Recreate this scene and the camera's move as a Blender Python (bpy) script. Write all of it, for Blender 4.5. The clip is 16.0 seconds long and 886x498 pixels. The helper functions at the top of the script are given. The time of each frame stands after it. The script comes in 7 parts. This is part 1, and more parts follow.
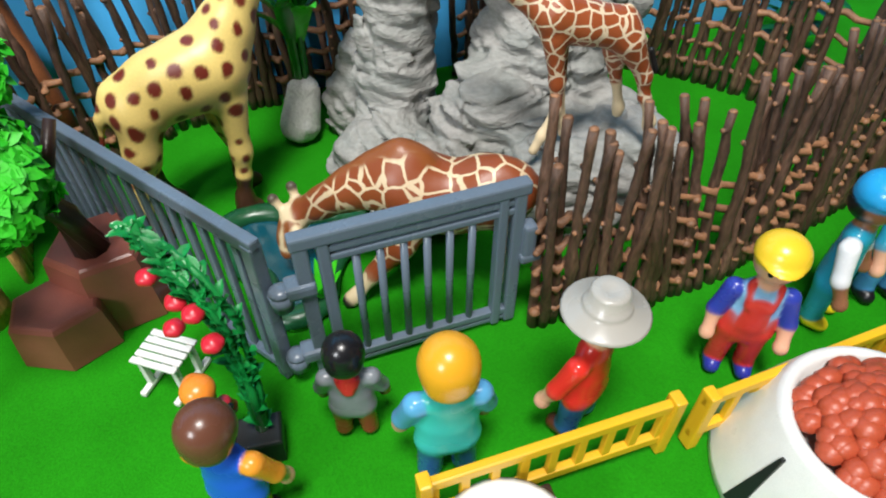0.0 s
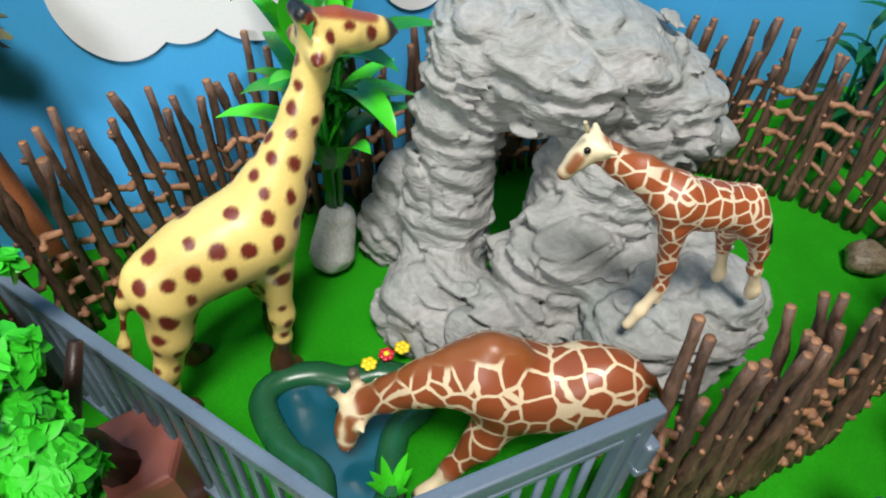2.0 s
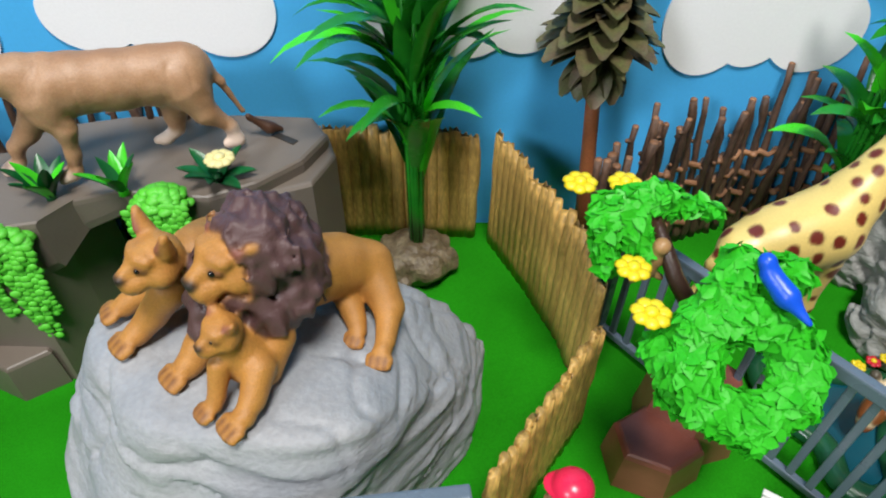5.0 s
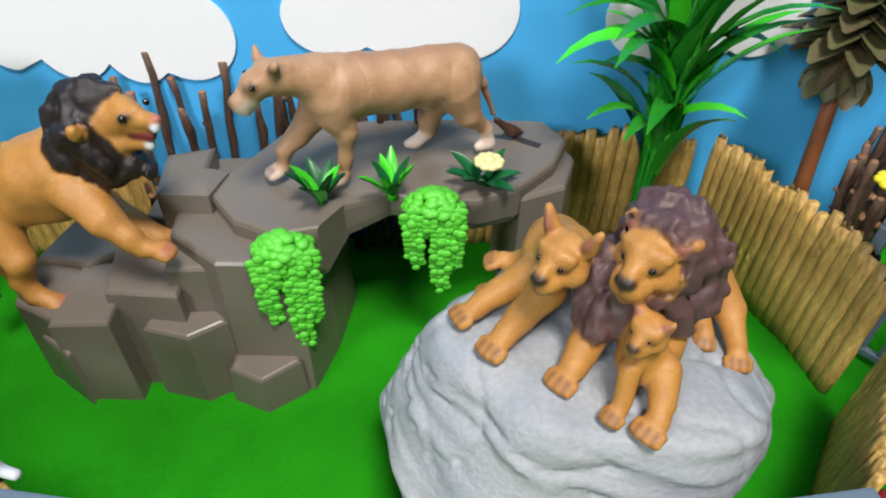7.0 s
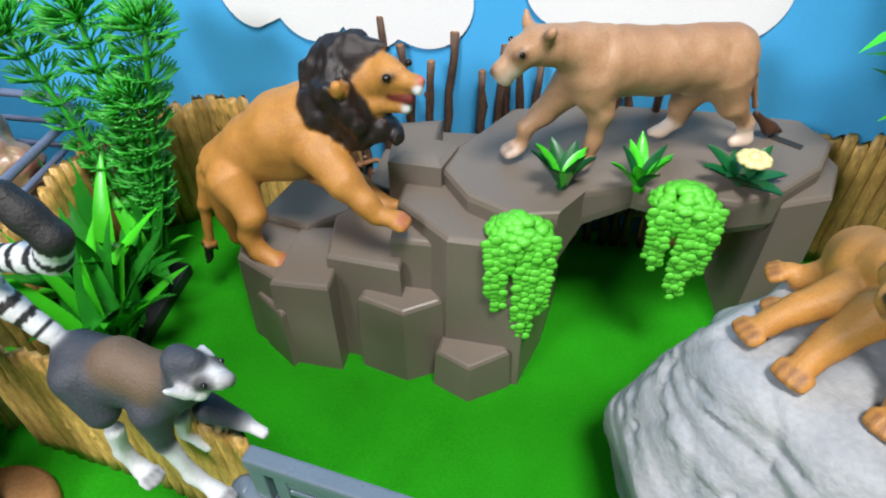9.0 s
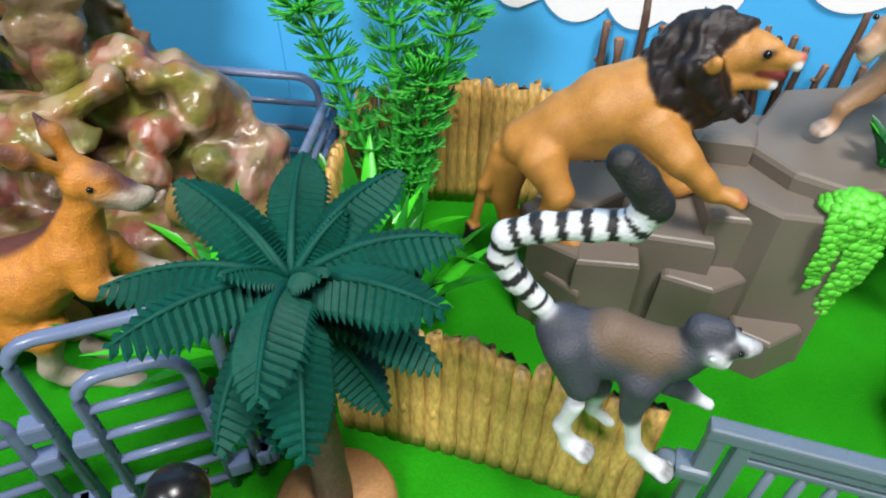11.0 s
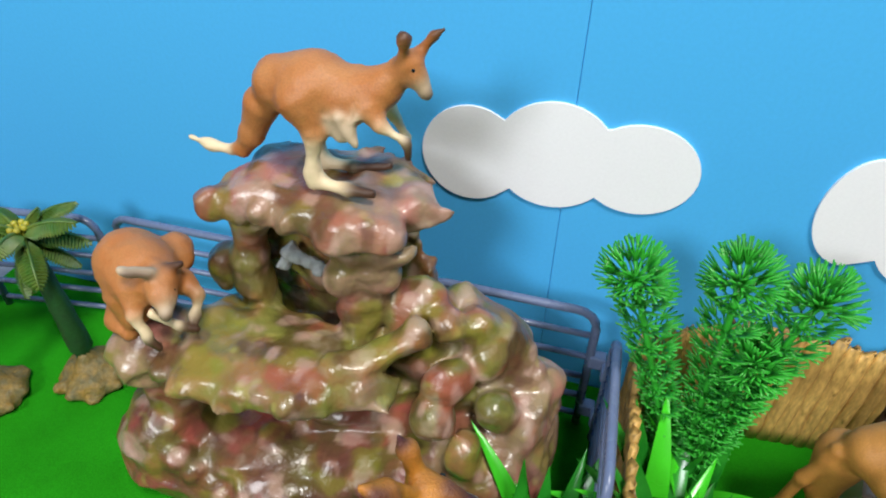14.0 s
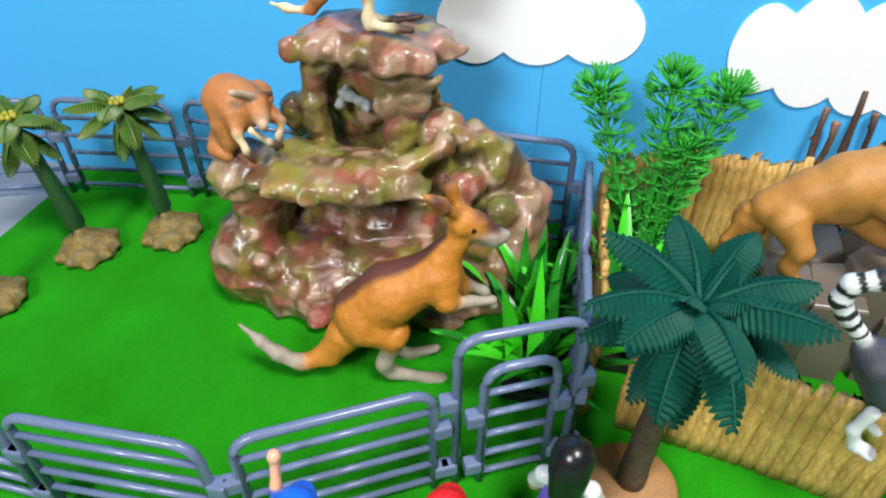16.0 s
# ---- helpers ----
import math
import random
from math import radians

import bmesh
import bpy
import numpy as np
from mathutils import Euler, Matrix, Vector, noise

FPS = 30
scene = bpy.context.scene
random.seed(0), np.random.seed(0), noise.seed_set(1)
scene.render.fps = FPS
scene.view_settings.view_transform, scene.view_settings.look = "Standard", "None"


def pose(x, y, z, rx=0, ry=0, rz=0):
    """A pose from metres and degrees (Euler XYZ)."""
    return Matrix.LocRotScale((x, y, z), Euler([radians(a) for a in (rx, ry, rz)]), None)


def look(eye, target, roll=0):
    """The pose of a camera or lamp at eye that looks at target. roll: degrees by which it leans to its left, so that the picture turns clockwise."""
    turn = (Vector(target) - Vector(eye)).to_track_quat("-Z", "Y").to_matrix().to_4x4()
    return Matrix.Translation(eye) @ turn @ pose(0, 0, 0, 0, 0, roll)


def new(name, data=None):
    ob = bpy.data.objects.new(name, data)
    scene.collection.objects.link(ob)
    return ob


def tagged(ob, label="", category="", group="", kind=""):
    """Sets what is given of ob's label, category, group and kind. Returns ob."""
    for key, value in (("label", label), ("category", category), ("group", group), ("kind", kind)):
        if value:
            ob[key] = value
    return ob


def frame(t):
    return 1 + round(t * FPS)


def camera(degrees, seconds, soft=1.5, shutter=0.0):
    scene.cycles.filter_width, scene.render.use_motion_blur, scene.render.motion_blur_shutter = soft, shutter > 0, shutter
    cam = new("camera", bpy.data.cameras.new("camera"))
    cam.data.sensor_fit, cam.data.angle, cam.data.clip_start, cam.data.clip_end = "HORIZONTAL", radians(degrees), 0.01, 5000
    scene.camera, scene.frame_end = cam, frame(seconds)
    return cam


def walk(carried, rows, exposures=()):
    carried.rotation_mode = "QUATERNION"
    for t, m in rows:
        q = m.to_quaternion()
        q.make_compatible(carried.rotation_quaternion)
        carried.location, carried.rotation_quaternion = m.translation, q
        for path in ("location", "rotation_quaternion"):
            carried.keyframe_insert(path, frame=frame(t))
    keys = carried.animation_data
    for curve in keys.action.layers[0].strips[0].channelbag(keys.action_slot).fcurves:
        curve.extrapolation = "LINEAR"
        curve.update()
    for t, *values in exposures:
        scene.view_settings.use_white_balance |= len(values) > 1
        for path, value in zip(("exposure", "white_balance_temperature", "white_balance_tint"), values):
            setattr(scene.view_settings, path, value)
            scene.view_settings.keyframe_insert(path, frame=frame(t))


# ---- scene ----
# Lengths below are in centimetres; CM turns them into metres.
CM = 0.01
cam = camera(69.1, 16.0, soft=2.0)
PATH = [
    (0, (21.267, -21.875, 20.348), (25.585, -8.506, 6.113), -0.15),
    (0.5, (20.688, -19.296, 21.254), (25.312, -5.906, 7.136), 0.34),
    (1, (20.354, -17.323, 21.196), (25.255, -4.057, 7.054), 0.72),
    (1.5, (19.879, -15.149, 21.866), (25.058, -2.214, 7.518), 1.28),
    (2, (19.255, -13.565, 22.613), (24.915, -0.746, 8.344), 3.29),
    (2.5, (18.530, -13.048, 23.221), (24.284, -0.117, 9.090), 4.61),
    (3, (16.802, -13.148, 23.333), (21.799, 0.215, 9.317), 4.04),
    (3.5, (14.397, -14.868, 23.709), (18.036, -1.011, 9.754), 3.27),
    (4, (10.550, -15.907, 24.469), (12.767, -1.687, 10.581), 2.75),
    (4.5, (6.682, -15.861, 24.699), (7.809, -1.402, 10.926), 1.39),
    (4.7, (5.187, -15.776, 24.415), (5.920, -1.261, 10.675), 0.81),
    (6.8, (-6.830, -15.486, 23.908), (-5.671, -0.688, 10.503), 1.03),
    (7, (-8.092, -15.070, 23.478), (-6.969, -0.229, 10.118), 1.28),
    (7.5, (-9.264, -12.982, 22.404), (-8.825, 1.822, 8.963), 0.54),
    (8, (-10.321, -12.133, 22.524), (-11.440, 2.624, 9.071), -0.31),
    (8.5, (-11.420, -12.600, 22.385), (-13.364, 2.102, 8.966), -0.85),
    (8.7, (-11.863, -13.209, 22.168), (-14.044, 1.453, 8.741), -0.72),
    (10.8, (-23.995, -15.830, 21.637), (-25.272, -1.249, 8.008), 0.53),
    (11, (-25.242, -15.944, 21.564), (-26.673, -1.342, 7.972), 0.87),
    (11.5, (-27.655, -15.678, 21.502), (-29.635, -1.106, 7.946), 0.93),
    (12, (-29.436, -14.734, 21.518), (-31.748, -0.164, 8.013), 1.52),
    (12.5, (-30.658, -13.513, 22.377), (-33.497, 1.027, 8.942), 1.16),
    (13, (-31.265, -12.016, 24.167), (-34.628, 2.579, 10.912), 0.39),
    (13.5, (-32.813, -10.590, 26.411), (-36.542, 4.334, 13.630), 0.21),
    (14, (-35.096, -10.501, 26.615), (-39.070, 4.490, 13.986), 0.55),
    (14.5, (-35.938, -12.632, 26.721), (-39.730, 2.526, 14.237), 1.34),
    (15, (-35.512, -15.090, 26.376), (-38.975, 0.174, 13.925), 1.62),
    (15.5, (-34.974, -18.334, 26.634), (-38.518, -3.173, 14.080), 0.31),
    (16, (-34.511, -22.303, 25.877), (-37.639, -7.256, 13.079), 0.05),
]
# the camera meters its picture on the way: seconds, stops
EXPOSURES = [(0, 0.04), (1, 0.17), (2, 0.06), (3, -0.1), (4.7, -0.2), (7, -0.1), (8.5, 0.0), (11, 0.05), (12.5, 0.15), (13.3, 0.02), (14.2, -0.28), (15.2, -0.25), (16, 0.05)]
walk(cam, [(t, look(Vector(e) * CM, Vector(g) * CM, r)) for t, e, g, r in PATH], EXPOSURES)

# Room light: an unseen dim room, a ceiling lamp and a light at front left.
world = bpy.data.worlds.new("room_world")
scene.world = world
world.use_nodes = True
bg = world.node_tree.nodes["Background"]
bg.inputs[0].default_value = (0.9, 0.95, 1.0, 1)
bg.inputs[1].default_value = 0.06


def area_lamp(name, eye, target, sx, sy, watts, color):
    d = bpy.data.lights.new(name, "AREA")
    d.shape, d.size, d.size_y, d.energy, d.color = "RECTANGLE", sx, sy, watts, color
    ob = new(name, d)
    ob.matrix_world = look(eye, target)
    return ob


area_lamp("ceiling_lamp", (0.08, -0.5, 1.5), (-0.05, 0.05, 0), 0.36, 0.36, 31, (1.0, 0.97, 0.93))
# Unseen source, placed to suit the shadows on the blue card.
area_lamp("left_front_light", (-0.75, -0.9, 0.8), (-0.1, 0.1, 0.05), 0.3, 0.3, 12.5, (0.94, 0.97, 1.0))


# ---- mesh helpers ----
def rng(seed):
    return random.Random(seed)


class MB:
    """Collects faces in centimetres, with a material slot each."""

    def __init__(self):
        self.v, self.f, self.m, self.s = [], [], [], []

    def add(self, verts, faces, mat=0, smooth=True):
        n = len(self.v)
        self.v += [tuple(p) for p in verts]
        self.f += [tuple(i + n for i in q) for q in faces]
        self.m += [mat] * len(faces)
        self.s += [smooth] * len(faces)
        return self

    def rings(self, rings, mat=0, smooth=True, caps=True, closed=False):
        k = len(rings[0])
        verts = [p for r in rings for p in r]
        faces = []
        n = len(rings)
        for i in range(n if closed else n - 1):
            a, b = i * k, ((i + 1) % n) * k
            for j in range(k):
                faces.append((a + j, a + (j + 1) % k, b + (j + 1) % k, b + j))
        if caps and not closed:
            faces.append(tuple(range(k - 1, -1, -1)))
            faces.append(tuple(range((n - 1) * k, n * k)))
        return self.add(verts, faces, mat, smooth)

    def tube(self, pts, radii, mat=0, seg=8, flat=1.0, smooth=True, closed=False):
        pts = [Vector(p) for p in pts]
        if not hasattr(radii, "__len__"):
            radii = [radii] * len(pts)
        rings = []
        up = Vector((0, 0, 1))
        n = len(pts)
        for i, p in enumerate(pts):
            if closed:
                d = pts[(i + 1) % n] - pts[i - 1]
            else:
                d = pts[min(i + 1, n - 1)] - pts[max(i - 1, 0)]
            d.normalize()
            a = d.cross(up)
            if a.length < 0.15:
                a = d.cross(Vector((0, 1, 0)))
            a.normalize()
            b = a.cross(d)
            rings.append([p + (a * math.cos(w) + b * math.sin(w) * flat) * radii[i] for w in (2 * math.pi * j / seg for j in range(seg))])
        return self.rings(rings, mat, smooth, True, closed)

    def lathe(self, prof, mat=0, seg=24, at=(0, 0, 0), squash=1.0, smooth=True):
        o = Vector(at)
        rings = [[o + Vector((r * math.cos(w), r * squash * math.sin(w), z)) for w in (2 * math.pi * j / seg for j in range(seg))] for r, z in prof]
        return self.rings(rings, mat, smooth)

    def ball(self, c, r, mat=0, seg=12, sc=(1, 1, 1)):
        c = Vector(c)
        n = max(4, seg // 2)
        rings = []
        for i in range(1, n):
            a = math.pi * i / n
            rings.append([c + Vector((r * sc[0] * math.sin(a) * math.cos(w), r * sc[1] * math.sin(a) * math.sin(w), -r * sc[2] * math.cos(a))) for w in (2 * math.pi * j / seg for j in range(seg))])
        self.rings(rings, mat, True, False)
        k = len(rings)
        b0, b1 = len(self.v) - k * seg, len(self.v) - seg
        self.v += [tuple(c - Vector((0, 0, r * sc[2]))), tuple(c + Vector((0, 0, r * sc[2])))]
        s, t = len(self.v) - 2, len(self.v) - 1
        for j in range(seg):
            self.f += [(s, b0 + (j + 1) % seg, b0 + j), (t, b1 + j, b1 + (j + 1) % seg)]
        self.m += [mat] * 2 * seg
        self.s += [True] * 2 * seg
        return self

    def box(self, c, size, bevel=0.05, mat=0, m=None):
        """A box with bevelled edges; m turns it about its centre."""
        bm = bmesh.new()
        bmesh.ops.create_cube(bm, size=1)
        for v in bm.verts:
            v.co = Vector((v.co.x * size[0], v.co.y * size[1], v.co.z * size[2]))
        if bevel > 0:
            bmesh.ops.bevel(bm, geom=bm.edges[:], offset=bevel, segments=2, profile=0.6, affect="EDGES")
        t = Matrix.Translation(Vector(c)) @ (m or Matrix())
        idx = {v: i for i, v in enumerate(bm.verts)}
        self.add([t @ v.co for v in bm.verts], [[idx[v] for v in f.verts] for f in bm.faces], mat, False)
        bm.free()
        return self

    def prism(self, outline, z0, z1, taper=0.9, bevel=0.15, mat=0, tilt=(0, 0), jag=0.0, r=None):
        """An upright block over an outline, narrower at its top, with a rounded rim."""
        cx = sum(p[0] for p in outline) / len(outline)
        cy = sum(p[1] for p in outline) / len(outline)

        def ring(k, z, rim):
            out = []
            for x, y in outline:
                px, py = cx + (x - cx) * k, cy + (y - cy) * k
                zz = z + (tilt[0] * (px - cx) + tilt[1] * (py - cy) if rim else 0)
                out.append((px, py, zz))
            return out
        rad = max(0.3, min(math.hypot(x - cx, y - cy) for x, y in outline))
        kb = 1 - bevel / rad
        rr = [ring(1, z0, False), ring(1 - (1 - taper) * 0.5, (z0 + z1) / 2, False), ring(taper, z1 - bevel, True), ring(taper * (kb + 1) / 2, z1 - bevel * 0.25, True), ring(taper * kb, z1, True)]
        return self.rings(rr, mat, False)

    def leaf(self, base, direction, length, width, droop=0.3, fold=0.15, mat=0, n=6, prof=None, up=(0, 0, 1), jag=0.0, thick=0.0):
        """A leaf blade that bends down along its length, folded along its midrib."""
        d = Vector(direction).normalized()
        upv = Vector(up)
        side = d.cross(upv)
        if side.length < 0.05:
            side = d.cross(Vector((0.3, 1, 0)))
        side.normalize()
        p = Vector(base)
        rows = []
        for i in range(n + 1):
            u = i / n
            w = width * (prof(u) if prof else (math.sin(math.pi * min(1, 0.12 + u * 0.88)) ** 0.8 if u < 1 else 0.0))
            if jag and i % 2:
                w *= 1 - jag
            nrm = side.cross(d).normalized()
            rows.append([p - side * w * 0.5 + nrm * fold * w, p.copy(), p + side * w * 0.5 + nrm * fold * w])
            d = (d + Vector((0, 0, -1)) * droop / n).normalized()
            p = p + d * (length / n)
        verts = [q for r in rows for q in r]
        faces = []
        for i in range(n):
            a = i * 3
            faces += [(a, a + 1, a + 4, a + 3), (a + 1, a + 2, a + 5, a + 4)]
        return self.add(verts, faces, mat, True)

    def mesh(self, name, mats):
        me = bpy.data.meshes.new(name)
        me.from_pydata([(x * CM, y * CM, z * CM) for x, y, z in self.v], [], self.f)
        for m in mats if isinstance(mats, (list, tuple)) else [mats]:
            me.materials.append(m)
        me.polygons.foreach_set("material_index", self.m)
        me.polygons.foreach_set("use_smooth", self.s)
        me.update()
        return me


def part(name, shape, mats, parent=None, label="", at=(0, 0, 0), rz=0.0):
    """One mesh object from an MB (or a mesh), under a thing or a part."""
    me = shape.mesh(name, mats) if isinstance(shape, MB) else shape
    ob = new(name, me)
    ob.location = Vector(at) * CM
    ob.rotation_euler = (0, 0, radians(rz))
    if parent:
        ob.parent = parent
    if label:
        ob["label"] = label
    return ob


def empty(name, at=(0, 0, 0), rz=0.0):
    ob = new(name)
    ob.empty_display_size = 0.01
    ob.location = Vector(at) * CM
    ob.rotation_euler = (0, 0, radians(rz))
    return ob


def vnoise(p, seed=0):
    """Smooth value noise in -1..1 at points of shape (..., 3)."""
    i = np.floor(p).astype(np.int64)
    f = p - i
    f = f * f * (3 - 2 * f)
    out = np.zeros(p.shape[:-1])
    for dx in (0, 1):
        for dy in (0, 1):
            for dz in (0, 1):
                h = (i[..., 0] + dx) * 374761393 + (i[..., 1] + dy) * 668265263 + (i[..., 2] + dz) * 2147483647 + seed * 974711
                h = (h ^ (h >> 13)) * 1274126177
                h = (h ^ (h >> 16)) & 0xFFFF
                w = (f[..., 0] if dx else 1 - f[..., 0]) * (f[..., 1] if dy else 1 - f[..., 1]) * (f[..., 2] if dz else 1 - f[..., 2])
                out += w * (h / 32767.5 - 1)
    return out


def cone(a, ra, b=None, rb=None, mat=0, sq=None):
    """A rounded stick from a to b with its radii, or a ball; sq: stretch along x, y, z."""
    return (Vector(a), ra, Vector(b if b is not None else a), rb if rb is not None else ra, mat, sq)


def chain(points, mat=0):
    """Rounded sticks through points of x, y, z, radius."""
    if len(points) == 1:
        return [cone(points[0][:3], points[0][3], mat=mat)]
    return [cone(p[:3], p[3], q[:3], q[3], mat) for p, q in zip(points, points[1:])]


def sculpt(prims, k=0.25, h=0.14, warp=None, flat_below=None):
    """A smooth skin round rounded sticks, as an MB with the nearest stick's slot on each face."""
    lo = np.min([np.minimum(np.array(a) - ra * np.array(sq or (1, 1, 1)), np.array(b) - rb * np.array(sq or (1, 1, 1))) for a, ra, b, rb, m, sq in prims], 0) - 3 * h - (0.5 if warp else 0)
    hi = np.max([np.maximum(np.array(a) + ra * np.array(sq or (1, 1, 1)), np.array(b) + rb * np.array(sq or (1, 1, 1))) for a, ra, b, rb, m, sq in prims], 0) + 3 * h + (0.5 if warp else 0)
    n = np.ceil((hi - lo) / h).astype(int) + 1
    g = np.stack(np.meshgrid(*[lo[i] + h * np.arange(n[i]) for i in range(3)], indexing="ij"), -1)
    acc = np.zeros(g.shape[:3])
    best = np.full(g.shape[:3], 1e9)
    mat = np.zeros(g.shape[:3], int)
    for a, ra, b, rb, m, sq in prims:
        a, b = np.array(a), np.array(b)
        reach = max(ra, rb) * np.array(sq or (1, 1, 1)) + 7 * k + 0.6
        i0 = np.clip(np.floor((np.minimum(a, b) - reach - lo) / h).astype(int), 0, n - 1)
        i1 = np.clip(np.ceil((np.maximum(a, b) + reach - lo) / h).astype(int) + 1, 1, n)
        win = tuple(slice(i0[i], i1[i]) for i in range(3))
        ab = b - a
        w = g[win] - a
        t = np.clip(w @ ab / (ab @ ab), 0, 1) if ab @ ab > 1e-9 else np.zeros(w.shape[:3])
        w = w - t[..., None] * ab
        if sq:
            w = w / np.array(sq)
            d = (np.sqrt((w * w).sum(-1)) - (ra + (rb - ra) * t)) * min(sq)
        else:
            d = np.sqrt((w * w).sum(-1)) - (ra + (rb - ra) * t)
        acc[win] += np.exp(np.clip(-d / k, -60, 60))
        near = d < best[win]
        best[win] = np.where(near, d, best[win])
        mat[win] = np.where(near, m, mat[win])
    f = -k * np.log(acc + 1e-30) + 0.4 * k
    if warp:
        f = f + warp(g, mat)
    if flat_below is not None:
        f = np.maximum(f, flat_below - g[..., 2])
    f[0], f[-1], f[:, 0], f[:, -1], f[:, :, 0], f[:, :, -1] = 1, 1, 1, 1, 1, 1
    mb = surface(f, lo, h, mat)
    mb.prims = prims
    return mb


def painted(mb, colors, soft=0.05):
    """Point colours from the nearest sticks' slots, softly blended; slot 0 keeps the base coat."""
    p = np.array(mb.v)
    slots = sorted({q[4] for q in mb.prims})
    best = {m: np.full(len(p), 9.0) for m in slots}
    for a, ra, b, rb, m, sq in mb.prims:
        a, b = np.array(a), np.array(b)
        ab = b - a
        w = p - a
        t = np.clip(w @ ab / (ab @ ab), 0, 1) if ab @ ab > 1e-9 else np.zeros(len(p))
        w = w - t[:, None] * ab
        if sq:
            w = w / np.array(sq)
        d = (np.sqrt((w * w).sum(-1)) - (ra + (rb - ra) * t)) * (min(sq) if sq else 1)
        best[m] = np.minimum(best[m], d)
    low = np.min([best[m] for m in slots], 0)
    wgt = {m: np.exp(-(best[m] - low) / soft) for m in slots}
    tot = sum(wgt.values())
    out = np.zeros((len(p), 4))
    for m in slots:
        if m:
            out[:, :3] += (wgt[m] / tot)[:, None] * np.array(colors[m - 1])
            out[:, 3] += wgt[m] / tot
    solid = out[:, 3] > 1e-3
    out[solid, :3] /= out[solid, 3:4]
    return out


def tintable(m):
    """Lets point colours named tint cover the base coat of a material."""
    nt = m.node_tree
    b = nt.nodes["Principled BSDF"]
    old = b.inputs["Base Color"].links[0].from_socket
    at = nt.nodes.new("ShaderNodeAttribute")
    at.attribute_name = "tint"
    x = nt.nodes.new("ShaderNodeMix")
    x.data_type = "RGBA"
    nt.links.new(at.outputs["Alpha"], x.inputs[0])
    nt.links.new(old, x.inputs[6])
    nt.links.new(at.outputs["Color"], x.inputs[7])
    nt.links.new(x.outputs[2], b.inputs["Base Color"])
    return m


def surface(f, lo, h, mat):
    s = np.array(f.shape) - 1
    tot, cnt = np.zeros((*s, 3)), np.zeros(s)
    for ax in range(3):
        o1, o2 = [i for i in range(3) if i != ax]
        for u in (0, 1):
            for v in (0, 1):
                sl0, sl1 = [slice(None)] * 3, [slice(None)] * 3
                for o, w in ((o1, u), (o2, v)):
                    sl0[o] = sl1[o] = slice(w, w + s[o])
                sl0[ax], sl1[ax] = slice(0, s[ax]), slice(1, s[ax] + 1)
                f0, f1 = f[tuple(sl0)], f[tuple(sl1)]
                c = (f0 < 0) != (f1 < 0)
                t = np.where(c, f0 / np.where(c, f0 - f1, 1), 0)
                p = np.zeros((*s, 3))
                p[..., o1], p[..., o2], p[..., ax] = u, v, t
                tot += p * c[..., None]
                cnt += c
    cells = cnt > 0
    idx = np.full(s, -1)
    idx[cells] = np.arange(cells.sum())
    where = np.argwhere(cells)
    verts = (where + tot[cells] / cnt[cells][:, None]) * h + lo
    quads, mats = [], []
    for ax in range(3):
        o1, o2 = [i for i in range(3) if i != ax]
        sl0, sl1 = [slice(1, -1)] * 3, [slice(1, -1)] * 3
        sl0[ax], sl1[ax] = slice(0, -1), slice(1, None)
        f0, f1 = f[tuple(sl0)], f[tuple(sl1)]
        e = np.argwhere((f0 < 0) != (f1 < 0))
        flip = (f0 < 0)[tuple(e.T)]
        base = e.copy()
        base[:, o1] += 1
        base[:, o2] += 1
        c = []
        for du, dv in ((1, 1), (0, 1), (0, 0), (1, 0)):
            q = base.copy()
            q[:, o1] -= du
            q[:, o2] -= dv
            c.append(idx[tuple(q.T)])
        c = np.stack(c, 1)
        if ax == 1:
            flip = ~flip
        c[~flip] = c[~flip][:, ::-1]
        quads.append(c)
        mats.append(mat[tuple(base.T)])
    mb = MB()
    mb.v = [tuple(p) for p in verts.tolist()]
    mb.f = [tuple(q) for q in np.concatenate(quads).tolist()]
    mb.m = np.concatenate(mats).tolist()
    mb.s = [True] * len(mb.f)
    return mb


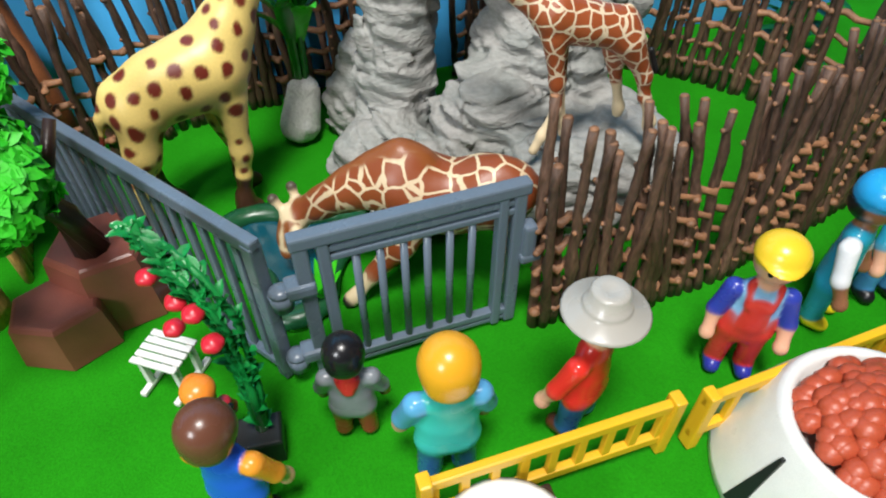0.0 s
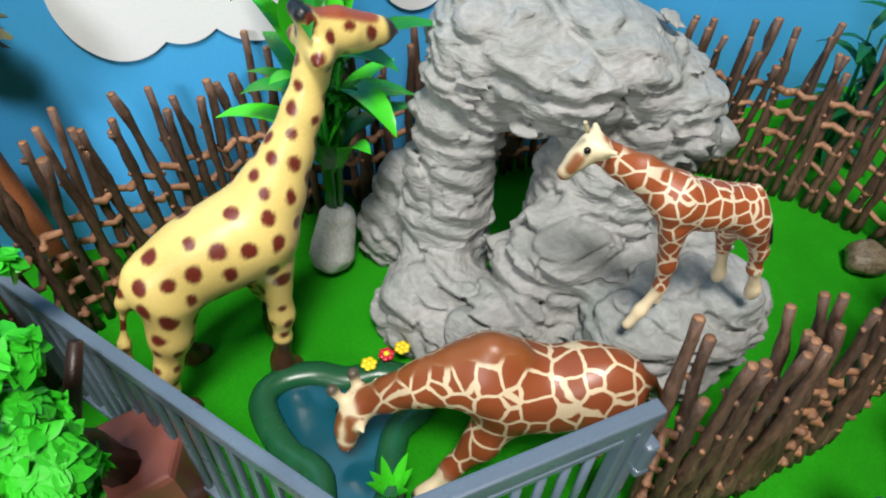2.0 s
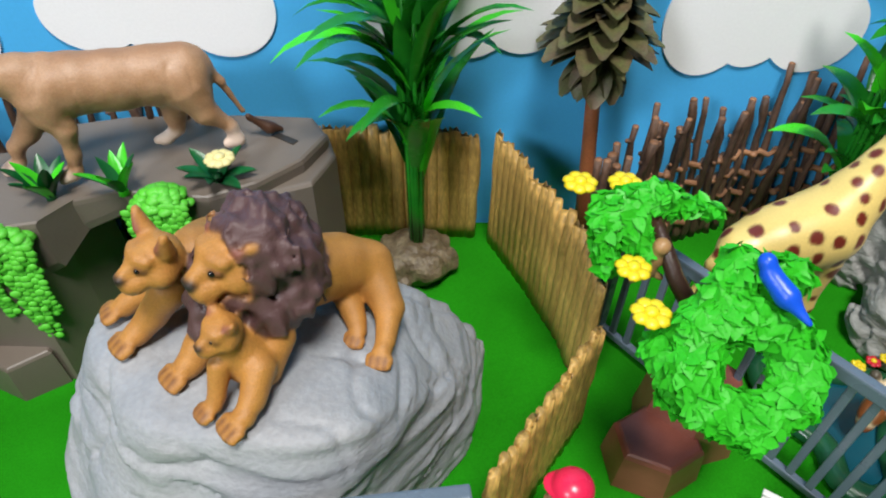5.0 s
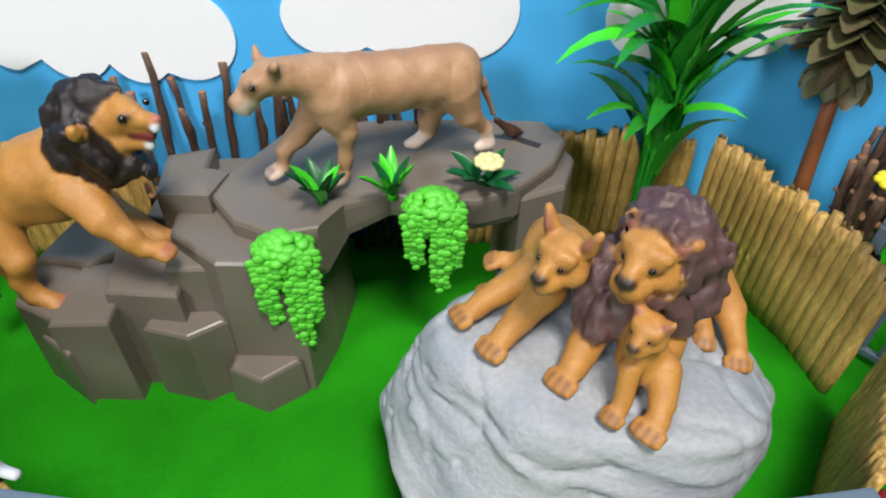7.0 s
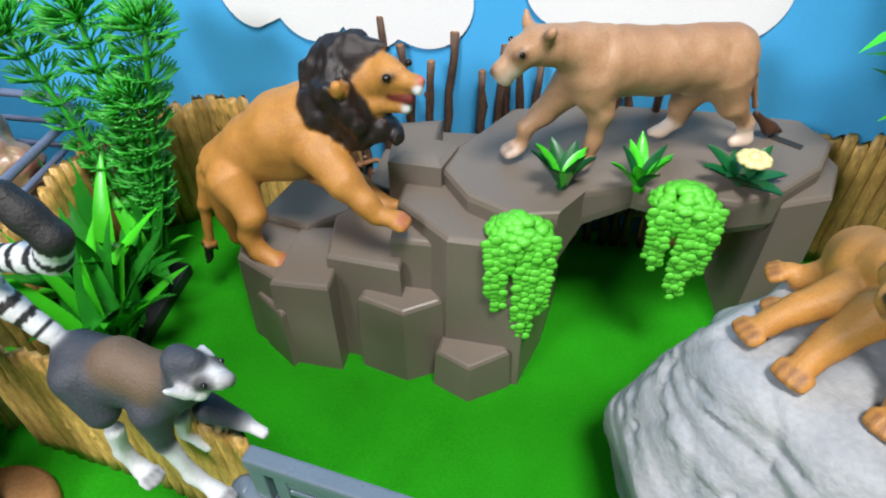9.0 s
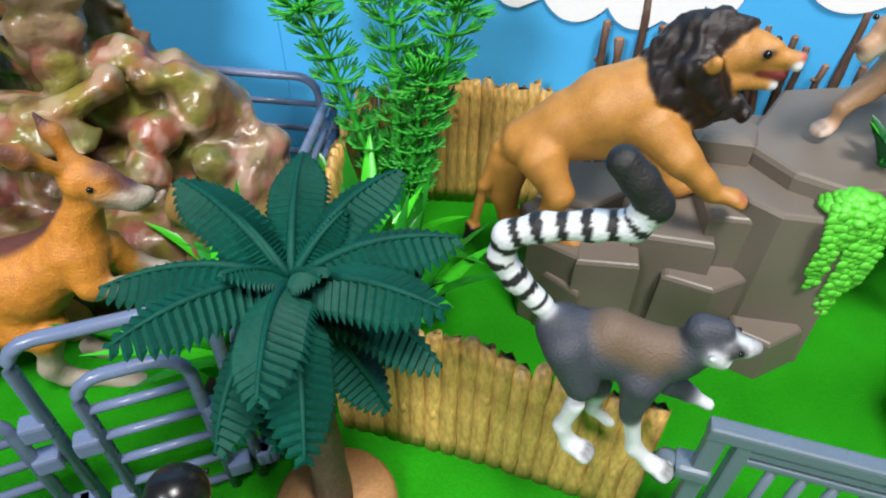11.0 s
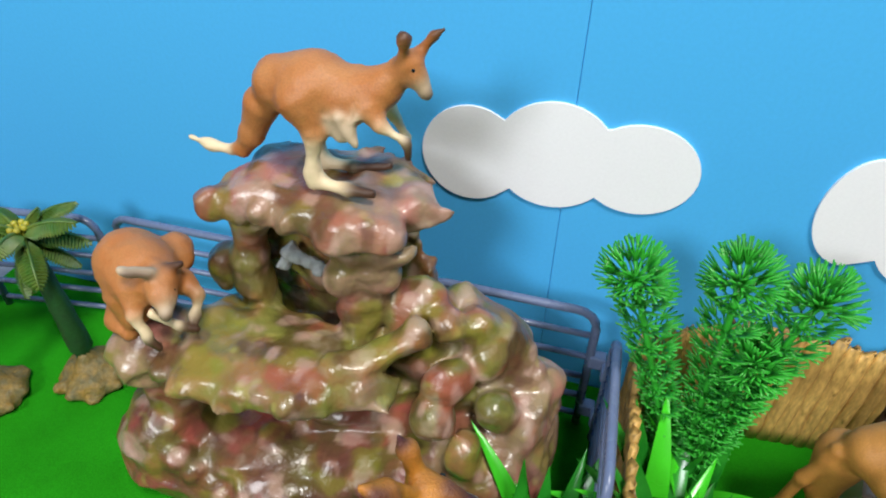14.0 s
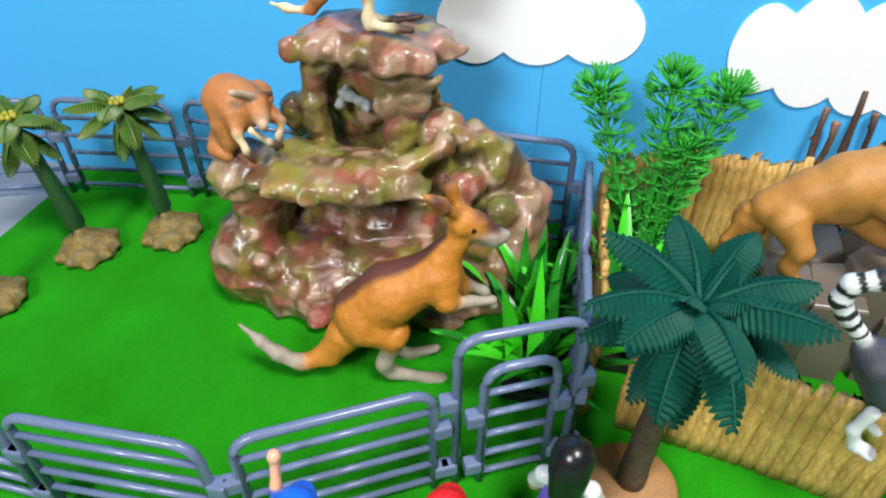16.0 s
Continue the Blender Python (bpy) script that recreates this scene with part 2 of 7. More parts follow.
# ---- materials ----
def mat(name, color, rough=0.5, var=0.12, scale=3.0, bump=0.15, fine=25.0, metal=0.0, coat=0.0, second=None, amount=0.4, spread=1.2, rand=0.0, spec=0.5, trans=0.0, depth=0.03, stretch=None):
    """A procedural surface; scale and fine are patterns per centimetre."""
    m = bpy.data.materials.new(name)
    m.use_nodes = True
    nt = m.node_tree
    b = nt.nodes["Principled BSDF"]
    b.inputs["Roughness"].default_value = rough
    b.inputs["Metallic"].default_value = metal
    b.inputs["Coat Weight"].default_value = coat
    b.inputs["Coat Roughness"].default_value = 0.12
    b.inputs["Specular IOR Level"].default_value = spec
    b.inputs["Transmission Weight"].default_value = trans
    tc = nt.nodes.new("ShaderNodeTexCoord")
    src = tc.outputs["Object"]
    if stretch:
        mp = nt.nodes.new("ShaderNodeMapping")
        mp.inputs["Scale"].default_value = stretch
        nt.links.new(src, mp.inputs["Vector"])
        src = mp.outputs["Vector"]

    def noi(sc, detail=4.0):
        t = nt.nodes.new("ShaderNodeTexNoise")
        t.inputs["Scale"].default_value = sc * 100
        t.inputs["Detail"].default_value = detail
        nt.links.new(src, t.inputs["Vector"])
        return t.outputs["Fac"]

    def ramp(fac, lo, hi, a, c):
        r = nt.nodes.new("ShaderNodeMapRange")
        r.inputs[1].default_value, r.inputs[2].default_value, r.inputs[3].default_value, r.inputs[4].default_value = lo, hi, a, c
        nt.links.new(fac, r.inputs[0])
        return r.outputs[0]

    def mix(fac, a, c, how="MIX"):
        x = nt.nodes.new("ShaderNodeMix")
        x.data_type, x.blend_type = "RGBA", how
        for sock, val in ((x.inputs[0], fac), (x.inputs[6], a), (x.inputs[7], c)):
            if hasattr(val, "is_linked"):
                nt.links.new(val, sock)
            else:
                sock.default_value = val if not isinstance(val, tuple) else (*val, 1)
        return x.outputs[2]
    big, small = noi(scale / spread * 0.5), noi(fine)
    col = color
    if second:
        col = mix(ramp(noi(scale), 0.5 - 0.18, 0.5 + 0.18, 0.0, amount * 2), color, second)
    dark = tuple(c * (1 - var * 1.6) for c in color)
    col = mix(ramp(big, 0.3, 0.7, 0.0, 0.8), col, dark if not second else col)
    col = mix(1.0, col, mix(ramp(small, 0.3, 0.7, 0.0, 1.0), (1 - var, 1 - var, 1 - var), (1 + var * 0.4,) * 3), "MULTIPLY")
    if rand:
        oi = nt.nodes.new("ShaderNodeObjectInfo")
        col = mix(1.0, col, mix(oi.outputs["Random"], (1 - rand,) * 3, (1 + rand,) * 3), "MULTIPLY")
    nt.links.new(col, b.inputs["Base Color"])
    nt.links.new(ramp(big, 0.3, 0.7, max(0.02, rough - 0.08), min(1, rough + 0.08)), b.inputs["Roughness"])
    if bump:
        bp = nt.nodes.new("ShaderNodeBump")
        bp.inputs["Strength"].default_value = bump
        bp.inputs["Distance"].default_value = depth * CM
        nt.links.new(small, bp.inputs["Height"])
        nt.links.new(bp.outputs[0], b.inputs["Normal"])
    return m


def patched(name, patch, line, scale, width, rough=0.45, mode="edge", jitter=1.0):
    """Patches parted by pale lines, or round spots on a pale hide."""
    m = mat(name, line, rough, 0.08, 2, 0.15)
    nt = m.node_tree
    b = nt.nodes["Principled BSDF"]
    old = b.inputs["Base Color"].links[0].from_socket
    tc = nt.nodes.new("ShaderNodeTexCoord")
    no = nt.nodes.new("ShaderNodeTexNoise")
    no.inputs["Scale"].default_value = 180
    nt.links.new(tc.outputs["Object"], no.inputs["Vector"])
    ad = nt.nodes.new("ShaderNodeMixRGB")
    ad.blend_type = "ADD"
    ad.inputs[0].default_value = 0.0018
    nt.links.new(tc.outputs["Object"], ad.inputs[1])
    nt.links.new(no.outputs["Color"], ad.inputs[2])
    vo = nt.nodes.new("ShaderNodeTexVoronoi")
    vo.feature = "DISTANCE_TO_EDGE" if mode == "edge" else "F1"
    vo.inputs["Scale"].default_value = scale * 100
    vo.inputs["Randomness"].default_value = jitter
    nt.links.new(ad.outputs[0], vo.inputs["Vector"])
    r = nt.nodes.new("ShaderNodeMapRange")
    if mode == "edge":
        r.inputs[1].default_value, r.inputs[2].default_value = width, width * 1.5
    else:
        r.inputs[1].default_value, r.inputs[2].default_value = width * 1.08, width
    nt.links.new(vo.outputs["Distance"], r.inputs[0])
    x = nt.nodes.new("ShaderNodeMix")
    x.data_type = "RGBA"
    nt.links.new(r.outputs[0], x.inputs[0])
    nt.links.new(old, x.inputs[6])
    x.inputs[7].default_value = (*patch, 1)
    nt.links.new(x.outputs[2], b.inputs["Base Color"])
    return m


FELT = mat("green_felt", (0.016, 0.28, 0.005), 0.95, 0.2, 0.6, 0.5, 12, spec=0.1, depth=0.05)
SKY = mat("blue_card", (0.075, 0.46, 0.9), 0.6, 0.04, 0.08, 0.03, 6, spec=0.3)
CLOUD = mat("white_card", (0.91, 0.92, 0.95), 0.7, 0.03, 0.3, 0.03, 8, spec=0.3)
TABLE = mat("grey_table", (0.28, 0.29, 0.33), 0.5, 0.08, 0.2, 0.05, 5)
# Near-black so that the unseen room bounces little fill light.
ROOMW = mat("unseen_room_dark", (0.05, 0.05, 0.05), 0.9, 0.03, 0.02, 0.02, 1)
GREY = mat("grey_plastic", (0.13, 0.17, 0.22), 0.3, 0.08, 1.2, 0.05, 15, spec=0.5)
STEEL = mat("blue_grey_plastic", (0.14, 0.18, 0.3), 0.28, 0.08, 1.2, 0.05, 15)
TWIG = mat("brown_twig", (0.15, 0.08, 0.05), 0.6, 0.4, 2.5, 0.8, 9, second=(0.055, 0.03, 0.02), amount=0.45, rand=0.3, depth=0.08, stretch=(1, 1, 0.3))
TWIGR = mat("tan_twig", (0.36, 0.17, 0.08), 0.55, 0.3, 2.0, 0.5, 14, second=(0.15, 0.075, 0.04), amount=0.35, rand=0.25, depth=0.06)
BAMB = mat("straw_plastic", (0.66, 0.42, 0.12), 0.5, 0.45, 1.8, 1.0, 7, second=(0.36, 0.19, 0.05), amount=0.35, rand=0.18, depth=0.05, stretch=(1, 1, 0.25))
ROCK = mat("grey_rock_resin", (0.36, 0.35, 0.33), 0.75, 0.2, 0.6, 0.8, 5, second=(0.25, 0.28, 0.26), amount=0.35, depth=0.12, stretch=(0.6, 0.6, 1.6))
ROCKB = mat("pale_rock_resin", (0.35, 0.355, 0.37), 0.6, 0.12, 0.5, 0.6, 6, second=(0.26, 0.29, 0.33), amount=0.25, depth=0.06, stretch=(0.8, 0.8, 1.2))
# Dark colour for the shade inside the slot of the lion rock.
SLOTSHADE = mat("slot_shade_dark", (0.03, 0.025, 0.02), 0.5, 0.1)
LROCK = mat("taupe_plastic", (0.165, 0.135, 0.11), 0.4, 0.06, 0.5, 0.06, 12)

# ---- structure ----
def structure(ob, label, category):
    return tagged(ob, label, category, kind="structure")


g = MB()
nx, ny = 130, 60
x0, x1, y0, y1 = -69.0, 66.0, -46.0, 12.3
pts = [(x0 + (x1 - x0) * i / nx, y0 + (y1 - y0) * j / ny) for j in range(ny + 1) for i in range(nx + 1)]
hz = 0.06 * vnoise(np.array([(x * 0.25, y * 0.25, 0.5) for x, y in pts])) + 0.03 * vnoise(np.array([(x * 0.9, y * 0.9, 3.5) for x, y in pts]))
g.add([(x, y, z - 0.05) for (x, y), z in zip(pts, hz)], [(j * (nx + 1) + i, j * (nx + 1) + i + 1, (j + 1) * (nx + 1) + i + 1, (j + 1) * (nx + 1) + i) for j in range(ny) for i in range(nx)])
structure(part("ground", g, FELT), "bright green felt cloth laid over the table", "ground")
structure(part("table_top", MB().box((0, -30, -2.3), (260, 130, 4), 0.3), TABLE), "pale grey table top under the felt", "table")

# the sky of blue card sheets, butted at a seam
for a, b in ((-130, -36.0), (-35.99, 46.0), (46.01, 130)):
    structure(part("backdrop", MB().box(((a + b) / 2, 12.7, 24), (b - a, 0.4, 53), 0.05), SKY), "sky blue card sheet standing behind the scene", "backdrop")

# Room box added out of view; its dark faces keep the shadows deep.
room = MB()
room.box((0, -150, 60), (420, 6, 260), 0)
structure(part("wall_south", room, ROOMW), "unseen near-black room wall added to limit bounced light", "wall")
structure(part("wall_north", MB().box((0, 60, 60), (420, 6, 260), 0), ROOMW), "unseen near-black room wall added to limit bounced light", "wall")
structure(part("wall_west", MB().box((-213, -45, 60), (6, 204, 260), 0), ROOMW), "unseen near-black room wall added to limit bounced light", "wall")
structure(part("wall_east", MB().box((213, -45, 60), (6, 204, 260), 0), ROOMW), "unseen near-black room wall added to limit bounced light", "wall")
structure(part("ceiling", MB().box((0, -45, 193), (432, 216, 6), 0), ROOMW), "unseen near-black room ceiling added to limit bounced light", "ceiling")
structure(part("floor", MB().box((0, -45, -73), (432, 216, 6), 0), ROOMW), "unseen near-black room floor added to limit bounced light", "floor")


def cloud(circles, label="white paper cloud glued on the blue card"):
    """A paper cut-out with the outline of overlapping discs (x, z, rx, rz)."""
    cx = sum(c[0] for c in circles) / len(circles)
    cz = sum(c[1] for c in circles) / len(circles)
    out = []
    n = 220
    for i in range(n):
        w = 2 * math.pi * i / n
        dx, dz = math.cos(w), math.sin(w)
        far = 0
        for x, z, rx, rz in circles:
            ox, oz = (cx - x) / rx, (cz - z) / rz
            ax, az = dx / rx, dz / rz
            a, b, c = ax * ax + az * az, 2 * (ox * ax + oz * az), ox * ox + oz * oz - 1
            q = b * b - 4 * a * c
            if q > 0:
                far = max(far, (-b + math.sqrt(q)) / (2 * a))
        out.append((cx + dx * far, cz + dz * far))
    mb = MB()
    mb.rings([[(x, 12.5, z) for x, z in out], [(x, 12.38, z) for x, z in out]], 0, False)
    return tagged(part("paper_cloud", mb, CLOUD), label, "cloud", "paper clouds on the sky")


CLOUDS = [
    [(-40.0, 12.7, 2.1, 2.2), (-36.6, 13.1, 2.5, 2.4), (-33.2, 13.0, 2.3, 2.0)],
    [(-24.9, 12.5, 1.6, 2.4), (-22.3, 12.6, 2.0, 3.0), (-19.6, 12.4, 1.9, 3.0), (-17.3, 11.5, 2.0, 2.0)],
    [(-11.0, 12.4, 2.2, 1.8), (-8.2, 13.4, 2.8, 2.8), (-5.2, 12.5, 2.3, 2.2)],
    [(3.2, 12.3, 2.2, 2.0), (5.6, 12.6, 2.4, 2.5), (8.2, 12.3, 2.0, 2.0)],
    [(16.8, 11.8, 2.2, 2.7), (19.0, 12.5, 2.2, 3.0), (22.0, 11.3, 2.3, 2.1)],
    [(28.8, 11.6, 1.8, 2.0), (31.5, 12.0, 2.2, 2.5), (34.6, 11.5, 2.3, 2.2)],
    [(47.5, 9.5, 2.0, 1.6), (50.5, 9.8, 2.2, 2.0), (53.4, 9.5, 2.0, 1.7)],
]
for c in CLOUDS:
    cloud(c)

# ---- rocks ----
def strata(amp, seed, sx=3.5, sz=0.5, fine=0.12, cracks=0.5, ledge=0.22):
    """Tilted layers, lumps and crevices."""
    def warp(g, m):
        x, y, z = g[..., 0], g[..., 1], g[..., 2]
        zz = z + 0.22 * x + 0.5 * vnoise(g / 3.0, seed + 5)
        a = vnoise(np.stack([x / sx, y / sx, zz / sz], -1), seed)
        b = vnoise(g / 1.7, seed + 1)
        c = vnoise(np.stack([x / 0.8, y / 0.8, zz / 0.28], -1), seed + 2)
        d = np.abs(vnoise(np.stack([x / 1.6, y / 1.6, zz / 0.9], -1), seed + 3))
        fr = (zz / 0.85 + 0.9 * vnoise(g / 1.6, seed + 6)) % 1.0
        step = np.clip(fr * 1.25, 0, 1) - np.clip((fr - 0.8) * 5, 0, 1)
        e = np.abs(vnoise(np.stack([(x + 0.5 * z) / 2.6, y / 2.6, zz / 1.6], -1), seed + 7))
        return amp * (0.55 * a + 0.6 * b) + fine * c + cracks * (np.clip(0.16 - d, 0, 1) * 1.9 + np.clip(0.2 - e, 0, 1) * 1.8) + ledge * (0.5 - step)
    return warp


cave = sculpt([
    cone((26.3, 3.0, 0.8), 1.0, mat=0, sq=(2.7, 2.6, 2.7)),
    cone((28.2, 0.6, 0.6), 1.0, sq=(3.6, 2.6, 3.0)),
    cone((27.5, 5.4, 1.5), 2.2, (28.1, 5.6, 8.6), 1.9),
    cone((25.6, 7.6, 1.0), 1.6, (27.0, 8.0, 4.5), 1.3),
    cone((29.5, 5.8, 11.0), 1.0, sq=(2.9, 3.0, 2.6)),
    cone((32.2, 4.8, 10.7), 1.0, sq=(4.4, 3.7, 2.6)),
    cone((32.6, 3.0, 4.5), 1.0, (32.7, 3.2, 8.5), 1.2),
    cone((34.4, 2.6, 7.8), 1.0, sq=(2.4, 2.0, 1.1)),
    cone((35.5, 3.8, 8.8), 1.0, sq=(3.0, 3.2, 2.5)),
    cone((37.4, 2.6, 7.4), 1.0, sq=(1.5, 1.5, 1.2)),
    cone((34.0, 3.2, 4.6), 1.0, sq=(3.6, 3.0, 3.9)),
    cone((35.4, 5.0, 4.0), 1.0, sq=(2.5, 3.2, 5.0)),
    cone((31.0, 1.6, 3.0), 1.0, sq=(2.8, 2.2, 3.1)),
    cone((30.8, 1.6, 3.8), 1.0, sq=(2.0, 1.9, 2.2)),
    cone((34.5, -2.0, 2.2), 1.0, sq=(4.6, 3.0, 2.95)),
    cone((36.4, 0.5, 1.6), 1.0, sq=(2.9, 3.0, 3.0)),
], 0.22, 0.13, strata(0.3, 11, 3.0, 0.6, 0.13, 0.75, 0.19), -0.05)
tagged(part("cave_rock", cave, ROCK), "layered grey resin rock with a dark cave opening", "rock")



def hewn(planes, lo, hi, h, k, warp, flat_below=None):
    """A block bounded by flat faces (outward normal, a point on it), with softened edges and a rough skin."""
    n_ = np.ceil((np.array(hi) - np.array(lo)) / h).astype(int) + 1
    g = np.stack(np.meshgrid(*[lo[i] + h * np.arange(n_[i]) for i in range(3)], indexing="ij"), -1)
    acc = np.zeros(g.shape[:3])
    for nrm, pt in planes:
        nrm = np.array(nrm, float)
        nrm /= np.linalg.norm(nrm)
        acc += np.exp(np.clip(((g - np.array(pt)) @ nrm) / k, -60, 60))
    f = k * np.log(acc + 1e-30) + warp(g)
    if flat_below is not None:
        f = np.maximum(f, flat_below - g[..., 2])
    f[0], f[-1], f[:, 0], f[:, -1], f[:, :, 0], f[:, :, -1] = 1, 1, 1, 1, 1, 1
    return surface(f, np.array(lo, float), h, np.zeros(g.shape[:3], int))


def slate(g):
    """Thin flat layers with a few long cracks."""
    x, y, z = g[..., 0], g[..., 1], g[..., 2]
    zz = z + 0.12 * x + 0.25 * vnoise(g / 2.6, 61)
    lay = vnoise(np.stack([x / 4.0, y / 4.0, zz / 0.3], -1), 62)
    lay2 = vnoise(np.stack([x / 2.0, y / 2.0, zz / 0.75], -1), 63)
    side = np.clip((8.3 - z) / 0.5, 0.25, 1)
    crack = np.abs(vnoise(np.stack([x / 2.2, y / 2.2, z / 3.5], -1), 64))
    seam = np.abs(vnoise(np.stack([x / 4.5, y / 4.5, zz / 0.6], -1), 65))
    return side * (0.14 * lay + 0.14 * lay2) + 0.1 * vnoise(g / 1.1, 66) + 1.6 * np.clip(0.07 - crack, 0, 1) + 2.2 * side * np.clip(0.08 - seam, 0, 1)


boulder = hewn([
    ((0, 0, 1), (0, 0, 8.6)), ((0.22, 0.08, 0.97), (-0.8, -3.0, 8.6)), ((0.75, 0.12, 0.65), (2.4, -3.2, 7.6)), ((0.97, -0.18, 0.1), (4.8, -2.5, 4.0)), ((0.76, -0.65, 0.0), (3.4, -4.0, 7.0)), ((0.35, -0.9, 0.2), (1.6, -6.3, 7.5)),
    ((-0.12, -0.93, 0.36), (-1.6, -6.5, 8.4)), ((-0.66, -0.58, 0.46), (-6.2, -4.2, 8.4)), ((-0.9, -0.1, 0.42), (-7.5, -1.5, 8.1)), ((-0.95, -0.2, -0.22), (-9.2, -2.0, 4.0)),
    ((0, 1, 0.2), (-2, 1.8, 6.0)), ((-0.6, 0.75, 0.3), (-6.4, 0.2, 6.5)), ((-0.05, -0.95, -0.3), (-2, -8.0, 3.4)),
], (-10.4, -9.2, -0.4), (7.0, 3.8, 9.4), 0.15, 0.19, slate, -0.05)
tagged(part("boulder", boulder, ROCKB), "flat-topped pale grey resin boulder carrying the lion family", "rock")

# lion rock: stepped columns, an arch and a flat top
lion_rock = tagged(empty("lion_rock"), "taupe moulded plastic rock with stepped columns and a flat ledge", "rock")
hexa = lambda cx, cy, rx, ry, n=6, a=0.3: [(cx + rx * math.cos(a + 2 * math.pi * i / n), cy + ry * math.sin(a + 2 * math.pi * i / n)) for i in range(n)]
BLOCKS = [
    ([(-17.8, 5.5), (-15.7, 5.3), (-15.2, 6.9), (-16.1, 7.1), (-16.1, 8.8), (-18.0, 8.3)], 8.35, 0.97, (0, 0)),
    ([(-17.4, 3.0), (-14.1, 2.9), (-12.8, 4.4), (-15.2, 5.9), (-17.5, 5.6)], 6.7, 0.95, (0.0, 0.12)),
    ([(-19.9, 2.9), (-16.8, 2.4), (-16.6, 5.6), (-18.2, 6.8), (-20.1, 5.2)], 5.75, 0.94, (0.06, 0.1)),
    ([(-22.0, 2.1), (-19.5, 1.9), (-19.3, 5.4), (-21.6, 5.3)], 4.85, 0.95, (0.08, 0.08)),
    ([(-23.8, 3.4), (-21.7, 2.2), (-21.3, 4.9), (-22.4, 6.4), (-24.2, 5.6)], 4.7, 0.93, (0.06, 0.05)),
    ([(-23.6, 5.5), (-21.2, 4.9), (-19.6, 6.2), (-19.4, 8.4), (-22.8, 8.4)], 5.1, 0.95, (0, 0)),
    ([(-18.7, 2.3), (-16.7, 1.7), (-15.2, 2.5), (-15.4, 3.6), (-18.5, 3.4)], 4.15, 0.93, (0, 0.1)),
    ([(-15.6, 1.7), (-14.1, 1.0), (-12.5, 2.0), (-12.9, 3.2), (-15.4, 2.9)], 2.15, 0.93, (0, 0.1)),
    ([(-23.1, 2.9), (-21.6, 1.8), (-21.0, 2.9), (-22.4, 3.7)], 3.2, 0.9, (0, 0.1)),
    ([(-15.2, 2.3), (-12.2, 2.1), (-11.3, 4.6), (-10.7, 7.6), (-12.6, 9.8), (-17.6, 9.6), (-17.4, 4.2)], 7.3, 0.94, (0, 0)),
    ([(-19.0, 6.4), (-16.6, 5.6), (-16.4, 9.4), (-18.8, 9.2)], 6.4, 0.95, (0, 0)),
    ([(-3.4, 5.6), (-1.3, 6.4), (-0.4, 8.6), (-1.0, 10.6), (-3.6, 10.6)], 7.4, 0.95, (0, 0)),
]
for outline, high, thin, slope in BLOCKS:
    part("column", MB().prism(outline, -0.05, high, thin, 0.16, tilt=slope), LROCK, lion_rock)
top = [(-15.7, 5.6), (-14.6, 4.0), (-12.9, 3.1), (-11.4, 3.4), (-10.5, 4.7), (-8.7, 5.3), (-7.2, 5.0), (-5.2, 4.8), (-3.4, 5.7), (-1.7, 7.3), (-0.8, 9.2), (-1.6, 10.7), (-5.0, 11.0), (-10.0, 11.0), (-13.4, 10.2), (-14.6, 8.2), (-15.4, 7.0)]
low = [6.4, 5.4, 5.0, 5.6, 6.5, 7.0, 6.9, 6.5, 6.2, 6.0, 6.2, 6.4, 6.6, 6.6, 6.5, 6.5, 6.5]
mid = (-8.0, 7.6)


def shrunk(q):
    return [(mid[0] + (x - mid[0]) * q, mid[1] + (y - mid[1]) * q) for x, y in top]


slab = MB().rings([[(x, y, z) for (x, y), z in zip(shrunk(0.95), low)], [(x, y, z + 0.35) for (x, y), z in zip(shrunk(0.985), low)], [(x, y, 7.85) for x, y in shrunk(1.0)], [(x, y, 8.03) for x, y in shrunk(0.99)], [(x, y, 8.1) for x, y in shrunk(0.97)]], 0, False)
part("ledge", slab, LROCK, lion_rock)
# No hole is cut: a thin dark plate paints the slot's shade.
part("slot", MB().box((-2.7, 8.9, 8.1), (1.3, 0.35, 0.1), 0.02, 0, Matrix.Rotation(radians(-35), 4, "Z")), SLOTSHADE, lion_rock, "dark plate standing for the shade in a slot")

# ---- animals ----
YGIR = mat("yellow_hide_paint", (0.83, 0.62, 0.2), 0.35, 0.06, 1.5, 0.12, 12)
HOOFB = (0.06, 0.025, 0.012)
BGIR = patched("reticulated_hide", (0.25, 0.06, 0.018), (0.72, 0.56, 0.36), 1.2, 0.05, 0.4, jitter=0.75)
BGIRS = patched("fine_reticulated_hide", (0.3, 0.07, 0.02), (0.75, 0.6, 0.42), 1.9, 0.055, 0.45, jitter=0.8)
BACK = (0.25, 0.075, 0.02)
CREAM = (0.75, 0.6, 0.38)
BLACK = (0.012, 0.011, 0.012)
BLACKP = mat("gloss_black", (0.008, 0.008, 0.009), 0.15, 0.1, 2, 0.0)
GOLD = mat("golden_fur_paint", (0.5, 0.23, 0.05), 0.5, 0.15, 2.2, 0.35, 16, second=(0.38, 0.16, 0.035), amount=0.3, depth=0.06)
TAN = mat("tan_fur_paint", (0.4, 0.215, 0.11), 0.5, 0.14, 2, 0.3, 14, second=(0.48, 0.29, 0.17), amount=0.3, depth=0.04)
PALE = (0.72, 0.56, 0.46)
MANE = (0.013, 0.007, 0.007)
MANE2 = (0.09, 0.045, 0.045)
ORANGE = mat("orange_fur_paint", (0.56, 0.22, 0.025), 0.5, 0.16, 2.5, 0.5, 13, second=(0.42, 0.14, 0.02), amount=0.3, depth=0.08)
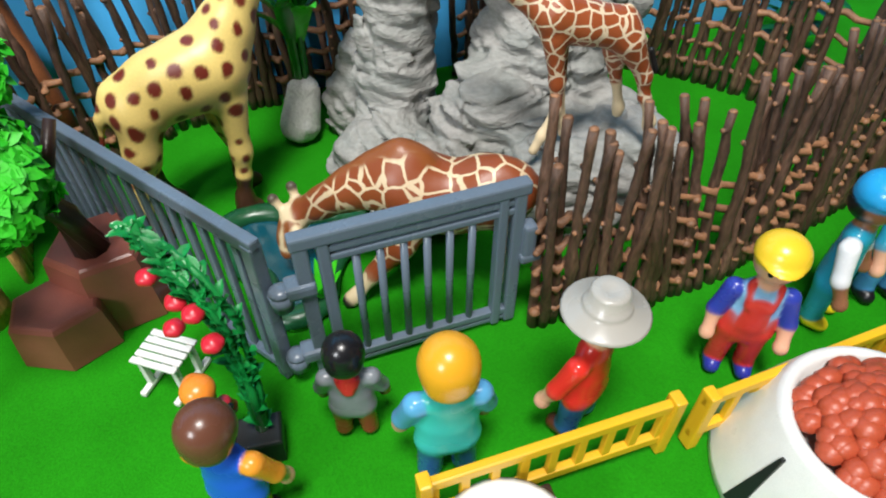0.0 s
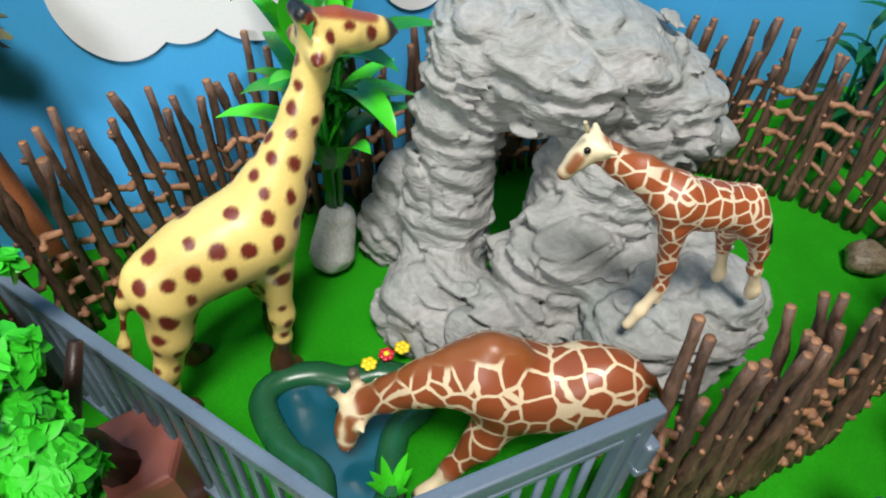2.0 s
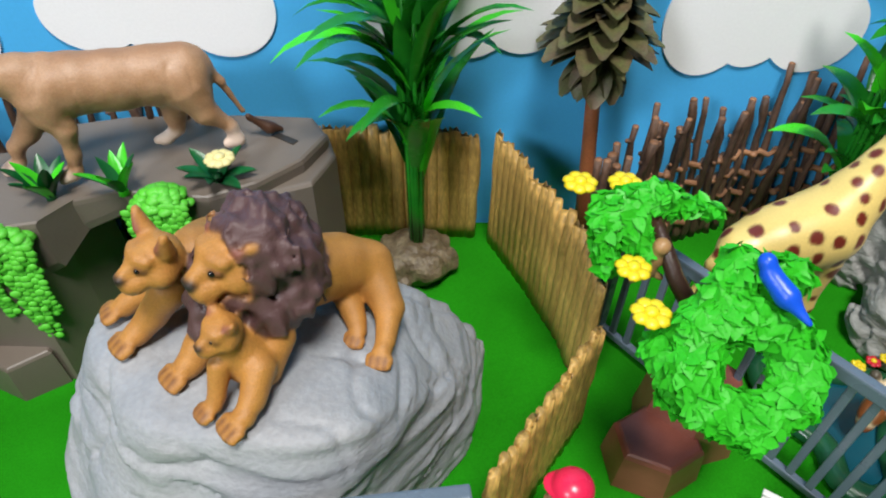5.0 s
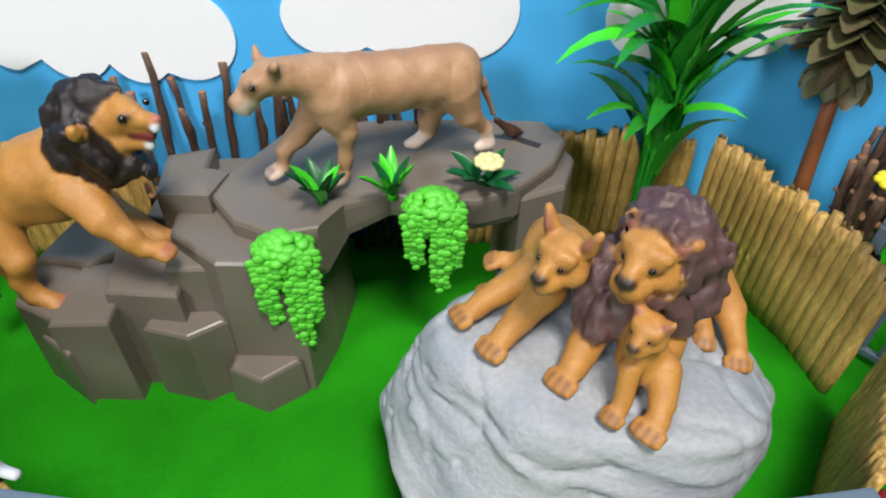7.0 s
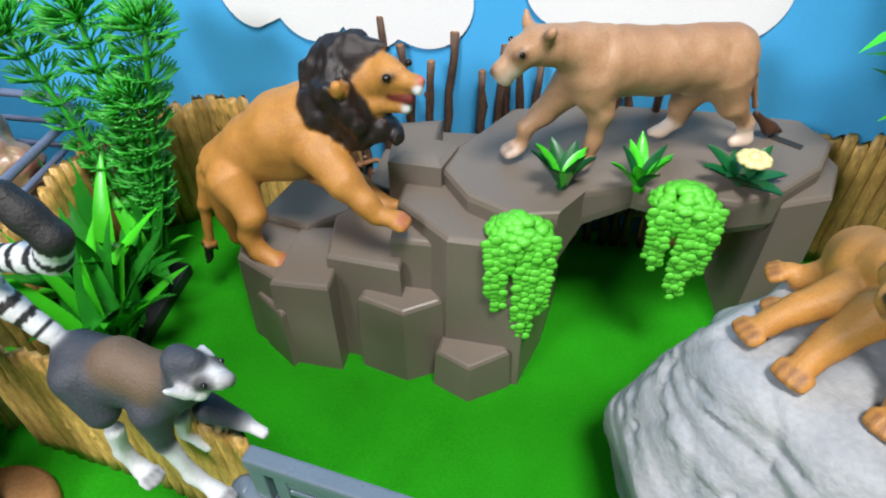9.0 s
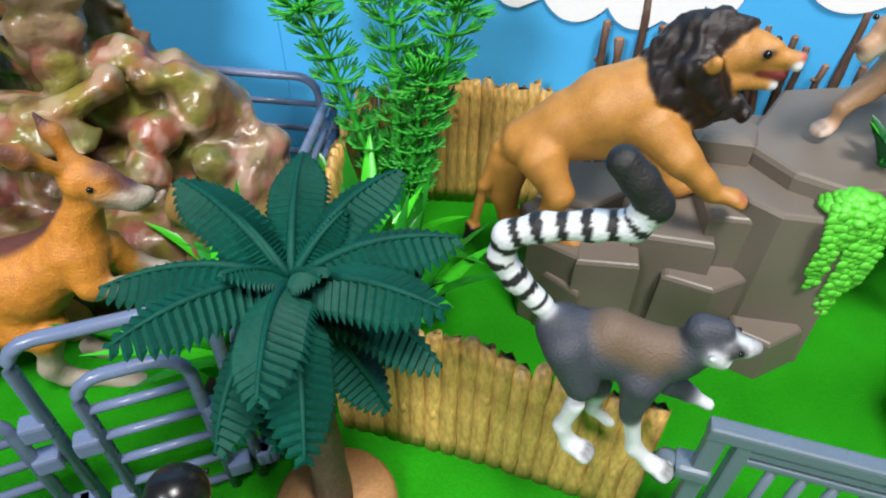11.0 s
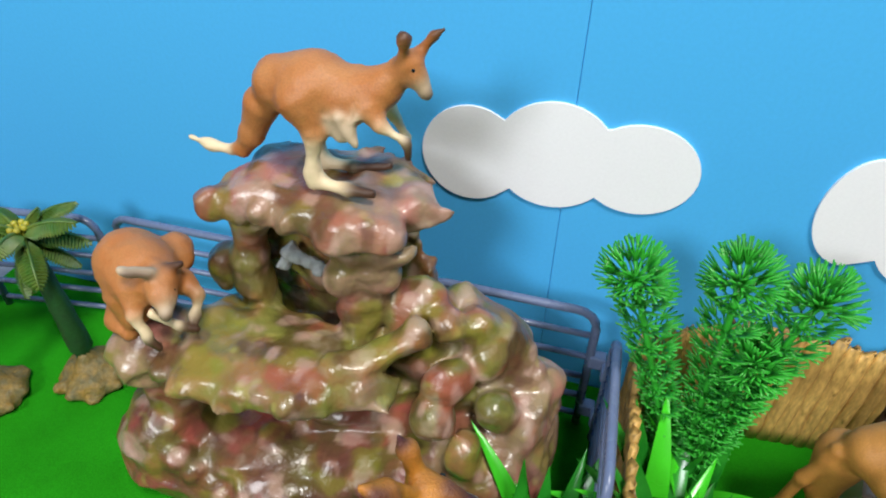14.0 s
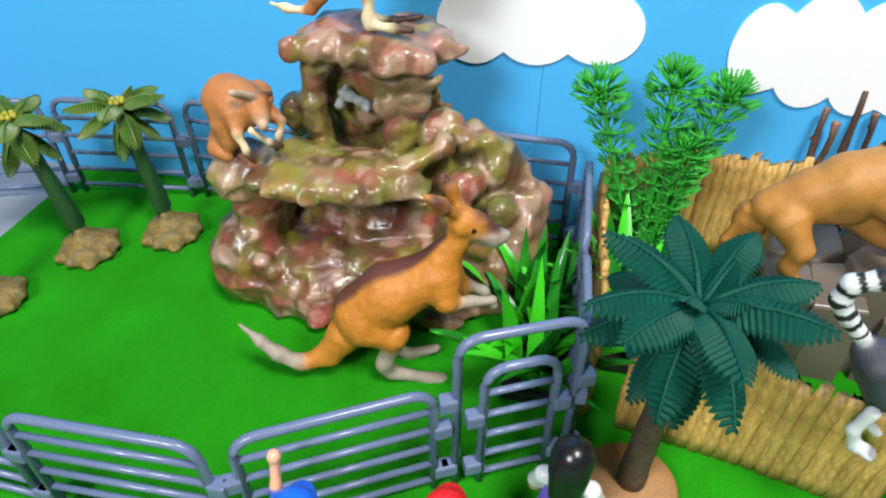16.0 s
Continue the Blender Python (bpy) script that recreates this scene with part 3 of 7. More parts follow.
RUST = mat("rust_fur_paint", (0.45, 0.155, 0.04), 0.5, 0.15, 1.2, 0.35, 14, second=(0.5, 0.23, 0.08), amount=0.3, depth=0.05)
FAWN = (0.55, 0.42, 0.28)
STONEF = (0.33, 0.28, 0.22)
WHITE = (0.62, 0.63, 0.66)
LGREY = mat("lemur_grey_fur", (0.05, 0.055, 0.075), 0.6, 0.2, 2.5, 0.5, 14, depth=0.06)
LBROWN = (0.13, 0.085, 0.055)


for m_ in (YGIR, BGIR, BGIRS, GOLD, TAN, ORANGE, RUST, LGREY):
    tintable(m_)


def animal(name, mb, mats, at, rz, label, category, eyes=(), scale=1.0, soft=0.05):
    """A painted figurine: a base coat, point colours, and glossy eyes."""
    tint = painted(mb, mats[1:], soft)
    n = len(mb.v)
    for x, y, z, r in eyes:
        mb.ball((x, y, z), r, 0, 10)
    mb.m = [0] * len(mb.f)
    me = mb.mesh(name, [mats[0], BLACKP])
    for i, poly in enumerate(me.polygons):
        if poly.vertices[0] >= n:
            poly.material_index = 1
    tint = np.concatenate([tint, np.zeros((len(me.vertices) - n, 4))])
    layer = me.attributes.new("tint", "FLOAT_COLOR", "POINT")
    layer.data.foreach_set("color", tint.astype(np.float32).ravel())
    ob = tagged(part(name, me, None, at=at, rz=rz), label, category)
    ob.scale = (scale,) * 3
    return ob


def paw(x, y, z, q, dx, dy, fur=0, line=3):
    """A broad paw with four round toes that point along dx, dy, and dark clefts between them."""
    n = math.hypot(dx, dy)
    dx, dy = dx / n, dy / n
    out_ = [cone((x, y, z), q * 0.85, mat=fur)]
    for k_ in (-1.5, -0.5, 0.5, 1.5):
        tx, ty = x + dx * q * 0.8 - dy * k_ * q * 0.58, y + dy * q * 0.8 + dx * k_ * q * 0.58
        out_.append(cone((tx, ty, z - 0.1 * q), q * 0.34, (tx + dx * q * (0.75 - 0.12 * abs(k_)), ty + dy * q * (0.75 - 0.12 * abs(k_)), z - 0.35 * q), q * 0.3, fur))
    for k_ in (-1, 0, 1):
        tx, ty = x + dx * q * 1.1 - dy * k_ * q * 0.58, y + dy * q * 1.1 + dx * k_ * q * 0.58
        out_.append(cone((tx, ty, z + 0.1 * q), 0.05, (tx + dx * q * 0.5, ty + dy * q * 0.5, z - 0.25 * q), 0.05, line))
    return out_


def ridge(points, mat, up=0.8, k=0.3):
    """A painted strip along the top of a body given by x, y, z, radius."""
    return chain([(x, y, z + up * q, q * k) for x, y, z, q in points], mat)


def spotted(ob, color, gap, low, seed):
    """Paints round spots, evenly strewn, on the near and far flanks of a figurine."""
    p = np.array([v.co[:] for v in ob.data.vertices]) / CM
    col = np.zeros(len(p) * 4, np.float32)
    layer = ob.data.attributes["tint"]
    layer.data.foreach_get("color", col)
    col = col.reshape(-1, 4)
    r = np.random.default_rng(seed)
    nrm = np.array([v.normal[:] for v in ob.data.vertices])
    ok = np.where((p[:, 2] > low) & (col[:, 3] < 0.1) & (nrm[:, 2] < 0.9))[0]
    r.shuffle(ok)
    chosen = []
    for i in ok:
        g = gap * (1.0 if p[i, 2] > 4.5 else 0.72) * (0.85 if p[i, 2] > 9 else 1)
        if all(np.sum((p[j] - p[i]) ** 2) > g * g for j in chosen):
            chosen.append(i)
    for i in chosen:
        d = p - p[i]
        d[:, 0] *= r.uniform(0.85, 1.25)
        rad = gap * r.uniform(0.27, 0.35) * (1.0 if p[i, 2] > 4.5 else 0.62) * (0.8 if p[i, 2] > 9 else 1)
        d[:, 2] *= r.uniform(0.8, 1.15)
        far = np.sqrt((d * d).sum(1)) * (1 + 0.28 * vnoise(p * 2.6 + i, seed))
        w = np.clip((rad + 0.05 - far) / 0.09, 0, 1)
        col[:, :3] = np.where((w > 0.02)[:, None], color, col[:, :3])
        col[:, 3] = np.maximum(col[:, 3], w)
    layer.data.foreach_set("color", col.ravel())


yg = chain([(-1.5, 0, 6.5, 1.2), (-0.4, 0, 6.75, 1.4), (0.7, 0, 6.95, 1.5), (1.7, 0, 7.1, 1.55)])
yg += chain([(1.9, 0.1, 7.5, 1.5), (2.65, 0.2, 8.4, 1.12), (3.5, 0.4, 9.6, 0.8), (4.2, 0.6, 10.8, 0.64), (4.75, 0.8, 11.9, 0.53), (5.0, 0.9, 12.5, 0.52)])
yg += chain([(5.15, 0.95, 13.0, 0.6), (5.9, 1, 12.9, 0.5), (6.7, 1, 12.75, 0.37), (7.2, 1, 12.7, 0.32)]) + chain([(6.3, 1, 12.5, 0.3), (7.0, 1, 12.4, 0.24)])
yg += chain([(5.0, 0.95, 13.6, 0.2), (5.8, 1, 13.42, 0.24), (6.9, 1, 13.06, 0.18)], 4) + chain([(7.45, 1, 12.68, 0.3), (7.4, 1, 12.45, 0.22)], 2) + chain([(7.7, 1, 12.5, 0.09), (8.2, 1, 12.45, 0.06)], 3)
for k_ in (-1, 1):
    yg += chain([(4.85, 0.95 + 0.22 * k_, 13.5, 0.17), (4.65, 0.95 + 0.28 * k_, 13.8, 0.14)]) + chain([(4.6, 0.95 + 0.3 * k_, 13.95, 0.18)], 2)
    yg += chain([(5.05, 0.95 + 0.5 * k_, 12.85, 0.2), (4.8, 0.95 + 0.85 * k_, 12.75, 0.24), (4.65, 0.95 + 1.15 * k_, 12.7, 0.1)]) + chain([(4.98, 0.95 + 0.8 * k_, 12.72, 0.1)], 4)
    yg += chain([(6.15, 1 + 0.36 * k_, 13.0, 0.17)])
yg += chain([(2, -0.5, 5.7, 0.82), (1.9, -0.75, 3.3, 0.46), (1.75, -0.82, 2.3, 0.38)]) + chain([(1.7, -0.84, 1.9, 0.38), (1.5, -0.86, 0.9, 0.38), (1.5, -0.88, 0.3, 0.46), (2.0, -0.9, 0.22, 0.36)], 1)
yg += chain([(1.6, 0.6, 4.5, 0.72), (1.8, 0.9, 2.9, 0.42)]) + chain([(1.85, 1.0, 2.0, 0.38), (1.9, 1.1, 1.0, 0.36), (2.0, 1.15, 0.3, 0.42), (2.5, 1.15, 0.22, 0.34)], 1)
yg += chain([(-1.5, -0.5, 6, 1.05), (-1.9, -0.7, 4.5, 0.72), (-2.4, -0.8, 3.0, 0.45), (-2.6, -0.8, 2.0, 0.38)]) + chain([(-2.7, -0.8, 1.6, 0.37), (-2.8, -0.8, 1.0, 0.35), (-2.6, -0.8, 0.3, 0.42), (-2.1, -0.8, 0.22, 0.34)], 1)
yg += chain([(-1.5, 0.6, 4.9, 0.85), (-1.7, 1.0, 2.8, 0.47)]) + chain([(-1.75, 1.2, 2, 0.38), (-1.7, 1.45, 0.9, 0.36), (-1.5, 1.5, 0.3, 0.42), (-1.0, 1.5, 0.22, 0.34)], 1)
yg += chain([(-2.3, 0, 7.1, 0.22), (-2.9, 0, 6, 0.17), (-3.4, 0, 4.1, 0.18), (-3.4, 0, 3.2, 0.16)])
gir = animal("giraffe", sculpt(yg, 0.2, 0.1), [YGIR, HOOFB, BLACK, (0.25, 0.05, 0.15), (0.3, 0.07, 0.03)], (17.9, 3.0, 0), 10, "pale yellow toy giraffe with brown spots stretching its neck", "giraffe", [(6.2, 1 + k_ * 0.52, 13.05, 0.11) for k_ in (-1, 1)], soft=0.02)
spotted(gir, (0.15, 0.022, 0.012), 0.86, 2.4, 4)

bgb = [(-3.1, 0.3, 4.9, 1.15), (-2.2, 0.3, 4.7, 1.38), (-1.0, 0.3, 4.3, 1.38), (0.2, 0.3, 4.5, 1.48), (0.9, 0.3, 4.9, 1.42)]
bgn = [(1.2, 0.3, 5.1, 1.2), (2.1, 0.35, 4.8, 0.95), (3.1, 0.4, 4.3, 0.76), (4.2, 0.45, 3.6, 0.57), (5.0, 0.5, 3.1, 0.47)]
bgr = chain(bgb) + chain(bgn) + [cone((0.7, 0.3, 5.8), 0.72, (1.3, 0.3, 5.7), 0.6), cone((-2.7, 0.3, 5.6), 0.6)] + ridge(bgb[3:], 1, 1.0, 0.3) + ridge(bgn, 1, 0.92, 0.35)
bgr += chain([(5.3, 0.5, 2.95, 0.48), (5.55, 0.85, 2.3, 0.4), (5.65, 1.1, 1.75, 0.3)], 2) + chain([(5.7, 1.25, 1.5, 0.29)], 1) + chain([(5.78, 0.85, 2.75, 0.14), (5.95, 1.1, 2.05, 0.12)], 1) + chain([(5.4, 1.05, 2.9, 0.12), (5.5, 1.3, 2.1, 0.1)], 1)
for a_, b_ in (((5.3, 0.2, 3.3), (5.5, -0.05, 4.0)), ((5.75, 0.65, 3.2), (6.15, 0.5, 3.75))):
    bgr += [cone(a_, 0.13, b_, 0.13, 2), cone(b_, 0.17, mat=3)]
for a_, b_ in (((5.0, 0.1, 3.0), (4.75, -0.45, 3.2)), ((5.25, 0.95, 2.75), (5.0, 1.5, 2.8))):
    bgr += [cone(a_, 0.16, b_, 0.1, 2)]
bgr += chain([(0.3, 0.8, 3.9, 1.0), (1.0, 1.4, 2.6, 0.62), (2.0, 1.9, 1.4, 0.38)]) + chain([(2.0, 1.9, 1.4, 0.34), (2.7, 2.3, 0.5, 0.27), (2.9, 2.35, 0.3, 0.27)], 2) + chain([(3.05, 2.45, 0.18, 0.26)], 3)
bgr += chain([(0.9, -0.5, 4.0, 0.8), (1.8, -0.9, 2.6, 0.5), (2.3, -1.1, 1.6, 0.34)]) + chain([(2.3, -1.1, 1.6, 0.32), (3.0, -1.3, 0.6, 0.28), (3.2, -1.4, 0.4, 0.28)], 2) + chain([(3.35, -1.45, 0.2, 0.27)], 3)
bgr += chain([(-3.0, 0.5, 4.3, 0.85), (-3.2, 0.6, 2.3, 0.42), (-3.2, 0.7, 1.2, 0.3)]) + chain([(-3.2, 0.7, 1.2, 0.28), (-3.0, 0.7, 0.3, 0.28)], 2) + chain([(-3.0, -0.5, 4.3, 0.85), (-3.5, -0.6, 2.3, 0.42), (-3.6, -0.7, 1.2, 0.3)]) + chain([(-3.6, -0.7, 1.2, 0.28), (-3.5, -0.7, 0.3, 0.28)], 2)
bgr += chain([(-4.3, 0.3, 5.2, 0.16), (-4.8, 0.3, 4.4, 0.13)], 1) + chain([(-4.9, 0.3, 4.2, 0.17), (-5.0, 0.3, 3.0, 0.2)], 3)
animal("giraffe", sculpt(bgr, 0.18, 0.1), [BGIR, BACK, CREAM, BLACK], (26.6, -3.6, 0), 156, "brown reticulated toy giraffe bending down to the pool", "giraffe", [(6.0, 0.6, 2.6, 0.11), (5.25, 1.12, 2.55, 0.11)], soft=0.02)

cgb = [(-0.5, 0, 4.6, 0.82), (0.8, 0, 4.9, 0.78), (1.9, 0, 5.3, 0.85)]
cgn = [(2, -0.3, 5.3, 0.72), (2.9, -0.6, 5.9, 0.54), (3.6, -0.9, 6.2, 0.43), (4.2, -1.1, 6.6, 0.36)]
cg = chain(cgb) + chain(cgn) + ridge(cgn, 1, 0.9, 0.25)
cg += chain([(4.5, -1.2, 6.7, 0.41), (4.8, -1.2, 6.3, 0.3), (5.1, -1.2, 5.9, 0.2)], 2) + chain([(4.8, -1, 7.4, 0.13), (5, -0.9, 7.8, 0.12)], 2) + chain([(4.3, -1.4, 7, 0.13), (4.3, -1.5, 7.2, 0.13)], 2) + chain([(4.3, -0.8, 6.8, 0.16), (4.1, -0.4, 7, 0.11)], 2)
cg += chain([(1.9, 0.3, 4.5, 0.48), (1.6, 0.3, 2.8, 0.29), (1.5, 0.3, 1.8, 0.27)]) + chain([(1.5, 0.3, 1.5, 0.25), (1.9, 0.3, 0.5, 0.22), (2.2, 0.3, -0.2, 0.24)], 2)
cg += chain([(1.5, -0.4, 4, 0.47), (1.2, -0.4, 2.5, 0.27)]) + chain([(1.2, -0.4, 2.2, 0.25), (0.9, -0.4, 0.6, 0.2), (0.8, -0.4, 0, 0.23)], 2)
cg += chain([(-0.9, 0.3, 4.2, 0.61), (-1.8, 0.3, 2.7, 0.3), (-2, 0.3, 1.8, 0.26)]) + chain([(-2.1, 0.3, 1.7, 0.24), (-2.5, 0.3, 0.6, 0.25), (-2.5, 0.3, 0.3, 0.25)], 2)
cg += chain([(-0.7, -0.3, 3.6, 0.52), (-1, -0.4, 2.4, 0.27)]) + chain([(-1.1, -0.4, 2.1, 0.24), (-1.4, -0.4, 1, 0.23), (-1.4, -0.4, 0.7, 0.23)], 2)
cg += chain([(-0.8, 0, 5.3, 0.12), (-1.7, 0, 4, 0.11)], 2) + chain([(-2, 0, 3.6, 0.15), (-2.4, 0, 2.7, 0.15)], 3)
cg += [cone((5.12, -1.2, 5.82), 0.2, mat=1), cone((4.85, -0.98, 6.55), 0.12, (5.05, -1.0, 6.15), 0.1, 1)]
animal("giraffe", sculpt(cg, 0.12, 0.08), [BGIRS, BACK, CREAM, BLACK], (33.3, -3.2, 5.05), 172, "small reticulated toy giraffe calf standing on the rock ledge", "giraffe", [(4.75, -0.85, 6.85, 0.11), (4.3, -1.58, 6.5, 0.12)], soft=0.02)


def mane_warp(slot, amp, seed):
    def warp(g, m):
        return np.where(m == slot, amp * vnoise(g / np.array([0.3, 0.3, 0.55]), seed) + amp * 0.7 * vnoise(g / np.array([0.2, 0.2, 0.4]), seed + 1), 0.025 * vnoise(g / 0.6, seed + 2))
    return warp


ln = chain([(-2.7, 0, 2, 0.98), (-1.2, 0, 3, 1.19), (0.1, 0, 3.8, 1.43), (1, 0, 4.2, 1.45)]) + chain([(-1.4, 0, 2.5, 1.04), (0.3, 0, 2.9, 1.19)])
ln += chain([(2.6, -0.1, 5.9, 1.1), (3, -0.1, 6.8, 0.82)], 1) + chain([(2, -0.4, 5.2, 0.97), (3, -0.5, 4.5, 0.83)], 1) + chain([(1.5, 0, 6.1, 0.48), (2.4, 0, 7, 0.6)], 1) + chain([(4, -0.6, 4.6, 0.56), (4.5, -0.7, 4.5, 0.37)], 1) + chain([(3.1, 0, 7.3, 0.45), (3.7, -0.2, 7.3, 0.35)], 1)
ln += chain([(2, 0.6, 5.2, 1.11), (2.9, 0.4, 4.4, 0.89)], 1) + chain([(2.6, -0.8, 5.9, 0.82), (3.2, -1, 5.2, 0.65)], 1) + chain([(2.3, 0.8, 6.1, 0.83)], 1)
ln += chain([(3.6, -0.3, 6.3, 0.75), (4.3, -0.6, 6.6, 0.55)]) + chain([(4.6, -0.7, 6.5, 0.42), (5.25, -1, 6.65, 0.29)]) + chain([(3.9, -0.6, 5.6, 0.43), (4.75, -0.85, 5.7, 0.27)]) + chain([(4.2, -0.5, 6.95, 0.3), (4.75, -0.85, 6.95, 0.2)])
ln += chain([(5.5, -1.12, 6.78, 0.15)], 3) + chain([(5.42, -1.25, 6.48, 0.17)], 2) + chain([(5.3, -0.8, 6.45, 0.17)], 2) + chain([(4.55, -0.85, 6.1, 0.2), (5.15, -1.05, 6.08, 0.15)], 4) + chain([(4.98, -1, 5.68, 0.17)], 2) + chain([(4.35, -1.02, 6.72, 0.15), (4.6, -1.0, 6.75, 0.1)], 5)
ln += chain([(2.9, -1.5, 6.4, 0.26), (2.9, -1.6, 6.6, 0.22)]) + chain([(2.9, 1, 6.7, 0.24)])
ln += chain([(1.8, -0.9, 3.7, 1), (2.8, -1.7, 3, 0.64), (3.6, -2, 2.4, 0.46), (4, -2.1, 2, 0.4)]) + paw(4.45, -2.15, 2.0, 0.38, 1, -0.15)
ln += chain([(1.1, 0.6, 2, 0.93), (2.4, 0.4, 1.1, 0.6), (3.5, 0.2, 0.6, 0.43)]) + chain([(3.5, 0.2, 0.4, 0.39), (4, 0.1, 0.7, 0.32)])
ln += chain([(-2, -0.9, 1.9, 0.99), (-1.2, -1.5, 0.8, 0.58), (-1.5, -1.6, -0.2, 0.43), (-1.2, -1.7, -0.9, 0.39), (-0.7, -1.8, -1.1, 0.37)]) + paw(-0.6, -1.8, -1.15, 0.38, 1, -0.1)
ln += chain([(-3.2, 0.5, 0.9, 0.98), (-3.3, 0.4, -0.9, 0.61), (-3.1, 0.2, -1.9, 0.43), (-1.9, 0, -2.1, 0.4), (-1.4, -0.1, -2, 0.35)])
ln += chain([(-3.7, 0, 1.6, 0.3), (-4.2, 0, -0.3, 0.25), (-4.5, 0, -2.3, 0.24)]) + chain([(-4.6, 0, -2.6, 0.32), (-4.7, 0, -3.4, 0.27)], 1)
animal("lion", sculpt(ln, 0.11, 0.085, mane_warp(1, 0.13, 5)), [GOLD, MANE, WHITE, (0.42, 0.12, 0.08), (0.16, 0.02, 0.02), BLACK], (-21.5, 5.2, 5.75), -3, "roaring golden toy lion with a black-brown mane climbing the rock", "lion", [(4.42, -1.2, 6.8, 0.14), (4.9, -0.25, 6.9, 0.12)], soft=0.03)

leb = [(-2.8, 0, 3.75, 1.04), (-1.6, 0, 3.72, 1.08), (-0.2, 0, 3.8, 1.08), (1.2, 0, 3.92, 1.1), (2.4, 0, 4.0, 1.08)]
le = chain(leb) + ridge(leb, 3, 0.62, 0.42) + ridge(leb, 1, -0.7, 0.4)
le += [cone((1.9, 0.45, 4.2), 0.72, (2.4, 0.55, 3.2), 0.62), cone((-2.5, 0.5, 3.6), 0.72, (-2.9, 0.5, 2.9), 0.66), cone((1.9, 0, 4.9), 0.4, (2.6, 0.1, 4.9), 0.4)]
le += chain([(2.9, 0.1, 4.6, 0.88), (3.8, 0.3, 4.9, 0.72)]) + chain([(4.45, 0.4, 5, 0.66), (4.85, 0.4, 4.85, 0.56)]) + chain([(5.1, 0.4, 4.75, 0.36), (5.55, 0.4, 4.35, 0.26)]) + chain([(5.2, 0.4, 4.35, 0.36), (5.5, 0.4, 4.12, 0.28)], 1) + chain([(5.78, 0.4, 4.3, 0.13)], 2) + chain([(5.35, 0.4, 3.92, 0.2)], 1)
le += chain([(4.3, 0.95, 5.45, 0.22), (4.25, 1.12, 5.75, 0.2)]) + chain([(4.36, 1.12, 5.62, 0.13)], 2) + chain([(4.6, -0.25, 5.5, 0.22), (4.6, -0.4, 5.8, 0.14)]) + chain([(5.05, 0.86, 5.0, 0.12), (5.2, 0.8, 4.93, 0.08)], 2)
le += chain([(2.4, 0.5, 3.7, 0.77), (2, 0.7, 2.5, 0.43), (2.1, 0.7, 1.4, 0.29), (2.2, 0.7, 0.7, 0.27)]) + paw(2.35, 0.7, 0.5, 0.3, 1, 0, 1, 2)
le += chain([(2.8, -0.4, 3, 0.76), (3.6, -0.6, 1.9, 0.43), (4.2, -0.6, 1.4, 0.3), (4.3, -0.6, 0.8, 0.26)]) + paw(4.4, -0.6, 0.55, 0.3, 1, 0, 1, 2)
le += chain([(-2.7, 0.4, 3.1, 0.93), (-3.1, 0.6, 2.1, 0.52), (-3.9, 0.6, 1.3, 0.31)]) + chain([(-4, 0.6, 1.1, 0.29), (-4.1, 0.6, 0.5, 0.29), (-3.7, 0.6, 0.4, 0.25)], 1)
le += chain([(-2.1, -0.4, 2.6, 0.88), (-1.9, -0.6, 1.5, 0.46), (-1.9, -0.6, 1, 0.34)]) + chain([(-1.8, -0.6, 0.8, 0.3), (-1.3, -0.6, 0.5, 0.26), (-0.9, -0.6, 0.5, 0.19)], 1)
le += chain([(-3.4, 0, 4.3, 0.23), (-4, 0, 3, 0.18), (-4.6, 0, 1.5, 0.17)]) + chain([(-4.8, 0, 1.1, 0.19), (-5.6, 0, 0.4, 0.26), (-6.1, 0, 0.2, 0.15)], 2)
animal("lioness", sculpt(le, 0.13, 0.085, lambda g, m: 0.02 * vnoise(g / 0.5, 3) + 0.16 * np.clip(0.16 - np.abs(vnoise(g * np.array([1.2, 0.9, 0.55]), 4)), 0, 1)), [TAN, PALE, HOOFB, (0.3, 0.15, 0.075)], (-8.6, 7.3, 8.1), 200, "tan toy lioness walking along the flat rock ledge", "lioness", [(5.1, 1.0, 5.02, 0.1), (5.1, -0.2, 5.02, 0.1)], soft=0.06)

FX, FY = -0.75, -0.66


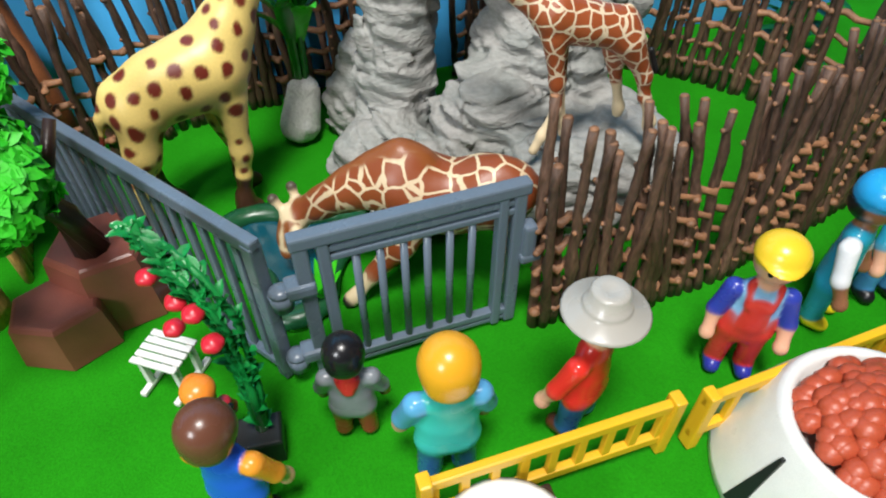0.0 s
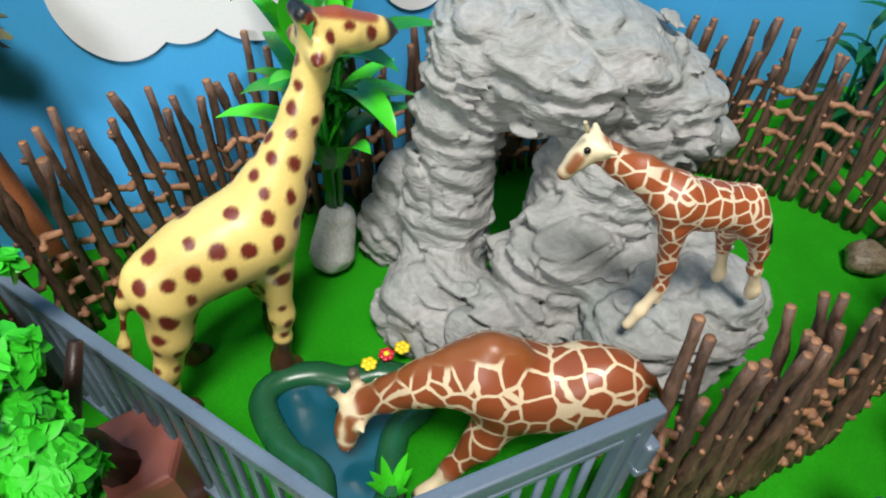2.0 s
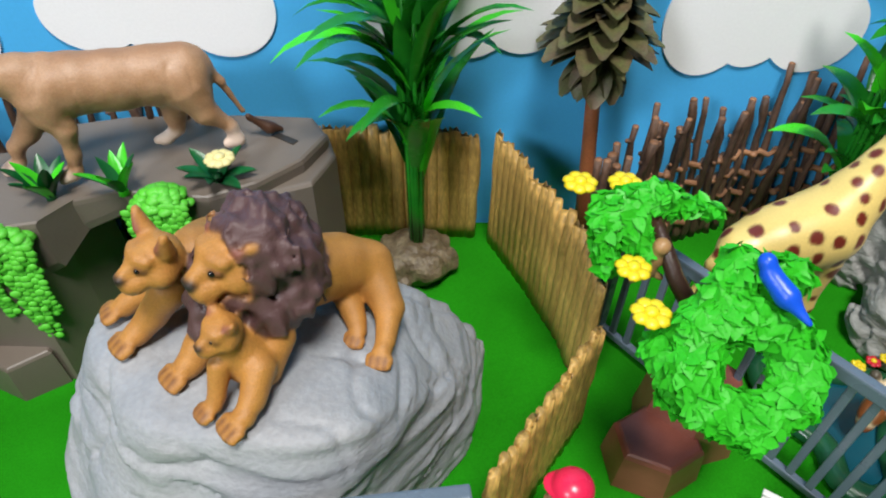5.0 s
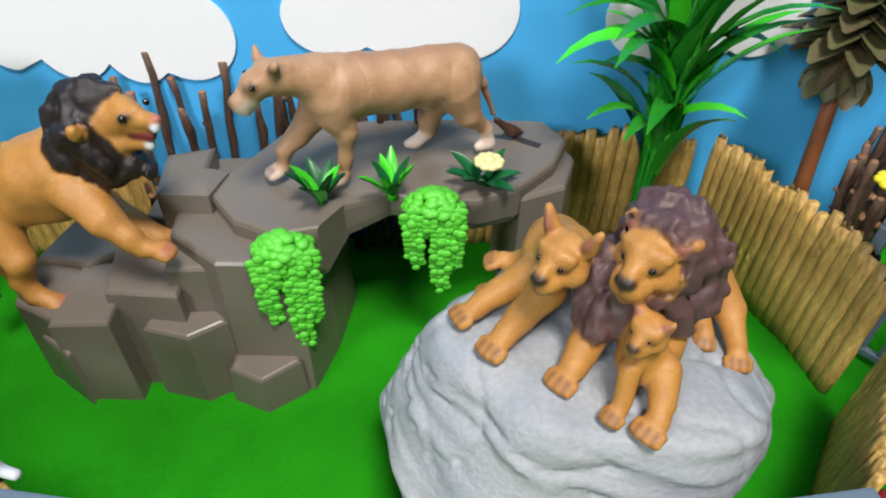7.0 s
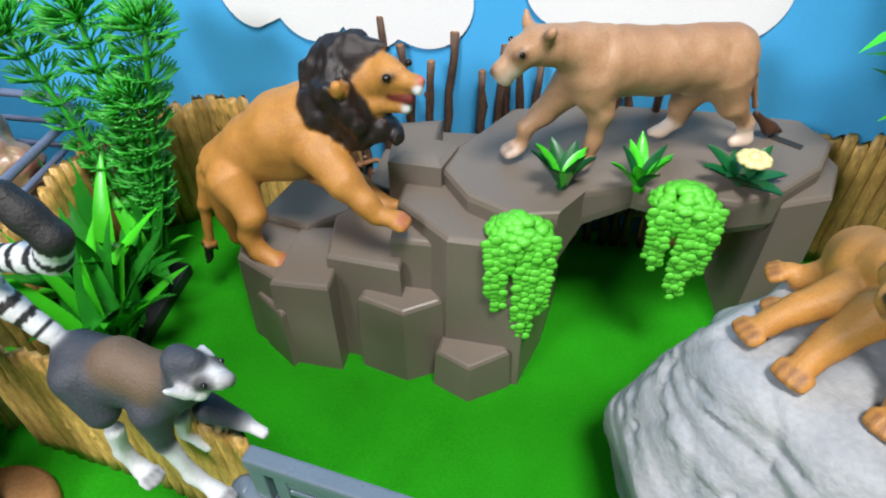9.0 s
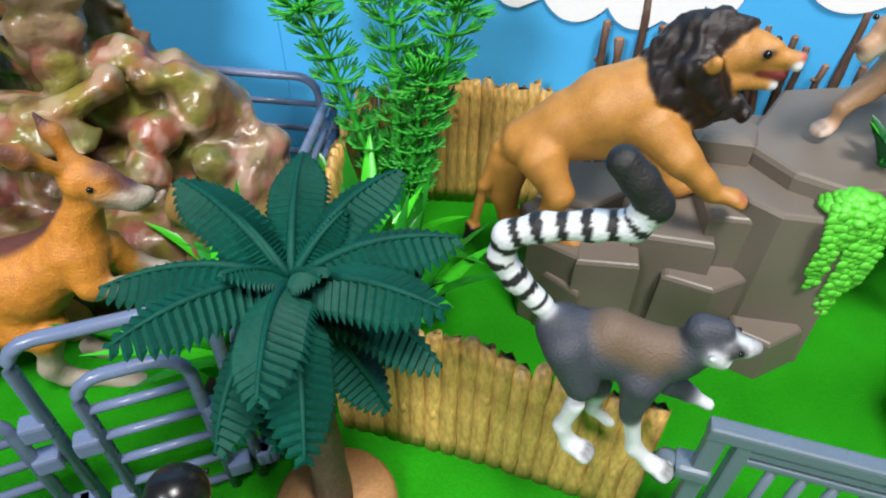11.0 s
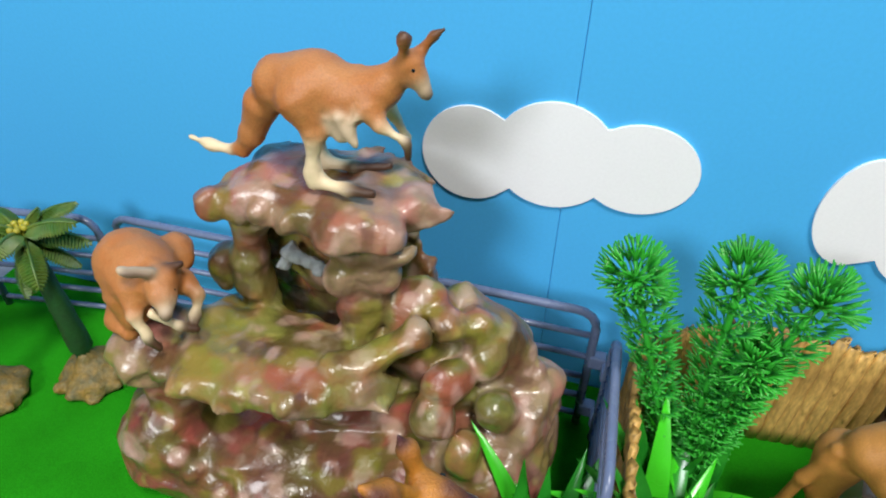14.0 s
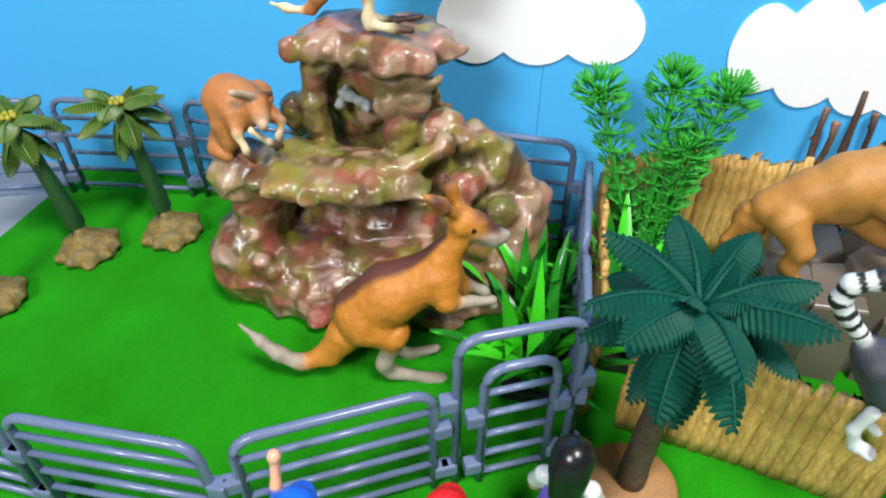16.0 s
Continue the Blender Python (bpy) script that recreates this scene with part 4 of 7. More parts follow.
def face(c, size, ears, mane_slot=None):
    """A cat's face that looks along (FX, FY): skull, brow, cheeks, muzzle, chin, nose, ears."""
    x, y, z = c
    sx, sy = -FY, FX

    def at_(f, w, u):
        return (x + (FX * f + sx * w) * size, y + (FY * f + sy * w) * size, z + u * size)
    out_ = [cone(c, 0.82 * size), cone(at_(0.22, -0.46, -0.28), 0.5 * size, at_(0.22, 0.46, -0.28), 0.5 * size), cone(at_(0.5, 0, 0.24), 0.4 * size, at_(1.08, 0, 0.0), 0.27 * size)]
    out_ += [cone(at_(0.95, 0, -0.74), 0.27 * size, at_(1.1, 0, -0.76), 0.22 * size), cone(at_(1.34, -0.13, -0.1), 0.15 * size, at_(1.34, 0.13, -0.1), 0.15 * size, 2), cone(at_(1.36, 0, -0.26), 0.09 * size, mat=2)]
    out_ += [cone(at_(1.3, 0, -0.34), 0.05 * size, at_(1.32, 0, -0.5), 0.05 * size, 3), cone(at_(1.28, -0.1, -0.58), 0.07 * size, at_(1.02, -0.44, -0.62), 0.06 * size, 3), cone(at_(1.28, 0.1, -0.58), 0.07 * size, at_(1.02, 0.44, -0.62), 0.06 * size, 3)]
    for k_ in (-1, 1):
        out_ += [cone(at_(0.85, 0.24 * k_, -0.36), 0.36 * size, at_(1.1, 0.2 * k_, -0.4), 0.31 * size), cone(at_(0.62, 0.2 * k_, 0.44), 0.25 * size, at_(0.5, 0.52 * k_, 0.42), 0.22 * size)]
        out_ += [cone(at_(0.78, 0.34 * k_, 0.17), 0.13 * size, at_(0.7, 0.52 * k_, 0.15), 0.1 * size, 3)]
        out_ += [cone(at_(-0.1, 0.66 * k_, 0.6), 0.32 * size, at_(-0.1, (0.85 + 0.15 * ears) * k_, 0.7 + ears), 0.15 * size), cone(at_(0.14, 0.7 * k_, 0.62 + 0.3 * ears), 0.16 * size, at_(0.04, (0.8 + 0.12 * ears) * k_, 0.68 + 0.8 * ears), 0.08 * size, 4)]
    if mane_slot:
        for i in range(13):
            a = 2 * math.pi * i / 13
            out_ += [cone(at_(-0.12, 0.92 * math.cos(a), 0.0 + 0.86 * math.sin(a)), 0.34 * size, at_(-0.8, 1.0 * math.cos(a), 0.0 + 0.9 * math.sin(a)), 0.5 * size, mane_slot)]
    return out_


def face_eyes(c, size):
    x, y, z = c
    return [(x + FX * 0.84 * size - FY * k_ * 0.39 * size, y + FY * 0.84 * size + FX * k_ * 0.39 * size, z + 0.17 * size, 0.1 * size) for k_ in (-1, 1)]


lion_c, ness_c, cub_c = (-1.0, -2.25, 3.85), (-3.2, -1.85, 3.5), (-1.25, -3.7, 2.55)
fam = face(lion_c, 1.02, 0.05, 1) + face(ness_c, 0.86, 0.62) + face(cub_c, 0.6, 0.2)
# manes and bodies
fam += [cone((-0.2, -1.3, 3.7), 1.15, (0.0, -1.1, 2.7), 1.25, 1), cone((0.3, -2.0, 2.5), 1.0, (-0.3, -2.4, 2.0), 0.9, 1), cone((-1.9, -1.7, 3.0), 0.7, (-2.1, -2.4, 1.6), 0.75, 1), cone((0.5, -1.9, 3.4), 0.75, (0.5, -2.2, 2.4), 0.65, 1), cone((-1.3, -2.5, 2.6), 0.7, (-1.4, -2.7, 1.8), 0.6, 1)]
fam += chain([(0.4, -0.6, 1.6, 1.2), (1.2, 0.1, 1.1, 1.05), (2.0, 0.5, 0.6, 0.95)])
fam += [cone((2.2, 0.5, 0.7), 0.82, (2.85, -0.7, -0.1), 0.55), cone((2.85, -0.8, -0.2), 0.46, (2.75, -1.8, -0.45), 0.36), cone((1.5, -0.4, 0.2), 0.5, (1.8, -1.1, -0.25), 0.38)] + paw(2.65, -2.15, -0.5, 0.38, -0.25, -1) + paw(1.9, -1.45, -0.4, 0.34, -0.5, -1)
# the lion's forelegs
fam += chain([(-2.0, -2.3, 1.5, 0.6), (-2.5, -2.8, 0.8, 0.48), (-2.75, -3.1, 0.5, 0.44)]) + paw(-2.9, -3.3, 0.42, 0.44, FX, FY) + chain([(-0.2, -2.9, 1.2, 0.55), (-0.5, -3.6, 0.5, 0.42)])
# the lioness
fam += chain([(-2.7, -0.6, 2.4, 0.9), (-2.8, 0.3, 1.6, 1.05), (-2.6, 1.2, 1.2, 1.0)])
fam += chain([(-3.4, -1.5, 1.9, 0.62), (-4.1, -1.7, 1.0, 0.46), (-4.5, -1.9, 0.6, 0.4)]) + paw(-4.7, -2.1, 0.46, 0.44, FX, FY) + chain([(-3.6, -0.5, 1.6, 0.62), (-4.6, -0.6, 0.9, 0.43), (-5.2, -0.8, 0.6, 0.38)]) + paw(-5.4, -0.9, 0.46, 0.42, -0.95, -0.4)
fam += chain([(-3.2, 0.9, 0.8, 0.6), (-3.9, 1.2, 0.3, 0.4)]) + paw(-4.2, 1.3, 0.45, 0.36, -1, 0.1) + chain([(-3.2, 0.0, 0.9, 0.55), (-4.0, -0.1, 0.5, 0.38)]) + paw(-4.6, -0.1, 0.42, 0.36, -1, -0.1)
# the cub
fam += chain([(-1.3, -3.6, 2.0, 0.48), (-1.0, -3.4, 1.0, 0.8)]) + chain([(-1.6, -4.0, 1.4, 0.34), (-1.75, -4.4, 0.6, 0.3)]) + paw(-1.85, -4.55, 0.34, 0.32, FX, FY) + chain([(-0.6, -3.9, 1.1, 0.5), (-0.75, -4.6, 0.6, 0.4)]) + paw(-0.95, -5.0, 0.4, 0.42, FX, FY)
animal("lion_family", sculpt(fam, 0.065, 0.08, mane_warp(1, 0.17, 9)), [GOLD, MANE2, BLACK, (0.16, 0.06, 0.02), (0.22, 0.07, 0.05)], (-0.7, -0.9, 8.55), 0, "golden resin figurine of a lying lion, lioness and cub", "lion figurine", face_eyes(lion_c, 1.02) + face_eyes(ness_c, 0.86) + face_eyes(cub_c, 0.6), soft=0.04)

lm = chain([(-1.4, 0, 2.8, 0.7), (-0.5, 0, 2.5, 0.81), (0.8, 0, 2.2, 0.67), (1.4, 0, 2.6, 0.58)]) + chain([(-0.2, 0, 3, 0.66), (0.8, 0, 2.7, 0.63), (1.2, 0, 2.9, 0.52)], 1)
lm += chain([(1.6, 0, 2.9, 0.54), (1.9, 0, 3.4, 0.5)]) + chain([(2.3, 0, 3.4, 0.33), (2.7, 0, 3.4, 0.22), (2.9, 0, 3.5, 0.14)], 2) + chain([(2.95, 0, 3.48, 0.16)], 3) + chain([(2.45, -0.3, 3.55, 0.17), (2.6, -0.24, 3.5, 0.12)], 3) + chain([(2.45, 0.3, 3.55, 0.17), (2.6, 0.24, 3.5, 0.12)], 3) + chain([(1.7, 0, 3.75, 0.42), (2.1, 0, 3.85, 0.3)])
lm += chain([(2.1, 0.5, 3.4, 0.17), (1.9, 0.6, 3.6, 0.09)], 2) + chain([(2.1, -0.5, 3.3, 0.18), (1.9, -0.8, 3.7, 0.11)], 2) + chain([(2.3, -0.3, 3.1, 0.21)], 2)
lm += chain([(-1.2, -0.5, 2.7, 0.63), (-0.7, -0.7, 1.7, 0.48)]) + chain([(-0.7, -0.7, 0.8, 0.29), (-0.9, -0.7, -0.3, 0.23), (-0.6, -0.7, -1.1, 0.27)], 2) + paw(-0.45, -0.75, -1.05, 0.3, 1, -0.3, 2, 3)
lm += chain([(-1, 0.5, 1.7, 0.6), (-0.1, 0.7, -0, 0.41)]) + chain([(-0, 0.7, -0.3, 0.29), (-0.1, 0.7, -1.1, 0.23), (0.5, 0.7, -1.6, 0.24)], 2)
lm += chain([(0.7, -0.5, 2, 0.53), (0.7, -0.6, 0.8, 0.32)]) + chain([(0.8, -0.6, 0.5, 0.26), (1.1, -0.6, -0.7, 0.23), (1.6, -0.6, -1.2, 0.25)], 2) + paw(1.75, -0.65, -1.25, 0.28, 1, -0.3, 2, 3)
lm += chain([(1.5, 0.4, 1.2, 0.44), (2.2, 0.6, 0.6, 0.27)]) + chain([(2.2, 0.6, 0.6, 0.2), (2.8, 0.6, 0.3, 0.2)], 2)
tail = [Vector(p[:3]) for p in [(-2, 0, 3.5, 0.3), (-2.7, 0, 4.2, 0.3), (-3.1, 0, 4.8, 0.29), (-3, 0, 5.5, 0.3), (-2.3, 0, 5.9, 0.34), (-1.2, 0, 6.2, 0.34), (-0.4, 0, 6.4, 0.33), (-0.1, 0, 7, 0.29), (-0.5, 0, 7.5, 0.31), (-0.9, 0, 7.9, 0.26)]]
lm += [cone(a, 0.32 + 0.006 * i, b, 0.33 + 0.006 * i, 2) for i, (a, b) in enumerate(zip(tail, tail[1:]))]
lem = sculpt(lm, 0.08, 0.08)
lemur = animal("lemur", lem, [LGREY, LBROWN, WHITE, BLACK], (-21.9, -5.5, 6.5), -9, "grey ring-tailed toy lemur standing on the bamboo fence", "lemur", [(2.56, -0.36, 3.58, 0.08), (2.56, 0.36, 3.58, 0.08)], soft=0.06)
# black rings along the tail
layer = lemur.data.attributes["tint"]
run = [0.0]
for a, b in zip(tail, tail[1:]):
    run.append(run[-1] + (b - a).length)
for i, v_ in enumerate(lemur.data.vertices):
    p = v_.co / CM
    best_ = min(range(len(tail) - 1), key=lambda q: (tail[q] + (tail[q + 1] - tail[q]) * max(0, min(1, (p - tail[q]).dot(tail[q + 1] - tail[q]) / (tail[q + 1] - tail[q]).length_squared)) - p).length)
    a, b = tail[best_], tail[best_ + 1]
    u_ = max(0, min(1, (p - a).dot(b - a) / (b - a).length_squared))
    if (a + (b - a) * u_ - p).length < 0.5:
        d = run[best_] + u_ * (b - a).length
        if d > 0.12:
            layer.data[i].color = (*(BLACK if d > run[-1] - 1.15 or (d % 0.52) < 0.22 else WHITE), 1)


def roo(pose_, mats, at, rz, label, eyes):
    return animal("kangaroo", sculpt(pose_, 0.14, 0.1, lambda g, m: 0.03 * vnoise(g / 0.4, 8) + 0.02 * vnoise(g / 0.18, 9)), mats, at, rz, label, "kangaroo", eyes, soft=0.1)


kab = [(-1.3, 0, 4.1, 1.4), (0.2, 0, 5.3, 1.52), (1.7, 0, 6.2, 1.16), (2.6, 0, 7.4, 0.8), (3.2, 0, 8.5, 0.64)]
k1 = chain(kab)
k1 += chain([(3.4, 0, 9.4, 0.72), (3.85, 0, 9.2, 0.62)]) + chain([(4.2, 0, 8.6, 0.44), (4.7, 0, 8.5, 0.37), (5, 0, 8.6, 0.33)], 2) + chain([(4, 0, 9.6, 0.34), (4.7, 0, 9.1, 0.24)], 1)
k1 += [cone((4.0, 0.42 * k_, 8.95), 0.14, (4.7, 0.3 * k_, 8.75), 0.14, 2) for k_ in (-1, 1)] + [cone((5.25, 0, 8.72), 0.2, mat=2)]
k1 += chain([(3, -0.4, 10.1, 0.25), (2.4, -0.85, 10.8, 0.36), (1.85, -1.15, 11.5, 0.13)]) + chain([(2.62, -1.02, 10.75, 0.22), (2.2, -1.25, 11.3, 0.17)], 1) + chain([(3.1, 0.4, 9.9, 0.28), (2.9, 0.55, 10.7, 0.36)]) + chain([(2.8, 0.5, 10.8, 0.25), (2.6, 0.5, 11.5, 0.1)], 1)
k1 += chain([(2.5, -0.4, 6.5, 0.96), (2.7, -0.9, 5.7, 0.64)]) + chain([(2.9, -0.9, 5.3, 0.32), (3.8, -0.9, 5.6, 0.25), (4.8, -0.8, 5.6, 0.28)], 2) + chain([(2.9, 0.5, 6, 0.71), (3.5, 0.8, 4.5, 0.44)]) + chain([(3.7, 0.8, 5.1, 0.29), (4.5, 0.8, 4.6, 0.27), (5, 0.8, 3.7, 0.28)], 2)
k1 += chain([(-0.9, -0.5, 3.7, 1.22), (0.2, -0.8, 3.3, 0.86)]) + chain([(0.1, -0.9, 2.6, 0.54), (-0.3, -0.9, 1.3, 0.43), (-0, -0.8, 0.5, 0.36), (2.5, -0.6, -0.3, 0.34)], 2) + [q for k_ in (-0.2, 0.15) for q in chain([(a[0], a[1] + k_, a[2], a[3]) for a in [(1.9, -0.6, -0.3, 0.24), (2.8, -0.6, -0.4, 0.19)]], 2)]
k1 += chain([(-0.8, 0.6, 2.9, 1.2), (0.2, 0.8, 1.9, 0.8)]) + chain([(0.2, 0.9, 0.3, 0.43), (0.7, 0.9, -0.1, 0.33), (2.2, 0.9, 0.4, 0.3)], 2)
k1 += chain([(-2.2, -0.2, 2.6, 1.0), (-3.0, -0.4, 1.5, 0.64), (-4.2, -0.6, 1.0, 0.46)]) + chain([(-4.6, -0.7, 1.1, 0.46), (-5.5, -0.7, 1.7, 0.38), (-6.3, -0.5, 2.4, 0.3), (-7.2, -0.3, 3.3, 0.17)], 2)
k1_ob = roo(k1, [ORANGE, (0.07, 0.02, 0.025), STONEF, BLACK], (-41.4, -1.7, 0.05), 11, "orange toy kangaroo with dark back standing on the green felt", [(3.85, -0.62, 9.38, 0.11), (3.85, 0.62, 9.38, 0.11)])

# the dark saddle along the back
layer = k1_ob.data.attributes["tint"]
spine = [Vector(q[:3]) for q in kab]
for i, v_ in enumerate(k1_ob.data.vertices):
    p = v_.co / CM
    w_ = 0.0
    near = 9.0
    for a, b in zip(spine, spine[1:]):
        ab = b - a
        f_ = (p - a).dot(ab) / ab.length_squared
        out_ = p - (a + ab * max(-0.6, min(1.0, f_)))
        if f_ > -0.6 and out_.length < near:
            near = out_.length
            w_ = (out_.normalized().dot(Vector((-ab.z, 0, ab.x)).normalized()) - 0.84) / 0.13
    if w_ > 0 and p.z > 4.0 and layer.data[i].color[3] < 0.3 and spine[0].x - 2.0 < p.x < spine[-1].x + 0.3 and p.z < spine[-1].z + 0.4:
        layer.data[i].color = (0.07, 0.02, 0.025, min(0.9, w_))

k3 = chain([(-1.5, 0, 3.9, 0.91), (-0.2, 0, 4, 1.07), (1.1, 0, 3.9, 0.81), (2.1, 0, 4.3, 0.59), (2.6, 0, 4.8, 0.44)])
k3 += chain([(3, 0, 5.1, 0.45), (3.1, 0, 4.9, 0.38)]) + chain([(3.3, 0, 4.6, 0.25), (3.4, 0, 4.4, 0.2)], 3) + chain([(3.5, 0, 4.2, 0.17)], 2) + chain([(2.9, -0.3, 5.5, 0.18), (3, -0.5, 5.9, 0.22)]) + chain([(3.1, -0.6, 6.1, 0.2), (3, -0.6, 6.2, 0.16)], 2) + chain([(3.2, 0.4, 5.4, 0.18), (3.5, 0.5, 5.8, 0.18)]) + chain([(3.6, 0.4, 5.9, 0.15), (3.9, 0.5, 6.1, 0.1)], 2)
k3 += chain([(-0.4, -0.6, 3.7, 0.85), (-0, -0.8, 2.9, 0.47)]) + chain([(-0, -0.9, 2.5, 0.33), (-0.2, -0.9, 1.3, 0.26), (-0.1, -0.9, 1, 0.27), (0.9, -0.9, 0.9, 0.24)], 1) + chain([(1.1, -0.9, 0.9, 0.24), (1.9, -0.9, 0.9, 0.2)], 2)
k3 += chain([(-1, 0.6, 3.1, 0.83), (-0.8, 0.8, 2, 0.47)]) + chain([(-0.9, 0.9, 1.5, 0.32), (-0.8, 0.9, 0.6, 0.27), (0.3, 0.9, 0.6, 0.24)], 1) + chain([(0.5, 0.9, 0.6, 0.24), (1.8, 0.9, 0.9, 0.2)], 2)
k3 += chain([(1.9, -0.5, 3.7, 0.48), (2.2, -0.7, 3.4, 0.24)]) + chain([(2.3, -0.7, 3.3, 0.19), (2.9, -0.7, 3, 0.16)], 1) + chain([(3.1, -0.7, 2.9, 0.17), (3.1, -0.7, 2.4, 0.18)], 2) + chain([(1.9, 0.5, 3.5, 0.4), (2.1, 0.7, 3, 0.22)], 1) + chain([(2.2, 0.7, 2.8, 0.17), (2.5, 0.7, 2.3, 0.15)], 1) + chain([(2.5, 0.7, 2.1, 0.17)], 2)
k3 += chain([(0.8, -0.5, 3.1, 0.54), (0.9, -0.7, 2.8, 0.32)], 3) + chain([(1.3, -0.9, 3, 0.25), (1.5, -1, 2.7, 0.16)], 3) + chain([(1, -0.9, 3.2, 0.1), (1, -1, 3.5, 0.1)], 3) + chain([(1.4, -0.9, 3.3, 0.1), (1.6, -1, 3.6, 0.1)], 3)
k3 += chain([(-2.3, 0, 3, 0.68), (-2.9, 0, 1.8, 0.43), (-3.4, 0, 1.1, 0.36)]) + chain([(-3.9, 0, 1, 0.26), (-4.7, 0, 1, 0.22), (-5.5, 0, 1.2, 0.14)], 1)
roo(k3, [RUST, CREAM, HOOFB, FAWN], (-43.6, 6.6, 13.9), -3, "rust brown toy kangaroo with a pouch joey on the rock", [(3.3, -0.6, 5.2, 0.06)])

k2 = chain([(-1.3, 0.8, 2.4, 1.58), (-0.7, 0, 2.4, 1.45), (-0.1, -0.8, 2.5, 1.03)]) + chain([(0.5, 1.5, 2.3, 0.79), (0.6, 1, 2.1, 0.73)]) + chain([(-1.6, 0, 1.3, 1.07), (-1.6, -0.3, 0.5, 0.77)])
k2 += chain([(0.2, -1.4, 2.8, 0.72), (0.2, -1.9, 2.7, 0.62)], 0) + chain([(0.3, -2.2, 2.4, 0.45), (0.3, -2.6, 2.2, 0.28)], 3) + chain([(0.3, -2.8, 2.1, 0.19)], 2)
k2 += chain([(-0, -1.6, 3.6, 0.19), (-1, -1.7, 4, 0.21)], 3) + chain([(-0.1, -1.8, 3.6, 0.14), (-0.8, -1.9, 3.9, 0.14)], 2) + chain([(0.6, -1.2, 3.3, 0.22), (1.1, -1, 3.3, 0.19)], 2)
k2 += chain([(-1.1, -1, 2.2, 0.68), (-1.2, -1.6, 1.6, 0.34)]) + chain([(-1.2, -1.7, 1.4, 0.29), (-0.9, -2, 0.6, 0.25)], 1) + chain([(-0.9, -2, 0.3, 0.27), (-0.6, -2.1, -0.2, 0.23)], 2)
k2 += chain([(0.8, -0.4, 1.8, 0.61), (1.3, -1, 1.6, 0.33)]) + chain([(1.4, -1, 1.5, 0.25), (1.1, -1.4, 0.9, 0.23)], 1) + chain([(1.1, -1.5, 0.7, 0.25), (0.8, -1.6, 0.1, 0.23)], 2) + chain([(-0.4, -2, 1.7, 0.24), (0.4, -2, 0.9, 0.22)], 1) + chain([(0.6, -2, 0.7, 0.25), (1.1, -2, 0.4, 0.18)], 2)
k2 += chain([(-2.1, 0.5, 0.4, 0.79), (-2.5, 0.3, -0.3, 0.58), (-2, -0.5, -0.5, 0.42)])
roo(k2, [RUST, CREAM, HOOFB, FAWN], (-49.4, 3.8, 9.3), 30, "rust brown toy kangaroo crouching on the side of the rock", [(-0.1, -2.1, 2.9, 0.1), (0.7, -2, 2.8, 0.1)]).scale = (0.84,) * 3

# ---- kangaroo rock, pool, stones ----
GLAZE = mat("glazed_resin", (0.2, 0.08, 0.055), 0.32, 0.25, 0.55, 0.6, 3, coat=0.25, second=(0.13, 0.14, 0.025), amount=0.6, depth=0.1)
nt = GLAZE.node_tree
bsdf = nt.nodes["Principled BSDF"]
base_link = bsdf.inputs["Base Color"].links[0].from_socket
tcg = nt.nodes.new("ShaderNodeTexCoord")
for sc, lo, col in ((48, 0.52, (0.36, 0.08, 0.065)), (70, 0.56, (0.5, 0.38, 0.29)), (40, 0.57, (0.34, 0.14, 0.05)), (52, 0.54, (0.15, 0.18, 0.03)), (85, 0.6, (0.08, 0.028, 0.025)), (90, 0.63, (0.4, 0.38, 0.09))):
    no = nt.nodes.new("ShaderNodeTexNoise")
    no.inputs["Scale"].default_value = sc
    no.inputs["Detail"].default_value = 2
    mp = nt.nodes.new("ShaderNodeMapping")
    mp.inputs["Location"].default_value = (sc * 0.37, sc * 0.11, 0)
    nt.links.new(tcg.outputs["Object"], mp.inputs[0])
    nt.links.new(mp.outputs[0], no.inputs["Vector"])
    mr = nt.nodes.new("ShaderNodeMapRange")
    mr.inputs[1].default_value, mr.inputs[2].default_value, mr.inputs[4].default_value = lo, lo + 0.1, 0.8
    nt.links.new(no.outputs["Fac"], mr.inputs[0])
    mx = nt.nodes.new("ShaderNodeMix")
    mx.data_type = "RGBA"
    nt.links.new(mr.outputs[0], mx.inputs[0])
    nt.links.new(base_link, mx.inputs[6])
    mx.inputs[7].default_value = (*col, 1)
    base_link = mx.outputs[2]
nt.links.new(base_link, bsdf.inputs["Base Color"])

tintable(GLAZE)
r = rng(31)
